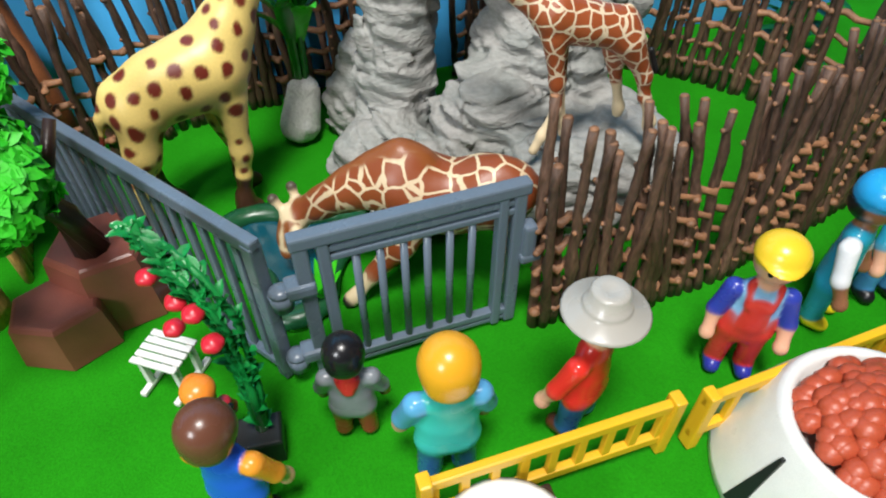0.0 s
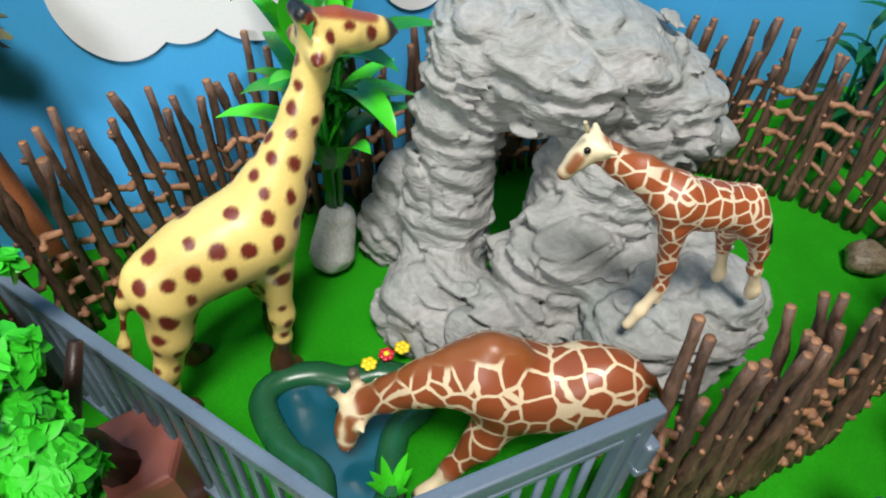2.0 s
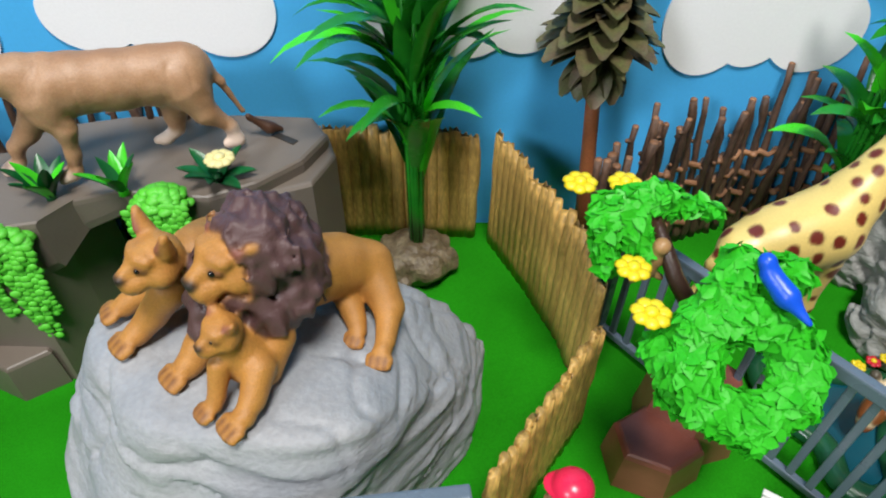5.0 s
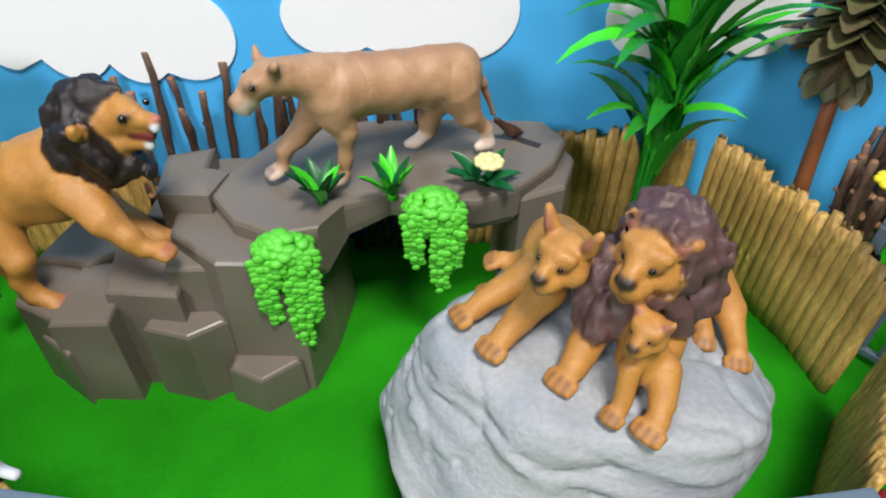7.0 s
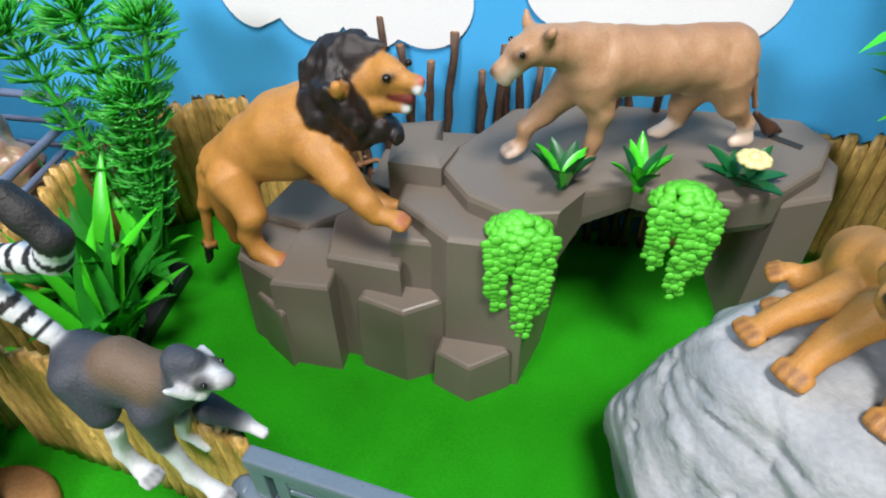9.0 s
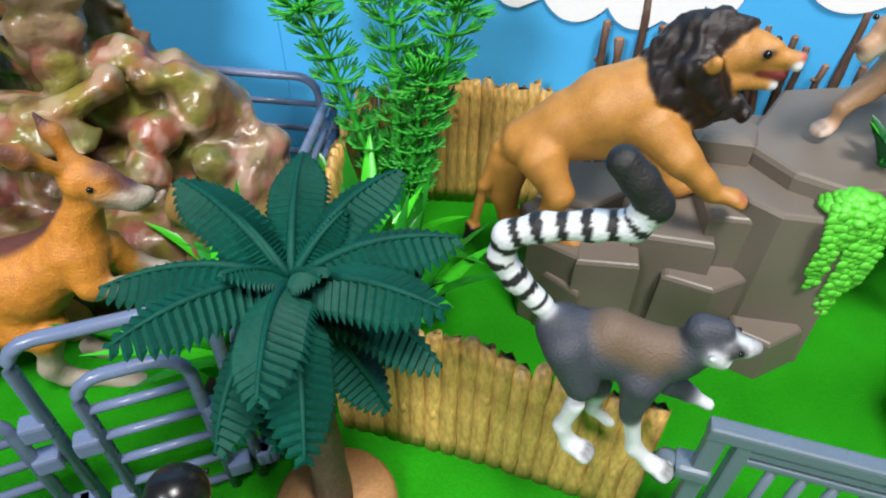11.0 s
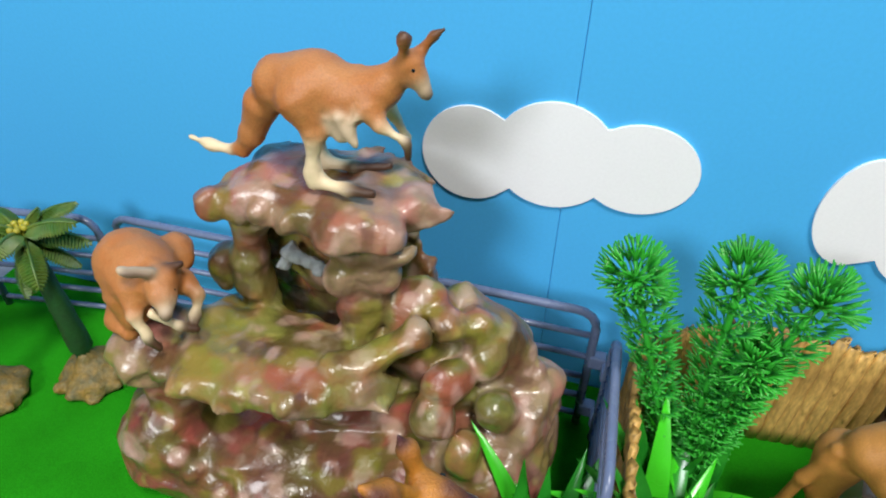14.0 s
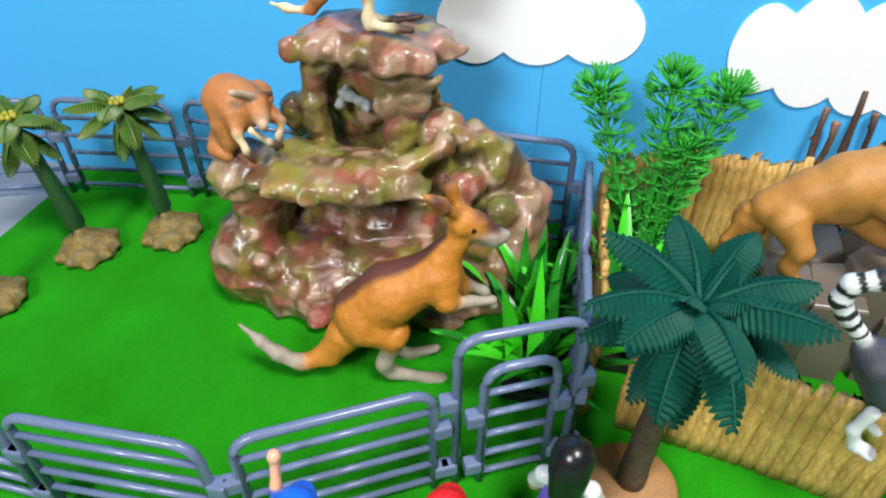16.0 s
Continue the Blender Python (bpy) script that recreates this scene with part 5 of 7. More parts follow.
# slots: 1 pink cream, 2 olive, 3 red brown with recess shade painted in, 4 yellow green
kr = [
    cone((-47.0, 3.6, 1.2), 1.0, mat=3, sq=(5.2, 3.4, 2.6)), cone((-41.6, 3.6, 1.2), 1.0, mat=3, sq=(4.4, 2.8, 3.0)), cone((-37.6, 5.6, 1.8), 1.0, mat=1, sq=(2.9, 3.2, 3.2)),
    cone((-44.0, 6.8, 3.0), 1.0, mat=3, sq=(6.2, 3.2, 4.0)), cone((-45.0, 9.0, 6.5), 1.0, mat=2, sq=(4.6, 1.6, 7.0)),
    cone((-46.6, 3.7, 8.0), 1.0, mat=4, sq=(5.2, 2.6, 0.95)), cone((-43.6, 2.9, 7.9), 1.0, mat=2, sq=(3.4, 1.7, 0.9)), cone((-42.6, 3.0, 8.6), 0.7, (-40.2, 4.9, 9.4), 0.65, 4), cone((-50.6, 3.4, 7.6), 1.0, mat=1, sq=(1.8, 1.8, 1.7)), cone((-50.0, 4.0, 4.8), 1.0, mat=3, sq=(1.7, 2.0, 2.6)),
    cone((-42.6, 5.6, 8.6), 0.9, (-42.4, 5.8, 10.2), 0.85, 3), cone((-43.1, 5.4, 11.2), 0.75, mat=1), cone((-41.9, 5.7, 11.2), 0.85, mat=1), cone((-42.4, 5.9, 12.4), 1.0, mat=1, sq=(1.7, 1.0, 0.8)), cone((-47.2, 6.0, 8.0), 0.9, (-47.0, 6.2, 13.0), 0.7, 2), cone((-48.4, 6.2, 9.6), 0.9, mat=3), cone((-46.3, 5.9, 12.7), 0.55, mat=2),
    cone((-44.4, 7.3, 13.75), 1.0, mat=1, sq=(3.9, 2.6, 0.85)), cone((-40.9, 6.9, 13.7), 0.8, mat=1), cone((-41.3, 6.6, 13.0), 0.6, mat=2),
    cone((-38.8, 7.4, 5.0), 1.0, mat=2, sq=(3.0, 2.2, 4.4)), cone((-40.6, 6.6, 7.4), 1.0, mat=2, sq=(2.0, 1.6, 3.0)), cone((-36.6, 6.8, 3.2), 1.0, mat=1, sq=(2.2, 2.6, 3.2)), cone((-50.6, 3.4, 2.0), 1.0, mat=3, sq=(2.5, 2.8, 3.2)),
]
for i in range(8):
    kr.append(cone((-47.6 + i * 0.92, 5.15 + 0.25 * math.sin(i * 2.1), 13.6 + 0.12 * math.sin(i * 3.3)), 0.62 + 0.12 * math.sin(i * 1.7), mat=1 if i % 4 else 4))
for i in range(9):
    kr.append(cone((-50.4 + i * 1.1, 2.5 - 0.9 * math.sin(i * 0.4) + 0.15 * math.sin(i * 5), 7.75 + 0.06 * i), 0.6 + 0.1 * math.sin(i * 2.3), mat=(4, 2, 1)[i % 3]))
for i, (x, y, z, q) in enumerate(((-39.4, 6.0, 9.0, 0.95), (-38.4, 6.6, 8.6, 0.95), (-37.7, 6.2, 7.3, 1.0), (-36.4, 7.2, 5.8, 1.1), (-38.9, 4.9, 7.3, 0.95), (-35.4, 7.6, 5.2, 0.95), (-40.1, 6.6, 9.8, 0.75), (-37.0, 5.2, 5.8, 0.95), (-38.0, 3.8, 4.6, 0.9), (-35.8, 6.0, 4.4, 0.9), (-39.3, 3.9, 5.9, 0.9), (-36.6, 4.2, 3.4, 1.0))):
    kr.append(cone((x, y, z), q, mat=(4, 2, 4, 1, 2, 1)[i % 6]))
for i in range(26):
    a = r.uniform(-2.9, 0.1)
    kr.append(cone((-44.2 + 7.6 * math.cos(a), 4.6 + 4.3 * math.sin(a), r.uniform(0.4, 3.4)), r.uniform(0.45, 0.9), mat=3 if i % 3 else 1))


def craggy(g, m):
    """Folds, sharp ridges and pits of a glazed casting."""
    fold = np.abs(vnoise(g / np.array([1.9, 1.9, 1.25]), 41))
    crease = np.abs(vnoise(g / np.array([1.0, 1.0, 0.8]), 42))
    return 0.22 * vnoise(g / 2.2, 40) + 0.38 * (fold - 0.3) + 0.2 * (crease - 0.3) + 0.04 * vnoise(g / 0.42, 44)


kr.append(cone((-44.9, 7.7, 10.9), 1.0, mat=2, sq=(2.7, 1.0, 2.6)))
glazed = sculpt(kr, 0.08, 0.14, craggy, -0.05)
# The third colour is red brown glaze, darkened for shade in the low recesses.
tint = painted(glazed, [(0.44, 0.24, 0.19), (0.13, 0.14, 0.025), (0.1, 0.035, 0.025), (0.27, 0.24, 0.06)], 0.22)
tint[:, 3] *= 0.5
spots = np.array(glazed.v)
for scale, seed, colour, edge in ((1.2, 43, (0.3, 0.055, 0.045), 0.1), (1.0, 44, (0.2, 0.2, 0.02), 0.15), (0.8, 45, (0.07, 0.025, 0.018), 0.18), (0.6, 46, (0.5, 0.32, 0.26), 0.28)):
    w_ = np.clip((vnoise(spots / scale, seed) - edge) / 0.25, 0, 1) * 0.7
    tint[:, :3] += (np.array(colour) - tint[:, :3]) * w_[:, None]
    tint[:, 3] = np.maximum(tint[:, 3], w_)
glazed.m = [0] * len(glazed.f)
rock_mesh = glazed.mesh("waterfall_rock", GLAZE)
layer = rock_mesh.attributes.new("tint", "FLOAT_COLOR", "POINT")
layer.data.foreach_set("color", tint.astype(np.float32).ravel())
tagged(part("waterfall_rock", rock_mesh, None), "glossy pink, brown and moss green glazed resin rock with ledges", "rock")
WRAP = mat("clear_plastic_film", (0.6, 0.65, 0.66), 0.15, 0.1, 2, 0.6, 4, depth=0.2, trans=0.4)
wrap = sculpt([cone((0, 0, 0.2), 0.35, (0.3, 0, 0.9), 0.3), cone((0.3, 0.1, 0.9), 0.3, (0.9, 0.1, 0.5), 0.3), cone((1.3, 0.1, 0.2), 0.3)], 0.08, 0.11, lambda g, m: 0.14 * vnoise(g / 0.3, 51))
tagged(part("plastic_wrap", wrap, WRAP, at=(-45.8, 6.2, 10.2)), "crumpled clear plastic wrap inside the rock recess", "plastic wrap")

POOLG = mat("dark_green_plastic", (0.012, 0.095, 0.035), 0.3, 0.1, 1, 0.05)
WATER = mat("teal_water_plastic", (0.006, 0.09, 0.13), 0.08, 0.2, 0.5, 0.05, coat=0.6)
LEAFB = mat("bright_leaf_plastic", (0.06, 0.62, 0.02), 0.3, 0.12, 1, 0.06, rand=0.08)
LEAFM = mat("mid_leaf_plastic", (0.013, 0.2, 0.018), 0.25, 0.25, 0.8, 0.06, second=(0.035, 0.34, 0.022), amount=0.3, rand=0.12)
LEAFD = mat("deep_leaf_plastic", (0.006, 0.12, 0.03), 0.35, 0.2, 1, 0.08)
TEALL = mat("blue_green_frond", (0.003, 0.08, 0.055), 0.6, 0.25, 1.5, 0.3, 10, spec=0.18)
LIME = mat("lime_plastic", (0.11, 0.58, 0.04), 0.5, 0.1, 2, 0.1)
CREST = mat("crown_leaf_plastic", (0.03, 0.44, 0.015), 0.5, 0.12, 1.2, 0.2, 8, spec=0.3, second=(0.04, 0.55, 0.02), amount=0.3)
YELLOW = mat("yellow_plastic", (0.9, 0.7, 0.02), 0.35, 0.08)
REDP = mat("red_plastic", (0.62, 0.02, 0.04), 0.3, 0.08)
BROWNP = mat("red_brown_plastic", (0.27, 0.085, 0.06), 0.35, 0.12, 0.7, 0.1, second=(0.16, 0.045, 0.03), amount=0.3)
TRUNKD = mat("dark_trunk_plastic", (0.045, 0.02, 0.012), 0.4, 0.2, 2, 0.4, 10)
WHITEP = mat("white_plastic", (0.78, 0.78, 0.75), 0.35, 0.06)
STONEW = mat("pale_stone", (0.6, 0.6, 0.57), 0.8, 0.2, 1.0, 0.7, 7, second=(0.4, 0.4, 0.38), amount=0.3, depth=0.1)
PEBBLE = mat("mottled_pebbles", (0.12, 0.08, 0.045), 0.4, 0.35, 2.0, 0.8, 5, second=(0.25, 0.2, 0.12), amount=0.5, depth=0.15)
DARKP = mat("black_plastic_tray", (0.015, 0.018, 0.02), 0.4, 0.2)

out = [(18.4, 0.9), (19.2, 1.7), (20.6, 1.6), (21.8, 0.9), (23.2, 0.7), (24.3, -0.2), (24.2, -1.3), (23.0, -1.9), (22.3, -3.0), (21.8, -4.4), (20.6, -4.9), (19.6, -4.1), (19.7, -2.6), (18.8, -1.2)]


def smooth_loop(pts_, n=6):
    res = []
    m_ = len(pts_)
    for i in range(m_):
        p0, p1, p2, p3 = (Vector((*pts_[(i + j) % m_], 0)) for j in (-1, 0, 1, 2))
        for q in range(n):
            t = q / n
            res.append(0.5 * ((2 * p1) + (p2 - p0) * t + (2 * p0 - 5 * p1 + 4 * p2 - p3) * t * t + (3 * p1 - p0 - 3 * p2 + p3) * t ** 3))
    return res


loop = smooth_loop(out)
pool = tagged(empty("pool"), "small toy pool with dark green rim and teal water", "pool")
part("rim", MB().tube([p + Vector((0, 0, 0.35)) for p in loop], 0.55, 0, 10, 0.75, closed=True), POOLG, pool)
c = sum(loop, Vector()) / len(loop)
part("water", MB().add([(c.x, c.y, 0.28)] + [(c.x + (p.x - c.x) * 0.97, c.y + (p.y - c.y) * 0.97, 0.28) for p in loop], [(0, i + 1, (i + 1) % len(loop) + 1) for i in range(len(loop))]), WATER, pool)


def tuft(name, at, blades, length, width, spread, mats, label, seed, group="", droop=0.5, fold=0.25, height=0.0):
    """A rosette of thick plastic blades."""
    r_ = rng(seed)
    t = tagged(empty(name, at), label, "plant", group)
    for i in range(blades):
        a = 2 * math.pi * i / blades + r_.uniform(-0.2, 0.2)
        tilt = spread * r_.uniform(0.6, 1.1)
        d = (math.cos(a) * math.sin(tilt), math.sin(a) * math.sin(tilt), math.cos(tilt))
        mb = MB()
        L = length * r_.uniform(0.8, 1.1)
        mb.leaf((0.08 * math.cos(a), 0.08 * math.sin(a), height), d, L, width, droop, fold, 0, 6)
        mb.leaf((0.08 * math.cos(a), 0.08 * math.sin(a), height - 0.05), d, L * 0.98, width * 0.9, droop, fold, 0, 6)
        part("blade", mb, mats[i % len(mats)], t)
    part("stem", MB().tube([(0, 0, -0.1), (0, 0, height + 0.3)], [0.22, 0.18], 0, 8), mats[0], t)
    return t


tuft("pool_plant", (21.9, -4.3, 0.3), 8, 1.9, 0.42, 0.45, [LEAFB], "bright green toy water plant in the pool rim", 2, droop=0.2)
tuft("rock_plant", (-11.3, 4.9, 8.1), 9, 1.95, 0.6, 0.5, [LEAFD, LEAFB, LEAFD], "dark and light green toy tuft on the rock ledge", 3, "rock plants")
tuft("rock_plant", (-8.6, 5.2, 8.1), 9, 1.95, 0.5, 0.55, [LEAFB, LEAFD, LEAFB], "light and dark green toy tuft on the rock ledge", 4, "rock plants")


def bloom(name, parent, at, rad, mat_, centre, petals=8, label=""):
    b = MB()
    for i in range(petals):
        a = 2 * math.pi * i / petals
        b.ball((rad * 0.6 * math.cos(a), rad * 0.6 * math.sin(a), 0), rad * 0.45, 0, 8, (1, 1, 0.5))
    head_ = part(name, b, mat_, parent, label, at)
    part("flower_centre", MB().ball((0, 0, rad * 0.15), rad * 0.42, 0, 8, (1, 1, 0.6)), centre, head_)
    return head_


fl = tuft("flower_plant", (-5.0, 5.9, 8.1), 8, 1.7, 0.6, 1.15, [LEAFD], "dark green toy plant with a cream yellow flower", 6, droop=0.3)
CREAMY = mat("cream_flower", (0.85, 0.75, 0.35), 0.4, 0.08)
bloom("flower", fl, (0.25, 0.1, 1.0), 0.62, CREAMY, CREAMY, 9, "cream yellow flower")
pf = tuft("pool_flowers", (23.4, 0.9, 0.1), 5, 0.8, 0.3, 0.7, [LEAFD], "low toy plant with red and yellow flowers by the pool", 8)
for q, (dx, dy, m_) in enumerate(((-0.7, 0, YELLOW), (0.1, 0.2, REDP), (0.8, 0.3, YELLOW))):
    bloom("flower", pf, (dx, dy, 0.85), 0.34, m_, YELLOW, 6)


def trailing(at, heading, seed, label, strands=9, drop=3.0):
    """A hanging cushion of little round leaves with trailing strands."""
    r_ = rng(seed)
    v = tagged(empty("trailing_plant", at, heading), label, "plant", "trailing plants on the rock")
    dome = MB()
    for i in range(90):
        a, q = r_.uniform(0, 6.28), 1.05 * math.sqrt(r_.random())
        x, y = q * math.cos(a), q * math.sin(a) * 0.8
        dome.ball((x, y - 0.3, 0.75 * (1 - (q / 1.15) ** 2) - 0.1), r_.uniform(0.25, 0.32), 0, 8, (1, 1, 0.6))
    tagged(part("cushion", dome, LIME, v), kind="stuff")
    for x, share in ((-1.0, 0.5), (-0.72, 0.65), (-0.2, 0.25), (0.12, 0.85), (0.42, 1.0), (0.98, 0.7), (0.75, 0.2))[:strands]:
        mb = MB()
        length = drop * share
        n = int(4 + length * 2.9)
        for i in range(n):
            u = i / (n - 1)
            for sd in (-1, 1):
                mb.ball((x * (1 - 0.1 * u) + 0.13 * sd + r_.uniform(-0.05, 0.05), -1.0 - 0.15 * math.sin(u * 3) + r_.uniform(-0.06, 0.06), 0.2 - length * u + 0.09 * sd), r_.uniform(0.21, 0.26) * (1 - 0.15 * u), 0, 8, (1, 0.4, 0.85))
        tagged(part("strand", mb, LIME, v), kind="stuff")
    return v


trailing((-12.7, 3.3, 7.4), 8, 12, "lime green trailing toy plant over the rock edge", 7, 4.9)
trailing((-7.0, 5.0, 7.9), 0, 13, "lime green trailing toy plant beside the arch", 7, 4.0)

# stone with a tall leafy plant
stone = sculpt([cone((-0.2, -0.2, 1.0), 1.15, (0.3, 0.2, 2.6), 0.95)], 0.3, 0.1, lambda g, m: 0.07 * vnoise(g / 0.6, 4) + 0.03 * vnoise(g / 0.25, 5), -0.05)
tagged(part("plant_stone", stone, STONEW, at=(23.1, 7.6, 0)), "pale grey rough stone that holds a leafy plant", "stone")


def leafy_plant(name, at, stems, height, leaf_l, leaf_w, per, seed, label, mats, arch=0.9, lean=0.25, droop=1.0, first=0.25):
    r_ = rng(seed)
    p_ = tagged(empty(name, at), label, "plant")
    for s_ in range(stems):
        a = 2 * math.pi * s_ / stems + r_.uniform(-0.4, 0.4)
        ln_ = lean * r_.uniform(0.3, 1.2)
        hh = height * r_.uniform(0.75, 1.05)
        pts_ = [(math.cos(a) * ln_ * hh * u * u + 0.25 * math.cos(a), math.sin(a) * ln_ * hh * u * u + 0.25 * math.sin(a), hh * u) for u in (0, 0.25, 0.5, 0.75, 1)]
        part("stem", MB().tube(pts_, [0.17, 0.15, 0.13, 0.1, 0.06], 0, 6), mats[0], p_)
        for q in range(per):
            u = first + (1 - first) * q / max(1, per - 1)
            i0 = min(3, int(u * 4))
            b_ = Vector(pts_[i0]).lerp(Vector(pts_[i0 + 1]), u * 4 - i0)
            w = a + q * 2.4 + r_.uniform(-0.5, 0.5)
            el = arch * r_.uniform(0.6, 1.2)
            d = (math.cos(w) * math.sin(el), math.sin(w) * math.sin(el), math.cos(el))
            part("leaf", MB().leaf(b_, d, leaf_l * r_.uniform(0.75, 1.15), leaf_w * r_.uniform(0.8, 1.15), droop * r_.uniform(0.6, 1.3), 0.18, 0, 8), mats[(q + s_) % len(mats)], p_)
    return p_


leafy_plant("leafy_plant", (23.4, 8.0, 2.4), 8, 12.0, 4.2, 1.15, 5, 21, "glossy green leafy plastic plant growing from the stone", [LEAFM, LEAFM, LEAFM, LEAFB], 0.5, 0.08, 1.6, 0.3)
tagged(part("pebble_pot", sculpt([cone((0, 0, 0.9), 1.0, sq=(2.2, 2.0, 1.25))], 0.2, 0.15, lambda g, m: 0.22 * vnoise(g / 0.55, 6), -0.05), PEBBLE, at=(3.0, 8.6, 0)), "low mottled pebble mound holding a tall plant", "plant pot")
leafy_plant("bamboo_plant", (3.1, 8.8, 1.2), 9, 15.0, 6.4, 0.95, 6, 22, "tall green plastic bamboo plant with arching leaves", [LEAFM, LEAFM, LEAFB], 0.28, 0.06, 2.0, 0.42)
leafy_plant("dark_fern", (52.5, 6.5, 0.0), 5, 8.5, 3.2, 0.7, 8, 23, "dark green fern behind the twig fence", [LEAFD], 0.9, 0.25, 1.2, 0.1)
tagged(part("dark_stone", sculpt([cone((0, 0, 0.5), 1.0, sq=(1.3, 1.1, 0.9))], 0.2, 0.14, lambda g, m: 0.12 * vnoise(g / 0.6, 16), -0.05), PEBBLE, at=(47.6, -1.2, 0)), "small dark mottled stone on the felt", "stone")

# palm with a scaly brown-green crown
SCALE = mat("brown_green_palm", (0.11, 0.075, 0.04), 0.5, 0.3, 1.5, 0.4, 9, second=(0.1, 0.12, 0.035), amount=0.45)
ORTR = mat("orange_brown_trunk", (0.33, 0.11, 0.04), 0.5, 0.2, 1.2, 0.3, 9)
palm = tagged(empty("palm_tree", (11.9, 9.6, 0)), "toy palm with orange trunk and scaly brown-green crown", "palm tree")
part("trunk", MB().tube([(0, 0, 0), (-0.2, 0.1, 3.5), (-0.5, 0.2, 7.0), (-0.9, 0.3, 11.8)], [0.5, 0.42, 0.36, 0.33], 0, 10), ORTR, palm)
r = rng(51)
for tier in range(6):
    z = 11.4 + tier * 0.62
    rad = 3.1 - 0.32 * tier if tier else 2.1
    for i in range(11 - tier):
        a = 2 * math.pi * i / (11 - tier) + tier * 0.5
        part("frond", MB().leaf((-0.85, 0.3, z), (math.cos(a), math.sin(a), 0.25 if tier else -0.75), rad * r.uniform(0.9, 1.1), 1.3, 0.5, 0.25, 0, 5, lambda u: 0.35 + 0.65 * math.sin(math.pi * min(1, u * 0.9 + 0.05)) if u < 0.98 else 0.2).leaf((-0.85, 0.3, z - 0.18), (math.cos(a), math.sin(a), 0.2 if tier else -0.8), rad * 0.95, 1.0, 0.5, 0.25, 0, 5), SCALE, palm)

# blue-green palm in the foreground
SAND = mat("sand_brown_base", (0.42, 0.22, 0.09), 0.7, 0.2, 1, 0.5, 8)
SCALY = mat("scaly_brown_trunk", (0.1, 0.06, 0.045), 0.6, 0.3, 2, 0.8, 6, depth=0.12)


def frond(length, width, mat_, droop, teeth=19):
    """A plume: a midrib with two pleated half blades cut into pointed teeth."""
    mb = MB()
    pts_, dirs = [], []
    p_, d = Vector((0, 0, 0)), Vector((1, 0, 0.25)).normalized()
    n = teeth * 2
    for i in range(n + 1):
        pts_.append(p_.copy())
        dirs.append(d.copy())
        d = (d + Vector((0, 0, -1)) * droop / n).normalized()
        p_ = p_ + d * length / n
    mb.tube(pts_[::2], [0.13 * (1 - 0.7 * i / teeth) for i in range(teeth + 1)], 0, 6)

    def wide(u):
        return width * 0.5 * min(1, 0.3 + 2.6 * u) * (1 - max(0, (u - 0.62) / 0.38) ** 2 * 0.85)
    for s_ in (-1, 1):
        side = Vector((0, s_, 0))
        for i in range(teeth):
            a, m_, b = 2 * i, 2 * i + 1, 2 * i + 2
            nrm = Vector((0, 1, 0)).cross(dirs[m_]) * -1
            w = wide(m_ / n)
            fwd = dirs[m_] * length / n
            ea, em, eb = (pts_[q] + side * w * 0.86 + fwd * 1.2 + nrm * (-0.45 * w + lift) for q, lift in ((a, -0.04), (m_, 0.05), (b, -0.04)))
            tip = pts_[m_] + side * w * 1.04 + fwd * 2.0 - nrm * 0.74 * w
            up_ = nrm * 0.05
            verts = [pts_[a] - up_, pts_[m_] + up_, pts_[b] - up_, ea, em, eb, tip]
            mb.add(verts, [(0, 1, 4, 3), (1, 2, 5, 4), (3, 4, 6), (4, 5, 6)], 0, False)
    return mb


def frond_palm(name, at, trunk, fronds, length, width, mats, label, base, seed, group="", lean=(0, 0), crown=0.0):
    r_ = rng(seed)
    t = tagged(empty(name, at), label, "palm tree", group)
    part("base", base, mats[2], t)
    top_ = Vector((lean[0], lean[1], trunk))
    n = 9
    pts_ = [Vector((lean[0] * (i / n) ** 1.5, lean[1] * (i / n) ** 1.5, 0.4 + (trunk - 0.4) * i / n)) for i in range(n + 1)]
    part("trunk", MB().tube(pts_, [0.62 - 0.28 * i / n + 0.03 * (i % 2) for i in range(n + 1)], 0, 12), mats[1], t)
    shapes = [frond(length * k_, width * w_, mats[0], dr).mesh("frond", mats[0]) for k_, w_, dr in ((1.0, 1.0, 1.3), (1.0, 1.0, 1.5), (0.95, 0.95, 1.0), (0.5, 0.6, 0.9))]
    count = [round(fronds * q) for q in (0.34, 0.28, 0.22, 0.16)]
    for tier, many in enumerate(count):
        for i in range(many):
            f = part("frond", shapes[tier], None, t, at=top_ + Vector((0, 0, (0.25, 0.1, -0.1, 0.3)[tier])), rz=0)
            f.rotation_euler = (radians(r_.uniform(-12, 12)), radians((-34, -4, 42, -50)[tier] + r_.uniform(-8, 8)), 2 * math.pi * i / many + (0.2, 0.75, 0.5, 0.9)[tier] + r_.uniform(-0.18, 0.18))
    if crown:
        cb = MB()
        for i in range(7):
            a = 2 * math.pi * i / 7
            cb.tube([top_, top_ + Vector((0.3 * math.cos(a), 0.3 * math.sin(a), crown))], [0.14, 0.1], 0, 6).ball(top_ + Vector((0.36 * math.cos(a), 0.36 * math.sin(a), crown)), 0.17, 0, 7)
        part("flower_head", cb, mats[3], t)
    return t


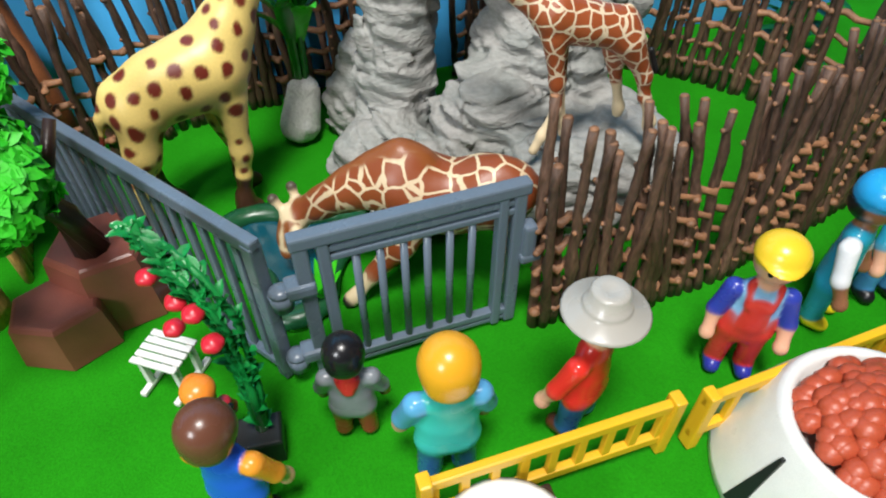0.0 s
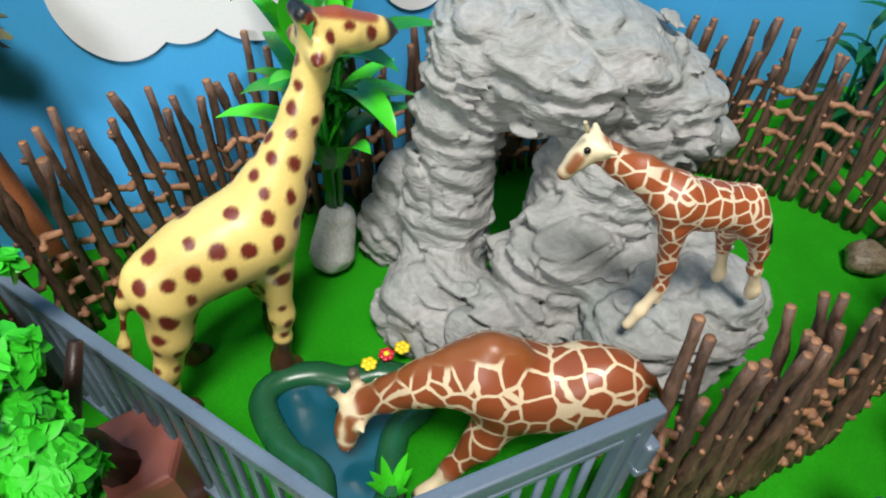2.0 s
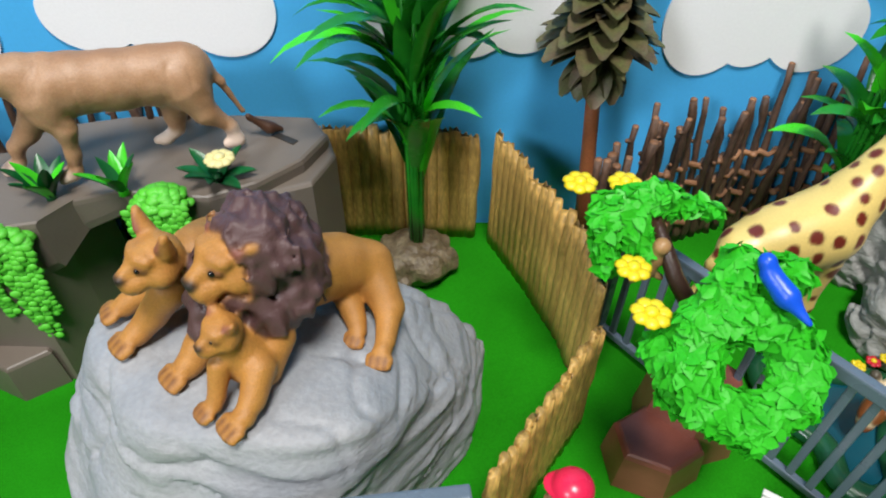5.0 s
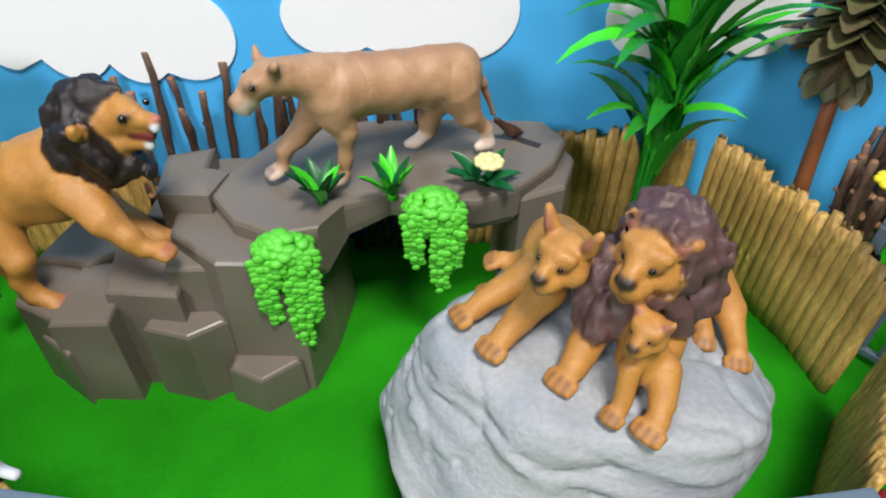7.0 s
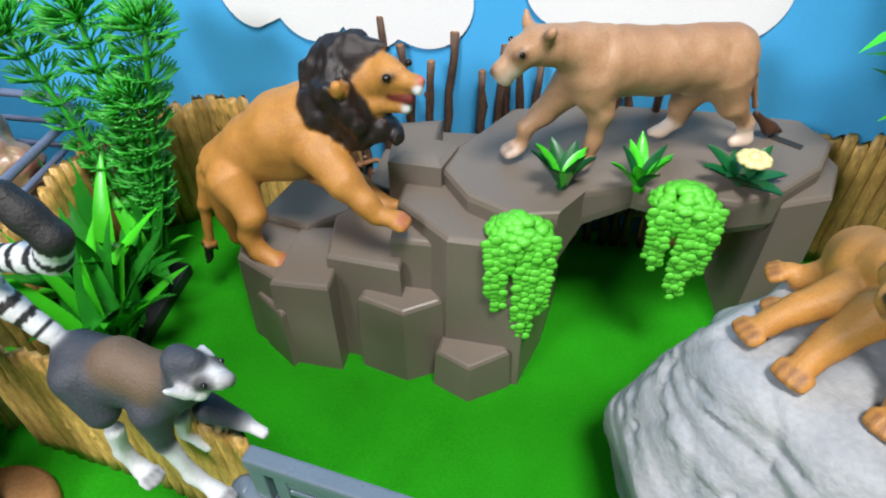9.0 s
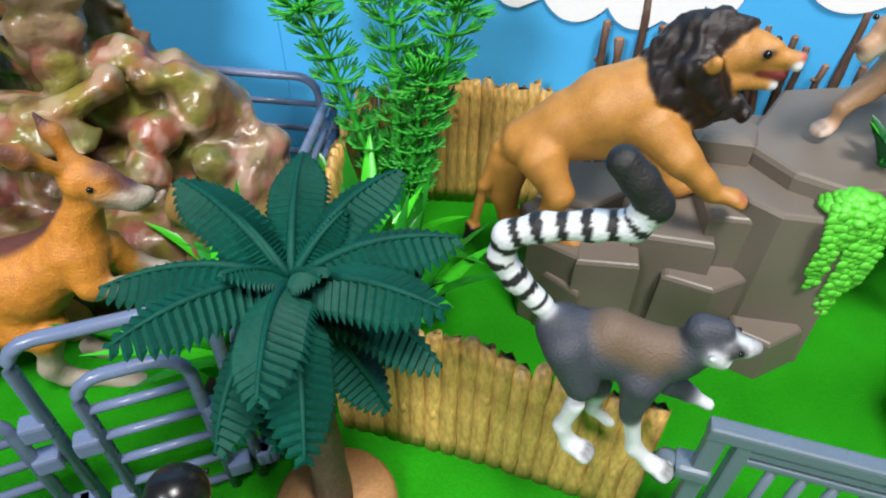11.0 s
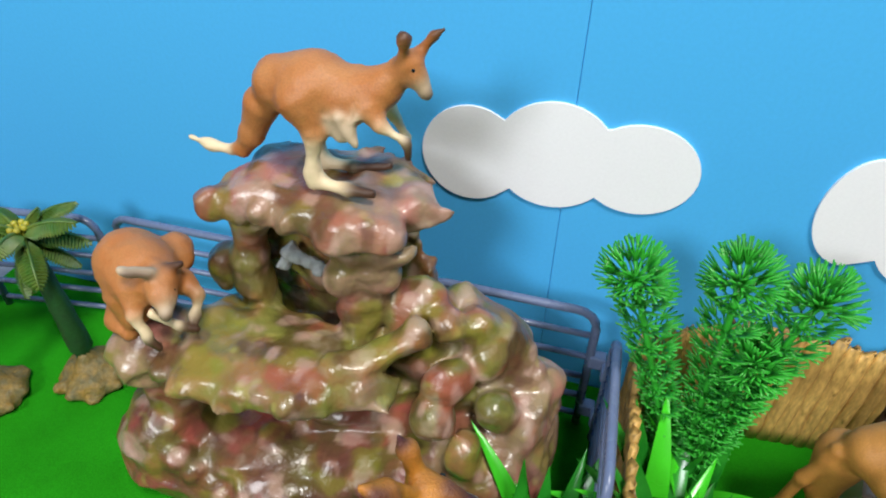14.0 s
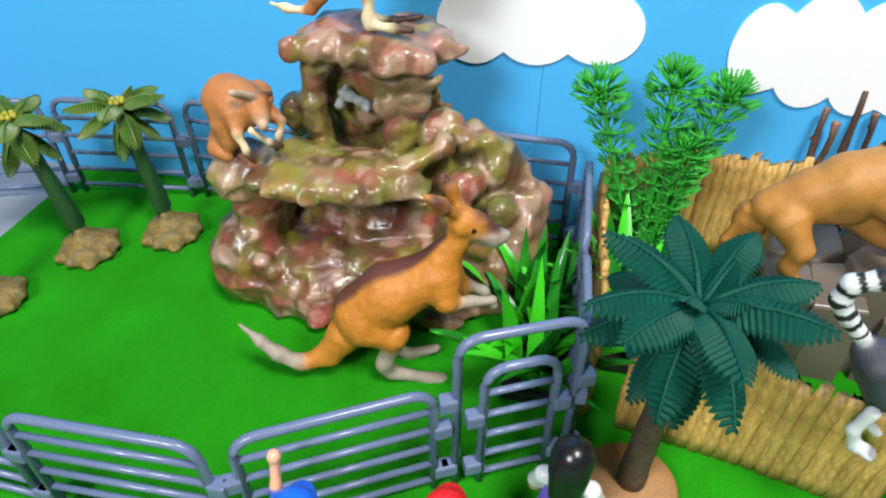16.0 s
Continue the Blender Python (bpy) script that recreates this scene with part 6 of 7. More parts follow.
disc = MB().lathe([(0.05, -0.1), (2.1, -0.1), (2.1, 0.35), (1.9, 0.65), (0.7, 0.8), (0.05, 0.8)], 0, 28)
frond_palm("frond_palm", (-29.7, -6.2, 0), 11.1, 25, 4.05, 1.5, [TEALL, SCALY, SAND], "blue-green toy palm on a round sandy base", disc, 61, lean=(0.2, -0.3))
PGREEN = mat("painted_palm_green", (0.05, 0.15, 0.02), 0.45, 0.3, 1.5, 0.4, 8, second=(0.16, 0.2, 0.03), amount=0.35)
PTRUNK = mat("painted_palm_trunk", (0.015, 0.07, 0.015), 0.45, 0.25, 2, 0.5, 8)
PBASE = mat("ochre_rubble", (0.28, 0.17, 0.03), 0.6, 0.3, 2, 0.8, 5, second=(0.12, 0.12, 0.06), amount=0.4, depth=0.12)
YOLIVE = mat("yellow_olive_flower", (0.45, 0.4, 0.03), 0.5, 0.2, 2, 0.3)
for q, (x, y, lx, ly) in enumerate(((-58.2, 6.0, -1.6, 1.0), (-62.4, 3.4, -2.2, 0.8), (-65.0, -1.8, -2.0, 0.6))):
    mound = sculpt([cone((0, 0, 0.3), 1.0, sq=(2.1, 2.1, 0.9)), cone((0.1, 0, 0.6), 0.9, (0, 0, 1.6), 0.5)], 0.3, 0.14, lambda g, m: 0.16 * vnoise(g / 0.5, 7), -0.05)
    frond_palm("painted_palm", (x, y, 0), 8.0, 14, 3.0, 1.2, [PGREEN, PTRUNK, PBASE, YOLIVE], "small painted toy palm on an ochre rubble base", mound, 70 + q, "painted palms", (lx, ly), 0.75)

# feathery water plants and broad blades
NEEDLE = mat("feathery_green", (0.045, 0.47, 0.04), 0.35, 0.2, 1, 0.05, rand=0.1)
water_plant = tagged(empty("feathery_plant", (-29.3, 6.4, 0)), "feathery green plastic water plant with tufted tops", "plant")
r = rng(81)
for lx, ly, hh, seed in ((-3.6, 1.1, 11.6, 1), (-0.3, 1.0, 12.3, 2), (2.2, 1.0, 11.9, 3), (0.9, 0.6, 9.0, 4)):
    mb = MB()
    n = 12
    pts_ = [Vector((lx * (i / n) ** 1.2, ly * i / n, hh * i / n)) for i in range(n + 1)]
    mb.tube(pts_, [0.13] * (n + 1), 0, 5)
    for i in range(4, n + 1):
        u = i / n
        ln_ = (0.75 + 0.5 * u + 0.1 * math.sin(u * 9)) * (1.0 if i < n else 1.1)
        turns = 11 if i < n else 38
        for q in range(turns):
            a = 2 * math.pi * q / turns + i * 0.4
            el = r.uniform(0.25, 0.5) if i < n else r.uniform(-0.2, 1.25)
            d = Vector((math.cos(a) * math.cos(el), math.sin(a) * math.cos(el), math.sin(el)))
            s_ = Vector((-math.sin(a), math.cos(a), 0))
            m1 = pts_[i] + d * ln_ * 0.5
            mb.tube([pts_[i], m1], [0.055, 0.05], 0, 3)
            for k_ in (-1.5, -0.5, 0.5, 1.5):
                mb.tube([m1, pts_[i] + d * ln_ * r.uniform(0.92, 1.05) + s_ * 0.26 * k_ + Vector((0, 0, 0.2))], [0.055, 0.04], 0, 3)
    part("sprig", mb, NEEDLE, water_plant)


def blade_plant(at, w_, seed, label, long=5.2, count=46):
    r_ = rng(seed)
    t = tagged(empty("blade_plant", at), label, "plant", "broad bladed plants")
    part("tray", MB().box((0, 0, 0.25), (w_, long, 0.7), 0.1), DARKP, t)
    for i in range(count):
        x, y = r_.uniform(-w_ / 2 + 0.3, w_ / 2 - 0.3), r_.uniform(-long / 2 + 0.2, long / 2 - 0.2)
        a = r_.uniform(0, 6.28)
        el = r_.uniform(0.05, 0.65)
        part("blade", MB().leaf((x, y, 0.5), (math.cos(a) * math.sin(el), math.sin(a) * math.sin(el), math.cos(el)), r_.uniform(3.6, 7.8), r_.uniform(0.7, 1.1), 0.8, 0.2, 0, 8, lambda u: math.sin(math.pi * min(1, 0.1 + 0.9 * u ** 0.8)) ** 0.9 if u < 1 else 0.0), r_.choice([LEAFM, LEAFM, LEAFB]), t)
    return t


blade_plant((-34.5, 0.6, 0), 2.6, 91, "broad green plastic blades beside the metal fence", 6.2, 54)
blade_plant((-29.7, 3.5, 0), 2.9, 92, "broad green plastic blades inside the bamboo fence", 6.4, 60)


# ---- round tube metal fences ----
def tube_panel(a, b, height, rails, label, name="tube_fence", low=0.6, group="blue-grey tube fences"):
    ax, ay = a
    n = math.hypot(b[0] - ax, b[1] - ay)
    f = tagged(empty(name, (ax, ay, 0), math.degrees(math.atan2(b[1] - ay, b[0] - ax))), label, "fence", group)
    q = 0.9
    arch_ = [(0.25, 0, 0)] + [(0.25, 0, height - q)] + [(0.25 + q * (1 - math.cos(w)), 0, height - q + q * math.sin(w)) for w in (0.4, 0.8, 1.2)] + [(0.25 + q, 0, height)]
    full = arch_ + [(n - p[0], 0, p[2]) for p in reversed(arch_)]
    part("frame", MB().tube(full, 0.2, 0, 10), STEEL, f)
    rail = MB().tube([(0.3, 0, 0), (n - 0.3, 0, 0)], 0.15, 0, 8).mesh("rail", STEEL)
    for i in range(rails):
        part("rail", rail, None, f, at=(0, 0, low + (height - low) * i / rails))
    for x in (-0.1, n + 0.1):
        for z in (1.2, height * 0.62):
            part("clip", MB().box((x, 0, z), (0.75, 0.6, 0.7), 0.12), STEEL, f)
    return f


tube_panel((-53.2, -11.9), (-45.2, -11.7), 6.5, 5, "blue-grey plastic tube fence panel")
tube_panel((-61.5, -11.6), (-53.5, -11.9), 6.5, 5, "blue-grey plastic tube fence panel")
tube_panel((-44.6, -11.4), (-37.7, -7.6), 6.5, 5, "blue-grey plastic tube fence panel")
tube_panel((-37.3, -7.4), (-32.4, -5.1), 9.0, 0, "tall blue-grey plastic tube gate frame", "gateway")
tube_panel((-36.3, -7.1), (-33.2, -5.6), 7.3, 5, "blue-grey plastic tube gate", "tube_gate")
tube_panel((-32.8, 9.3), (-32.7, 1.6), 7.2, 7, "blue-grey plastic tube fence panel")
tube_panel((-32.7, 1.2), (-32.4, -4.9), 7.2, 7, "blue-grey plastic tube fence panel")
tube_panel((-41.5, 10.1), (-33.4, 9.9), 7.4, 5, "blue-grey plastic tube fence panel")
tube_panel((-50.0, 10.4), (-41.8, 10.1), 7.4, 5, "blue-grey plastic tube fence panel")
tube_panel((-58.3, 10.5), (-50.3, 10.4), 7.2, 5, "blue-grey plastic tube fence panel")
tube_panel((-67.0, 9.3), (-58.8, 10.3), 7.0, 5, "blue-grey plastic tube fence panel")
tube_panel((-75.5, 6.5), (-67.3, 9.1), 7.0, 5, "blue-grey plastic tube fence panel")

# ---- toy tree ----
tree = tagged(empty("toy_tree"), "bright green toy tree on a red-brown stone stand", "tree")
stand = MB()
stand.prism(hexa(14.1, -1.3, 2.3, 2.1, 6, 0.25), 0, 3.3, 0.86, 0.25)
stand.prism(hexa(12.3, -2.9, 2.0, 1.7, 6, 0.55), 0, 2.1, 0.9, 0.22)
part("stand", stand, BROWNP, tree, "red-brown plastic stone stand")
part("trunk", MB().tube([(14.0, -1.7, 3.1), (13.8, -1.9, 5.2), (13.0, -2.6, 7.2), (12.4, -3.2, 9.0)], [0.7, 0.48, 0.42, 0.3], 0, 10).tube([(13.4, -2.1, 6.4), (12.0, -0.6, 8.4), (11.2, 0.8, 10.2)], [0.36, 0.3, 0.24], 0, 8).tube([(13.5, -2.0, 6.0), (14.4, -0.6, 8.2)], [0.3, 0.2], 0, 8), TRUNKD, tree)


def leafy(prims_, count, size, seed, name, label=""):
    """A leaf cushion: a lumpy core with many overlapping small leaves."""
    core = sculpt(prims_, 0.2, 0.17, lambda g, m: 0.14 * vnoise(g / 0.45, seed))
    r_ = rng(seed)
    v = [Vector(p) for p in core.v]
    quads_ = core.f[:]
    core.prims = None
    for _ in range(count):
        q = quads_[r_.randrange(len(quads_))]
        p0 = (v[q[0]] + v[q[2]]) / 2
        nrm = (v[q[2]] - v[q[0]]).cross(v[q[3]] - v[q[1]]).normalized()
        t = Vector((r_.uniform(-1, 1), r_.uniform(-1, 1), r_.uniform(-1.2, 0.3)))
        t = (t - nrm * t.dot(nrm)).normalized()
        core.leaf(p0 - nrm * 0.03, (t + nrm * 0.05).normalized(), size * r_.uniform(0.7, 1.2), size * 0.66, 0.18, 0.1, 0, 5, lambda u: 0.5 + 0.5 * math.sin(math.pi * min(1, u * 1.1)) if u < 0.75 else 0.62 * (1 - u) / 0.25 + 0.04, up=nrm)
    return part(name, core, CREST, tree, label)


ring = []
for i in range(8):
    a = 2 * math.pi * i / 8
    ring.append((12.6 + 1.7 * math.cos(a), -4.8 + 1.15 * math.sin(a), 9.05 + 1.05 * math.sin(a)))
leafy([cone(ring[i], 0.58, ring[(i + 1) % 8], 0.58) for i in range(8)] + [cone((10.9, -3.8, 9.0), 0.6, (12.2, -3.2, 10.0), 0.6), cone((12.6, -3.2, 10.0), 0.6, (13.8, -3.7, 9.7), 0.6), cone((12.6, -6.0, 7.8), 0.5, (13.8, -5.5, 7.9), 0.45), cone((14.4, -4.6, 8.2), 0.55)], 2100, 0.56, 5, "crown", "bright green leafy crown with holes")
leafy([cone((12.6, -2.6, 11.0), 0.5, (14.2, -3.0, 11.0), 0.45), cone((11.8, -3.4, 10.4), 0.45, (12.7, -2.6, 11.0), 0.45)], 380, 0.56, 6, "crown_tip")
leafy([cone((9.8, 1.3, 10.2), 0.5, (11.6, 1.3, 10.5), 0.48), cone((11.6, 1.2, 10.5), 0.45, (13.4, 0.9, 10.2), 0.25), cone((9.6, 0.8, 9.9), 0.5, (9.7, 0.0, 8.7), 0.4), cone((10.6, 0.8, 10.1), 0.5, (10.9, 0.1, 9.3), 0.35)], 1000, 0.56, 7, "upper_bough")
leafy([cone((10.8, -4.6, 9.0), 0.55, (10.3, -3.8, 8.7), 0.5), cone((10.6, -4.7, 8.2), 0.5, (11.1, -5.1, 7.8), 0.45)], 520, 0.56, 8, "left_bough")
leafy([cone((13.0, -5.7, 7.75), 0.5, (11.8, -5.6, 7.8), 0.5)], 520, 0.56, 9, "low_bough")
for p in ((8.9, 2.2, 10.5), (10.6, 2.4, 10.3), (10.3, -0.8, 9.2), (10.0, -3.4, 9.9)):
    bloom("flower", tree, p, 0.62, YELLOW, YELLOW, 7, "yellow flower")
BLUE = mat("blue_plastic", (0.01, 0.1, 0.75), 0.35, 0.1)
bird = sculpt([cone((0, 0, 0.6), 0.55, (0.9, 0, 1.0), 0.5), cone((1.3, 0, 1.5), 0.42), cone((-0.2, 0, 0.5), 0.4, (-1.3, 0, 0.1), 0.2)], 0.15, 0.1)
bird_ob = tagged(part("toy_bird", bird, BLUE, at=(13.4, -3.9, 10.7), rz=120), "small blue toy bird sitting in the tree crown", "bird")
bird_ob.scale = (0.68,) * 3

TANP = mat("tan_toy_plastic", (0.42, 0.24, 0.1), 0.4, 0.12, 2, 0.15)
monkey = sculpt([cone((0, 0, 0.5), 0.4, (0.2, 0, 1.1), 0.34), cone((0.3, -0.1, 1.6), 0.34), cone((0, 0, 0.5), 0.22, (-0.5, -0.3, 0.2), 0.16), cone((0.2, 0.1, 1.1), 0.18, (0.7, -0.2, 0.8), 0.14), cone((0, 0.1, 0.4), 0.2, (0.6, -0.1, 0.1), 0.16)], 0.08, 0.1)
tagged(part("toy_monkey", monkey, TANP, at=(11.1, 0.0, 7.9)), "small tan toy monkey clinging to the tree trunk", "monkey")

# ---- climbing rose, bench, baskets ----
rose = tagged(empty("climbing_rose"), "green climbing toy rose with red flowers in a dark planter", "plant")
part("planter", MB().prism([(18.0, -10.5), (19.4, -10.6), (19.5, -9.5), (18.1, -9.4)], 0, 1.3, 1.08, 0.12), DARKP, rose)
r = rng(17)
VINE = mat("emerald_vine_plastic", (0.01, 0.3, 0.06), 0.35, 0.25, 2, 0.2)
for k_, (dx, dz, dy) in enumerate(((0, 0, 0), (0.35, 0.1, 0.2), (-0.3, -0.2, 0.3))):
    pts_ = [Vector(p) + Vector((dx * q, dy * q, dz * q)) for q, p in zip((0.2, 0.6, 1, 1, 0.8, 0.3), ((18.9, -10.0, 1.2), (19.0, -10.0, 3.6), (18.9, -9.6, 6.0), (18.3, -9.0, 7.4), (17.6, -8.0, 8.0), (16.8, -6.8, 8.0)))]
    part("stem", MB().tube(pts_, [0.16, 0.15, 0.13, 0.12, 0.1, 0.05], 0, 6), VINE, rose)
    for i in range(70):
        u = i / 69
        i0 = min(4, int(u * 5))
        b_ = pts_[i0].lerp(pts_[i0 + 1], u * 5 - i0)
        d = (Vector((r.uniform(-1, 1), r.uniform(-0.8, 0.8), r.uniform(-0.4, 1.0))) + (pts_[i0 + 1] - pts_[i0]).normalized() * 0.7).normalized()
        part("leaf", MB().leaf(b_, d, r.uniform(0.35, 0.62), 0.34, 0.1, 0.3, 0, 3), VINE, rose)
for p in ((17.0, -7.5, 6.7), (17.8, -8.8, 6.8), (18.2, -9.3, 6.7), (18.5, -9.9, 6.0), (17.3, -8.3, 5.2)):
    mb = sculpt([cone((0.17 * math.cos(i * 1.257), 0.17 * math.sin(i * 1.257), 0), 0.19) for i in range(5)] + [cone((0, 0, 0.12), 0.17)], 0.05, 0.07)
    part("rose_head", mb, REDP, rose, "red rose head", p)

bench = tagged(empty("bench", (16.0, -6.1, 0), -35), "pale grey slatted toy bench on the felt", "bench")
slat = MB().box((0, 0, 0), (2.2, 0.3, 0.16), 0.05).mesh("slat", WHITEP)
for i in range(5):
    part("slat", slat, None, bench, at=(0, -0.76 + 0.38 * i, 2.05))
for x in (-0.85, 0.85):
    part("leg", MB().box((x, -0.6, 1.0), (0.26, 0.3, 2.0), 0.06).box((x, 0.6, 1.0), (0.26, 0.3, 2.0), 0.06).box((x, 0, 0.14), (0.3, 2.6, 0.24), 0.06), WHITEP, bench)

bench.scale = (0.82,) * 3

# ---- toy figures ----
SKIN = (0.75, 0.4, 0.26)
DARKSKIN = (0.28, 0.12, 0.06)
FIGB = tintable(mat("figure_plastic", (0.5, 0.5, 0.5), 0.28, 0.03, 1, 0.02))


def figure(at, rz, h_, hair, shirt, sleeve, trousers, shoes, label, skin=SKIN, hat=None, bib=None, long_hair=False, arms=(-0.5, -0.5), brim=False, waist=False, wave=False):
    """A plastic toy figure with straight limbs and a round head; local x is ahead."""
    P_ = [cone((0, 0, 2.9), 0.75, (0, 0, 4.3), 0.72, 1, (0.75, 1.15, 1)), cone((0, 0, 2.45), 0.84, (0, 0, 3.2), 0.74, 7 if bib and waist else 1, (0.75, 1.25, 1))]
    for s_ in (-1, 1):
        P_ += [cone((0, 0.48 * s_, 2.4), 0.5, (0.05, 0.55 * s_, 0.6), 0.42, 3), cone((0.1, 0.58 * s_, 0.32), 0.4, (0.5, 0.6 * s_, 0.26), 0.34, 4)]
        f = arms[0 if s_ < 0 else 1]
        el = (0.75 * math.sin(-f), 1.28 * s_, 3.2)
        P_ += [cone((0, 0.95 * s_, 4.35), 0.4, el, 0.33, 2), cone(el, 0.3, (el[0] + 0.35, 1.32 * s_, 2.4), 0.26, 5), cone((el[0] + 0.4, 1.32 * s_, 2.2), 0.3, mat=5)]
    if wave:
        P_ += [cone((0, 1.05, 4.5), 0.32, (0.9, 1.2, 5.9), 0.27, 2), cone((0.9, 1.2, 5.9), 0.25, (1.3, 1.2, 7.2), 0.24, 5), cone((1.35, 1.2, 7.5), 0.32, mat=5)]
    P_ += [cone((0, 0, 4.9), 0.4, (0, 0, 5.3), 0.4, 5), cone((0.05, 0, 5.95), 0.78, mat=5, sq=(1, 1, 1.05))]
    if bib and waist:
        P_ += [cone((0.5, 0.36 * k_, 4.0), 0.13, (0.2, 0.5 * k_, 4.95), 0.13, 7) for k_ in (-1, 1)]
    if bib:
        P_ += [cone((0.42, 0, 3.0), 0.5, (0.42, 0, 4.1), 0.42, 7, (0.6, 1, 1))]
    if bib and not waist:
        P_ += [cone((-0.42, 0, 4.75), 0.34, (-0.6, 0, 4.0), 0.16, 7, (0.7, 1.5, 1)), cone((0.3, 0, 4.8), 0.4, mat=7, sq=(1, 1.3, 0.6))]
    hm = 6
    if hat is None:
        P_ += [cone((-0.1, 0, 6.2), 0.86, mat=hm, sq=(1, 1.0, 1.02)), cone((-0.38, 0, 5.75), 0.66, mat=hm, sq=(0.85, 1.15, 1))]
        if long_hair:
            P_ += [cone((-0.7, 0, 5.8), 0.6, (-0.8, 0, 4.5), 0.5, hm, (0.7, 1.3, 1))]
    else:
        P_ += [cone((-0.25, 0, 5.85), 0.74, mat=hm), cone((0, 0, 6.2), 0.66, mat=hm)]
        if not brim:
            P_ += [cone((0, 0, 6.4), 0.86, mat=8, sq=(1.08, 1.08, 0.85)), cone((0.62, 0, 6.3), 0.66, mat=8, sq=(1.25, 1.1, 0.2))]
    mb = sculpt(P_, 0.07, 0.085)
    cols = [shirt, sleeve, trousers, shoes, skin, hair, bib or shirt, hat or hair]
    tint = painted(mb, cols, 0.012)
    mb.m = [0] * len(mb.f)
    n = len(mb.v)
    for s_ in (-1, 1):
        mb.ball((0.8, 0.3 * s_, 6.0), 0.11, 1, 8)
    if brim:
        seen = len(mb.v)
        mb.lathe([(0.7, 6.3), (1.28, 6.18), (1.32, 6.24), (1.25, 6.31), (0.78, 6.44), (0.72, 6.55), (0.7, 6.66), (0.62, 6.68), (0.58, 7.1), (0.5, 7.18), (0.25, 7.14), (0.05, 7.1)], 0, 28)
        tint = np.concatenate([tint, np.zeros((seen - n, 4)), np.tile((*hat, 1.0), (len(mb.v) - seen, 1))])
        n = len(mb.v)
    me = mb.mesh("toy_figure", [FIGB, BLACKP])
    layer = me.attributes.new("tint", "FLOAT_COLOR", "POINT")
    layer.data.foreach_set("color", np.concatenate([tint, np.zeros((len(me.vertices) - n, 4))]).astype(np.float32).ravel())
    ob = tagged(part("toy_figure", me, None, at=at, rz=rz), label, "toy figure", "toy visitors")
    ob.scale = (h_ / 7.4,) * 3
    return ob


K = (0.01, 0.01, 0.012)
figure((21.9, -10.3, 0), 75, 5.7, K, (0.2, 0.22, 0.24), (0.2, 0.22, 0.24), (0.3, 0.03, 0.03), K, "black-haired toy child in grey with a red scarf", DARKSKIN, bib=(0.6, 0.02, 0.03))
figure((24.4, -12.6, 0), 85, 7.5, (0.75, 0.35, 0.02), (0.05, 0.5, 0.45), (0.1, 0.35, 0.6), (0.03, 0.12, 0.35), (0.15, 0.15, 0.2), "orange-blond toy figure in a turquoise waistcoat")
figure((29.2, -12.3, 0), 120, 7.3, (0.1, 0.04, 0.02), (0.65, 0.03, 0.02), (0.65, 0.03, 0.02), (0.03, 0.1, 0.3), (0.15, 0.04, 0.02), "toy figure in red with a grey brimmed hat", hat=(0.4, 0.38, 0.34), brim=True)
figure((35.7, -11.8, 0), -125, 6.9, (0.2, 0.05, 0.02), (0.25, 0.5, 0.75), (0.03, 0.05, 0.35), (0.5, 0.03, 0.03), (0.03, 0.04, 0.35), "toy worker with yellow cap and red dungarees", hat=(0.85, 0.55, 0.03), bib=(0.6, 0.04, 0.03), arms=(-0.2, -0.2), waist=True)
figure((40.4, -10.8, 0), -60, 7.4, K, (0.02, 0.28, 0.42), (0.75, 0.78, 0.8), (0.02, 0.25, 0.3), (0.8, 0.6, 0.02), "toy keeper with a blue cap and teal waistcoat", DARKSKIN, hat=(0.02, 0.33, 0.68), arms=(-0.4, -0.4))
figure((43.6, -10.6, 0), -100, 7.4, (0.7, 0.4, 0.03), (0.02, 0.25, 0.35), (0.02, 0.3, 0.45), (0.05, 0.2, 0.4), K, "toy figure with a yellow cap and blue-green jacket", hat=(0.9, 0.5, 0.03))
figure((18.1, -12.2, 0), 60, 6.8, (0.13, 0.05, 0.03), (0.02, 0.12, 0.75), (0.8, 0.3, 0.03), (0.75, 0.35, 0.03), K, "brown-haired toy woman in blue and orange")
figure((17.5, -9.6, 0), 110, 4.3, (0.3, 0.06, 0.02), (0.5, 0.03, 0.06), (0.5, 0.03, 0.06), (0.3, 0.03, 0.03), K, "small toy child in red beside the bench", hat=(0.85, 0.25, 0.03))
figure((7.9, -6.2, 0), 160, 5.6, (0.25, 0.06, 0.04), (0.6, 0.05, 0.1), (0.6, 0.05, 0.1), (0.2, 0.08, 0.06), K, "toy child with a crimson hat beside the bamboo fence", hat=(0.75, 0.02, 0.08))
figure((-41.6, -12.6, 0), 90, 6.4, (0.05, 0.1, 0.4), (0.03, 0.1, 0.5), (0.03, 0.1, 0.5), (0.1, 0.1, 0.3), K, "toy visitor with a blue cap at the tube fence", hat=(0.01, 0.12, 0.7), wave=True)
figure((-36.6, -11.7, 0), 90, 6.5, (0.5, 0.02, 0.02), (0.5, 0.05, 0.05), (0.5, 0.05, 0.05), (0.1, 0.1, 0.3), K, "toy visitor with a red cap at the tube gate", hat=(0.7, 0.01, 0.01))
figure((-32.6, -8.9, 0), 80, 7.0, K, (0.2, 0.08, 0.6), (0.75, 0.75, 0.78), (0.15, 0.08, 0.4), K, "black-haired toy visitor in purple and white", long_hair=True)

# ---- yellow fence and paper cone ----
YF = mat("orange_yellow_plastic", (0.85, 0.48, 0.02), 0.35, 0.08, 1, 0.04)


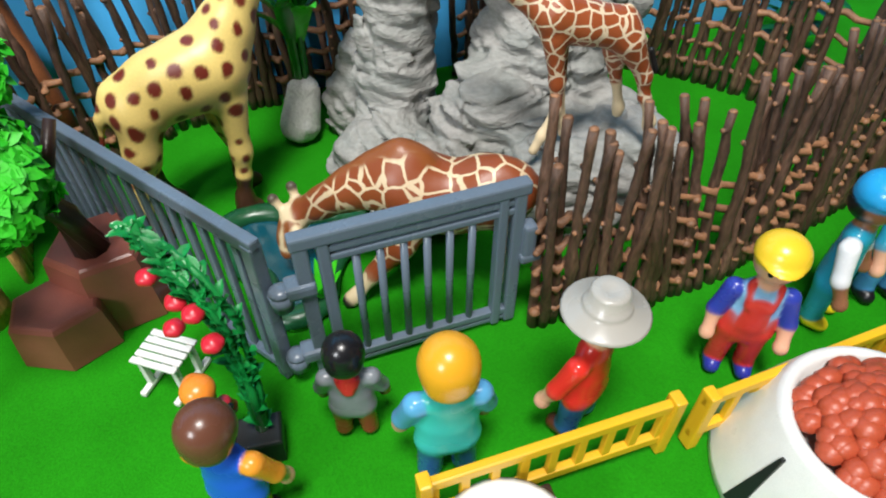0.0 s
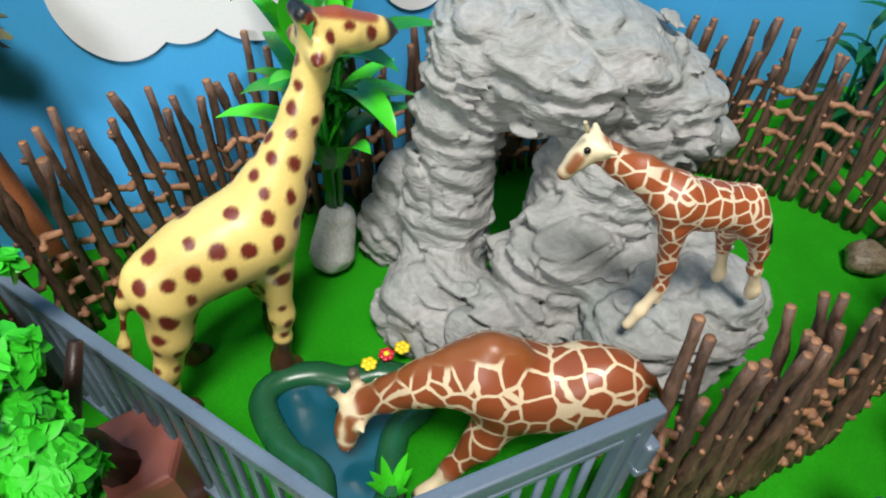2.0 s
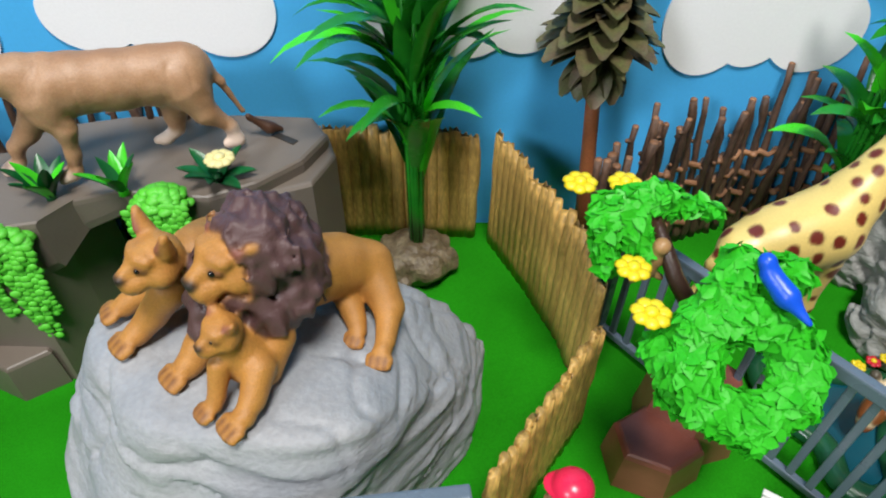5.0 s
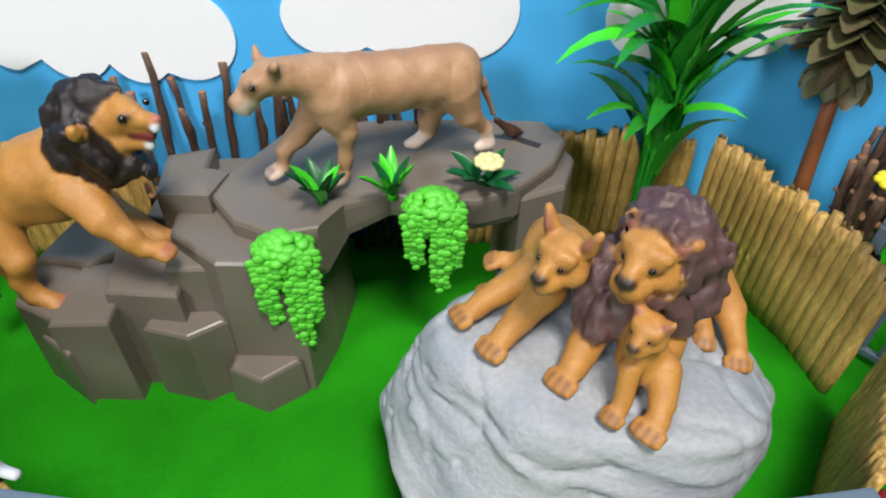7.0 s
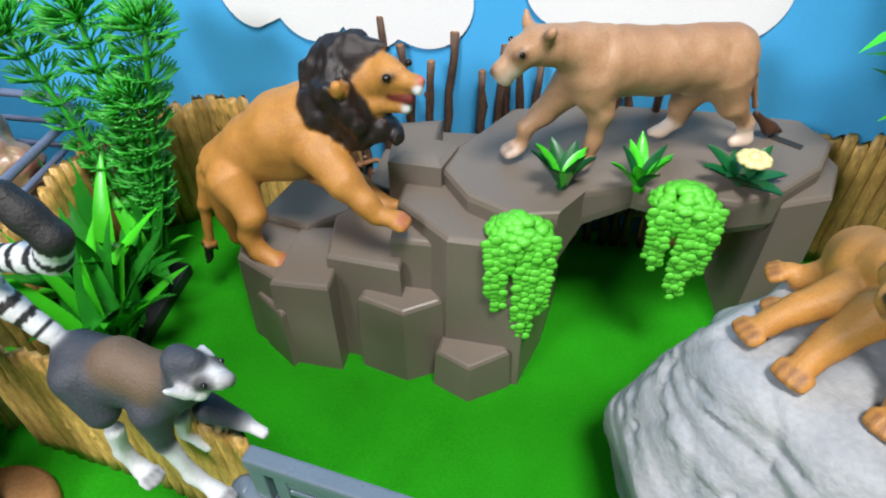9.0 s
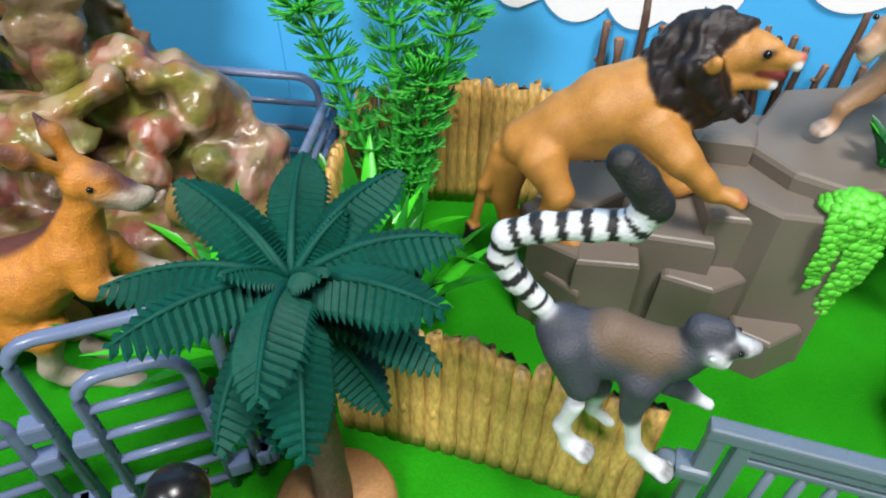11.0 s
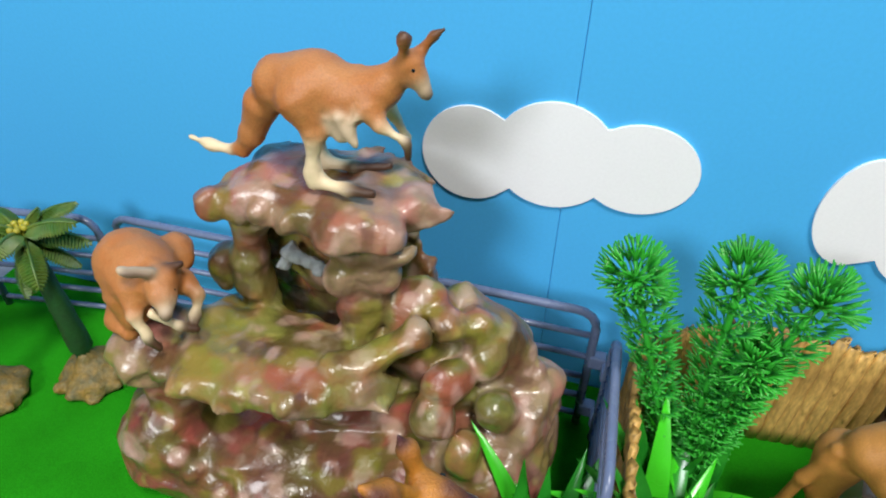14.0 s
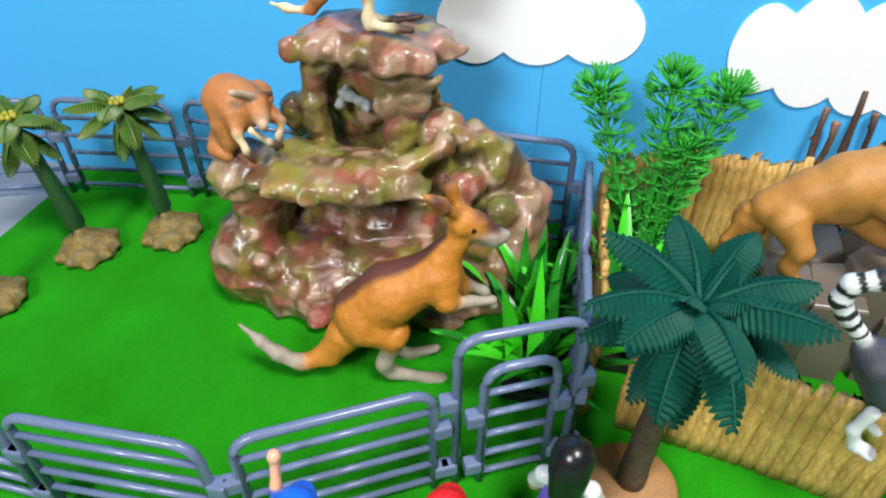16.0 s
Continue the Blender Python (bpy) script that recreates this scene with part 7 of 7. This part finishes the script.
def low_fence(a, b, label):
    ax, ay = a
    n = math.hypot(b[0] - ax, b[1] - ay)
    f = tagged(empty("low_fence", (ax, ay, 0), math.degrees(math.atan2(b[1] - ay, b[0] - ax))), label, "fence", "yellow fences")
    for z in (0.8, 2.7):
        part("rail", MB().box((n / 2, 0, z), (n, 0.3, 0.45), 0.07), YF, f)
    bar = MB().box((0, 0, 1.7), (0.3, 0.24, 1.7), 0.05).mesh("bar", YF)
    for i in range(9):
        part("bar", bar, None, f, at=(n * (i + 0.5) / 9, 0, 0))
    for x in (0.2, n - 0.2):
        part("post", MB().box((x, 0, 1.55), (0.4, 0.55, 3.1), 0.08), YF, f)
    return f


low_fence((23.0, -14.1), (31.6, -14.0), "orange-yellow plastic paling fence")
low_fence((32.3, -14.2), (40.6, -13.7), "orange-yellow plastic paling fence")

basket = tagged(empty("snack_tub", (36.5, -16.8, 0)), "white tapered tub heaped with red-brown lumps", "tub")
part("tub", MB().lathe([(0.1, 0), (4.1, 0), (4.06, 0.3), (2.98, 3.1), (2.86, 3.3), (2.66, 3.34), (2.5, 3.2), (2.4, 2.7), (0.1, 2.6)], 0, 44), WHITEP, basket)
turned = Matrix.Rotation(radians(-4), 4, "Z")
slit = [turned @ Vector((-(4.16 - 0.347 * z) + d, w, z)) for d in (-0.03, 0.12) for w, z in ((-0.3, 0.25), (0.3, 0.25), (0.06, 2.75), (-0.06, 2.75))]
part("slit", MB().add(slit, [(0, 1, 2, 3), (7, 6, 5, 4), (0, 4, 5, 1), (1, 5, 6, 2), (2, 6, 7, 3), (3, 7, 4, 0)], 0, False), DARKP, basket)
TERRA = mat("terracotta_lumps", (0.5, 0.085, 0.035), 0.4, 0.15, 1.5, 0.2)
r = rng(7)
for i in range(170):
    a, q = r.uniform(0, 6.28), 2.35 * math.sqrt(r.random())
    part("lump", MB().ball((0, 0, 0), r.uniform(0.36, 0.52), 0, 9, (1, r.uniform(0.7, 0.95), 0.7)), TERRA, basket, at=(q * math.cos(a) + 0.1, q * math.sin(a) - 0.1, 3.0 + 1.0 * (1 - (q / 2.5) ** 2)))
tagged(part("plate", MB().lathe([(0.1, 1.5), (1.6, 1.5), (2.1, 1.9), (1.9, 1.95), (1.4, 1.7), (0.1, 1.65)], 0, 28), WHITEP, at=(25.0, -16.2, 0)), "white toy plate on the table", "plate")
table_ = tagged(empty("toy_table", (24.4, -16.2, 0)), "brown toy table carrying a white plate", "table")
part("tabletop", MB().box((0, 0, 1.3), (5.2, 3.2, 0.3), 0.06), TRUNKD, table_)
for x in (-2.2, 2.2):
    for y in (-1.2, 1.2):
        part("leg", MB().box((x, y, 0.6), (0.3, 0.3, 1.2), 0.05), TRUNKD, table_)

# ---- fences ----
def along(path, step, r=None, jitter=0.0):
    """Points and headings at even steps on a polyline."""
    out, left = [], 0.0
    for (ax, ay), (bx, by) in zip(path, path[1:]):
        n = math.hypot(bx - ax, by - ay)
        d = left
        while d < n:
            u = d / n
            out.append((ax + (bx - ax) * u, ay + (by - ay) * u, math.degrees(math.atan2(by - ay, bx - ax))))
            d += step * (1 + (r.uniform(-jitter, jitter) if r else 0))
        left = d - n
    return out


def twig(seed, length, rad=0.195):
    """A knotty stick along z with a cut end."""
    r = rng(seed)
    n = 11
    pts, rr = [], []
    bx, by = r.uniform(-0.3, 0.3), r.uniform(-0.25, 0.25)
    for i in range(n + 1):
        u = i / n
        pts.append((bx * math.sin(math.pi * u) + r.uniform(-0.06, 0.06), by * math.sin(math.pi * u) + r.uniform(-0.06, 0.06), length * u))
        rr.append(rad * (1.1 - 0.25 * u) * r.uniform(0.85, 1.15) * (1.3 if r.random() < 0.14 else 1))
    mb = MB().tube(pts, rr, 0, 8)
    top_ = Vector(pts[-1])
    mb.tube([top_ - Vector((0, 0, 0.02)), top_ + Vector((0, 0, 0.05))], [rr[-1] * 0.95, rr[-1] * 0.8], 1, 8)
    for _ in range(r.randint(1, 3)):
        i = r.randint(3, n - 1)
        a = r.uniform(0, 6.28)
        p = Vector(pts[i])
        d = Vector((math.cos(a), math.sin(a), 0.5))
        mb.tube([p, p + d * 0.26], [rad * 0.7, rad * 0.55], 0, 6)
        mb.tube([p + d * 0.25, p + d * 0.29], [rad * 0.52, rad * 0.42], 1, 6)
    return mb


STAKES = [twig(40 + i, 8.6 + 0.33 * (i % 5)).mesh("stake", [TWIG, TWIGR]) for i in range(9)]


def wicker_fence(path, height, lean, seed, rails=(1.6, 3.0, 4.5), step=0.52, side=0.0, label="woven brown twig fence with uneven stakes"):
    fence = tagged(empty("wicker_fence"), label, "fence", "twig fences")
    r = rng(seed)
    spots = along(path, step, r, 0.35)
    for i, (x, y, h) in enumerate(spots):
        s = part("stake", r.choice(STAKES), None, fence, at=(x + r.uniform(-0.1, 0.1), y + r.uniform(-0.12, 0.12), -0.15))
        hh = height if not callable(height) else height(i / len(spots))
        s.scale = (1, 1, hh / 9.2 * r.uniform(0.88, 1.08))
        s.rotation_euler = (radians(-lean + r.uniform(-6, 6)), radians(side + r.uniform(-5, 5)), 0)
    t, ts = math.tan(radians(lean)), math.tan(radians(side))
    for z in rails:
        for lap in range(0, len(spots) - 1, 7):
            some = spots[lap:lap + 9]
            if len(some) < 2:
                continue
            mb = MB()
            pts = []
            for j, (x, y, h) in enumerate(some):
                off = 0.2 if (lap + j) % 2 else -0.2
                nx_, ny_ = -math.sin(radians(h)), math.cos(radians(h))
                zz = z + r.uniform(-0.06, 0.06)
                pts.append((x + nx_ * off + zz * ts, y + ny_ * off + zz * t, zz))
            mb.tube(pts, [0.16 * r.uniform(0.8, 1.25) for _ in pts], 0, 7)
            for p in pts[::3]:
                mb.ball(p, 0.17 * r.uniform(0.8, 1.2), 0, 7, (1.2, 1.2, 0.9))
            part("rail", mb, TWIGR, fence)
    return fence


wicker_fence([(10.8, 4.6), (12.3, 7.0), (14.0, 8.9), (16.6, 10.2), (20.0, 11.3), (24.0, 11.5), (29.5, 11.2)], 9.0, 0, 3, rails=(1.4, 2.7, 4.0, 5.2), side=-2)
wicker_fence([(33.0, 11.4), (38.0, 11.2), (42.0, 9.6), (45.6, 6.6), (47.9, 3.7), (49.6, 0.0), (50.3, -3.5)], 8.8, 0, 5, rails=(1.2, 2.4, 3.6, 4.8, 6.0), label="woven brown twig fence behind the grey rock")
wicker_fence([(29.5, -7.9), (34.5, -8.3), (38.0, -8.0), (42.6, -6.9), (49.9, -4.8)], 8.8, 6, 7, step=0.5, side=-2, rails=(0.9, 1.9, 2.9, 3.9, 5.0), label="woven brown twig fence leaning towards the giraffes")
wicker_fence([(-20.6, 11.3), (-18.0, 11.5), (-13.0, 11.6), (-6.0, 11.5)], 10.0, 0, 9, rails=(2.0, 4.0), step=0.8, label="dark twig fence standing behind the lion rock")

PLANKS = []
for i in range(7):
    r = rng(70 + i)
    mb = MB()
    rings = []
    for j in range(8):
        u = j / 7
        z = 7.0 * u
        wv, dv = 0.35 * r.uniform(0.88, 1.1), 0.2 * r.uniform(0.8, 1.25)
        ox = r.uniform(-0.04, 0.04)
        k = 1.0 if j < 7 else 0.8
        rings.append([(ox + wv * k * math.cos(w), dv * k * math.sin(w), z + (r.uniform(-0.16, 0.18) if j == 7 else 0)) for w in (2 * math.pi * q / 10 for q in range(10))])
    mb.rings(rings, 0, True)
    for _ in range(3):
        z = r.uniform(0.8, 6.6)
        mb.ball((r.uniform(-0.15, 0.15), -0.08, z), r.uniform(0.14, 0.24), 0, 7, (0.9, 0.7, r.uniform(1.5, 3.0)))
    PLANKS.append(mb.mesh("cane", BAMB))


def cane_fence(path, height, seed, label="straw coloured moulded bamboo cane fence"):
    fence = tagged(empty("bamboo_fence"), label, "fence", "bamboo fences")
    r = rng(seed)
    for x, y, h in along(path, 0.56, r, 0.12):
        s = part("cane", r.choice(PLANKS), None, fence, at=(x, y, -0.05), rz=h + r.uniform(-8, 8))
        s.scale = (1, 1, height / 7.0 * r.uniform(0.95, 1.05))
    return fence


cane_fence([(-31.6, 9.6), (-29.0, 11.2), (-20.8, 11.6)], 6.8, 1)
cane_fence([(-6.3, 11.7), (0.5, 11.6), (6.6, 11.2)], 6.9, 2)
cane_fence([(7.2, 10.6), (8.6, 7.2), (9.8, 3.6), (10.2, 0.6)], 6.9, 3)
cane_fence([(9.7, -1.0), (7.6, -3.6), (5.2, -6.6)], 6.5, 4)
cane_fence([(-31.9, 9.0), (-31.7, -2.4)], 6.5, 5)
cane_fence([(-30.0, -2.9), (-25.0, -3.8), (-19.6, -5.2)], 6.2, 6)


def bar_panel(a, b, height, bars, name="panel_fence", label="grey plastic railing panel with upright bars"):
    """Upright bars between a heavy top rail and a bottom rail."""
    ax, ay = a
    n = math.hypot(b[0] - ax, b[1] - ay)
    f = tagged(empty(name, (ax, ay, 0), math.degrees(math.atan2(b[1] - ay, b[0] - ax))), label, "fence", "grey railing panels")
    part("top_rail", MB().box((n / 2, 0, height - 0.3), (n, 0.42, 0.6), 0.09), GREY, f)
    part("bottom_rail", MB().box((n / 2, 0, 0.5), (n - 0.8, 0.34, 0.36), 0.07), GREY, f)
    for x in (0.25, n - 0.25):
        part("end_post", MB().box((x, 0, height / 2 - 0.1), (0.5, 0.5, height - 0.3), 0.08), GREY, f)
    bar = MB().box((0, 0, 0), (0.3, 0.2, height - 1.0), 0.06).mesh("bar", GREY)
    for i in range(bars):
        part("bar", bar, None, f, at=(0.25 + (n - 0.5) * (i + 1) / (bars + 1), 0, height / 2))
    return f


def bar_gate(a, b, height, bars, label):
    ax, ay = a
    n = math.hypot(b[0] - ax, b[1] - ay)
    f = tagged(empty("gate", (ax, ay, 0), math.degrees(math.atan2(b[1] - ay, b[0] - ax))), label, "gate", "grey gates")
    part("top_rail", MB().box((n / 2, 0, height - 0.25), (n, 0.5, 0.5), 0.09), GREY, f)
    for z in (height - 0.75, height - 1.15):
        part("groove_rail", MB().box((n / 2 + 0.2, 0, z), (n - 1.2, 0.36, 0.26), 0.06), GREY, f)
    part("bottom_rail", MB().box((n / 2 + 0.2, 0, 0.75), (n - 1.2, 0.36, 0.3), 0.06), GREY, f)
    part("bottom_strip", MB().box((n / 2 + 0.2, 0, 0.38), (n - 1.2, 0.3, 0.22), 0.05), GREY, f)
    for x, w in ((0.3, 0.5), (1.0, 0.4), (n - 0.35, 0.45), (n - 0.95, 0.35)):
        part("frame_post", MB().box((x, 0, height / 2 - 0.1), (w, 0.45, height - 0.5), 0.08), GREY, f)
    bar = MB().tube([(0, 0, 0.7), (0, 0, height - 1.1)], 0.14, 0, 8).mesh("bar", GREY)
    for i in range(bars):
        part("bar", bar, None, f, at=(1.2 + (n - 2.4) * (i + 1) / (bars + 1), 0, 0))
    for z in (1.5, height - 2.2):
        hinge_ = part("hinge", MB().box((0.1, 0, z), (1.0, 0.75, 0.55), 0.14), GREY, f)
        part("hinge_knuckle", MB().tube([(-0.55, 0, z - 0.75), (-0.55, 0, z - 0.1)], [0.36, 0.42], 0, 12).ball((-0.55, 0, z), 0.4, 0, 10, (1, 1, 0.5)), GREY, hinge_)
    part("latch", MB().box((n + 0.05, -0.15, height - 2.6), (0.5, 0.6, 1.5), 0.15).box((n + 0.15, -0.3, height - 3.4), (0.8, 0.35, 0.4), 0.12), GREY, f)
    return f


bar_panel((20.1, -7.35), (11.6, 4.3), 7.05, 16)
bar_gate((21.0, -7.55), (29.0, -7.25), 7.1, 6, "closed grey plastic zoo gate with upright bars")
bar_gate((4.5, -7.3), (-3.0, -7.9), 7.1, 6, "grey plastic zoo gate of the lion enclosure")
bar_gate((-19.2, -6.1), (-11.5, -7.6), 7.1, 6, "grey plastic zoo gate beside the ring-tailed lemur")
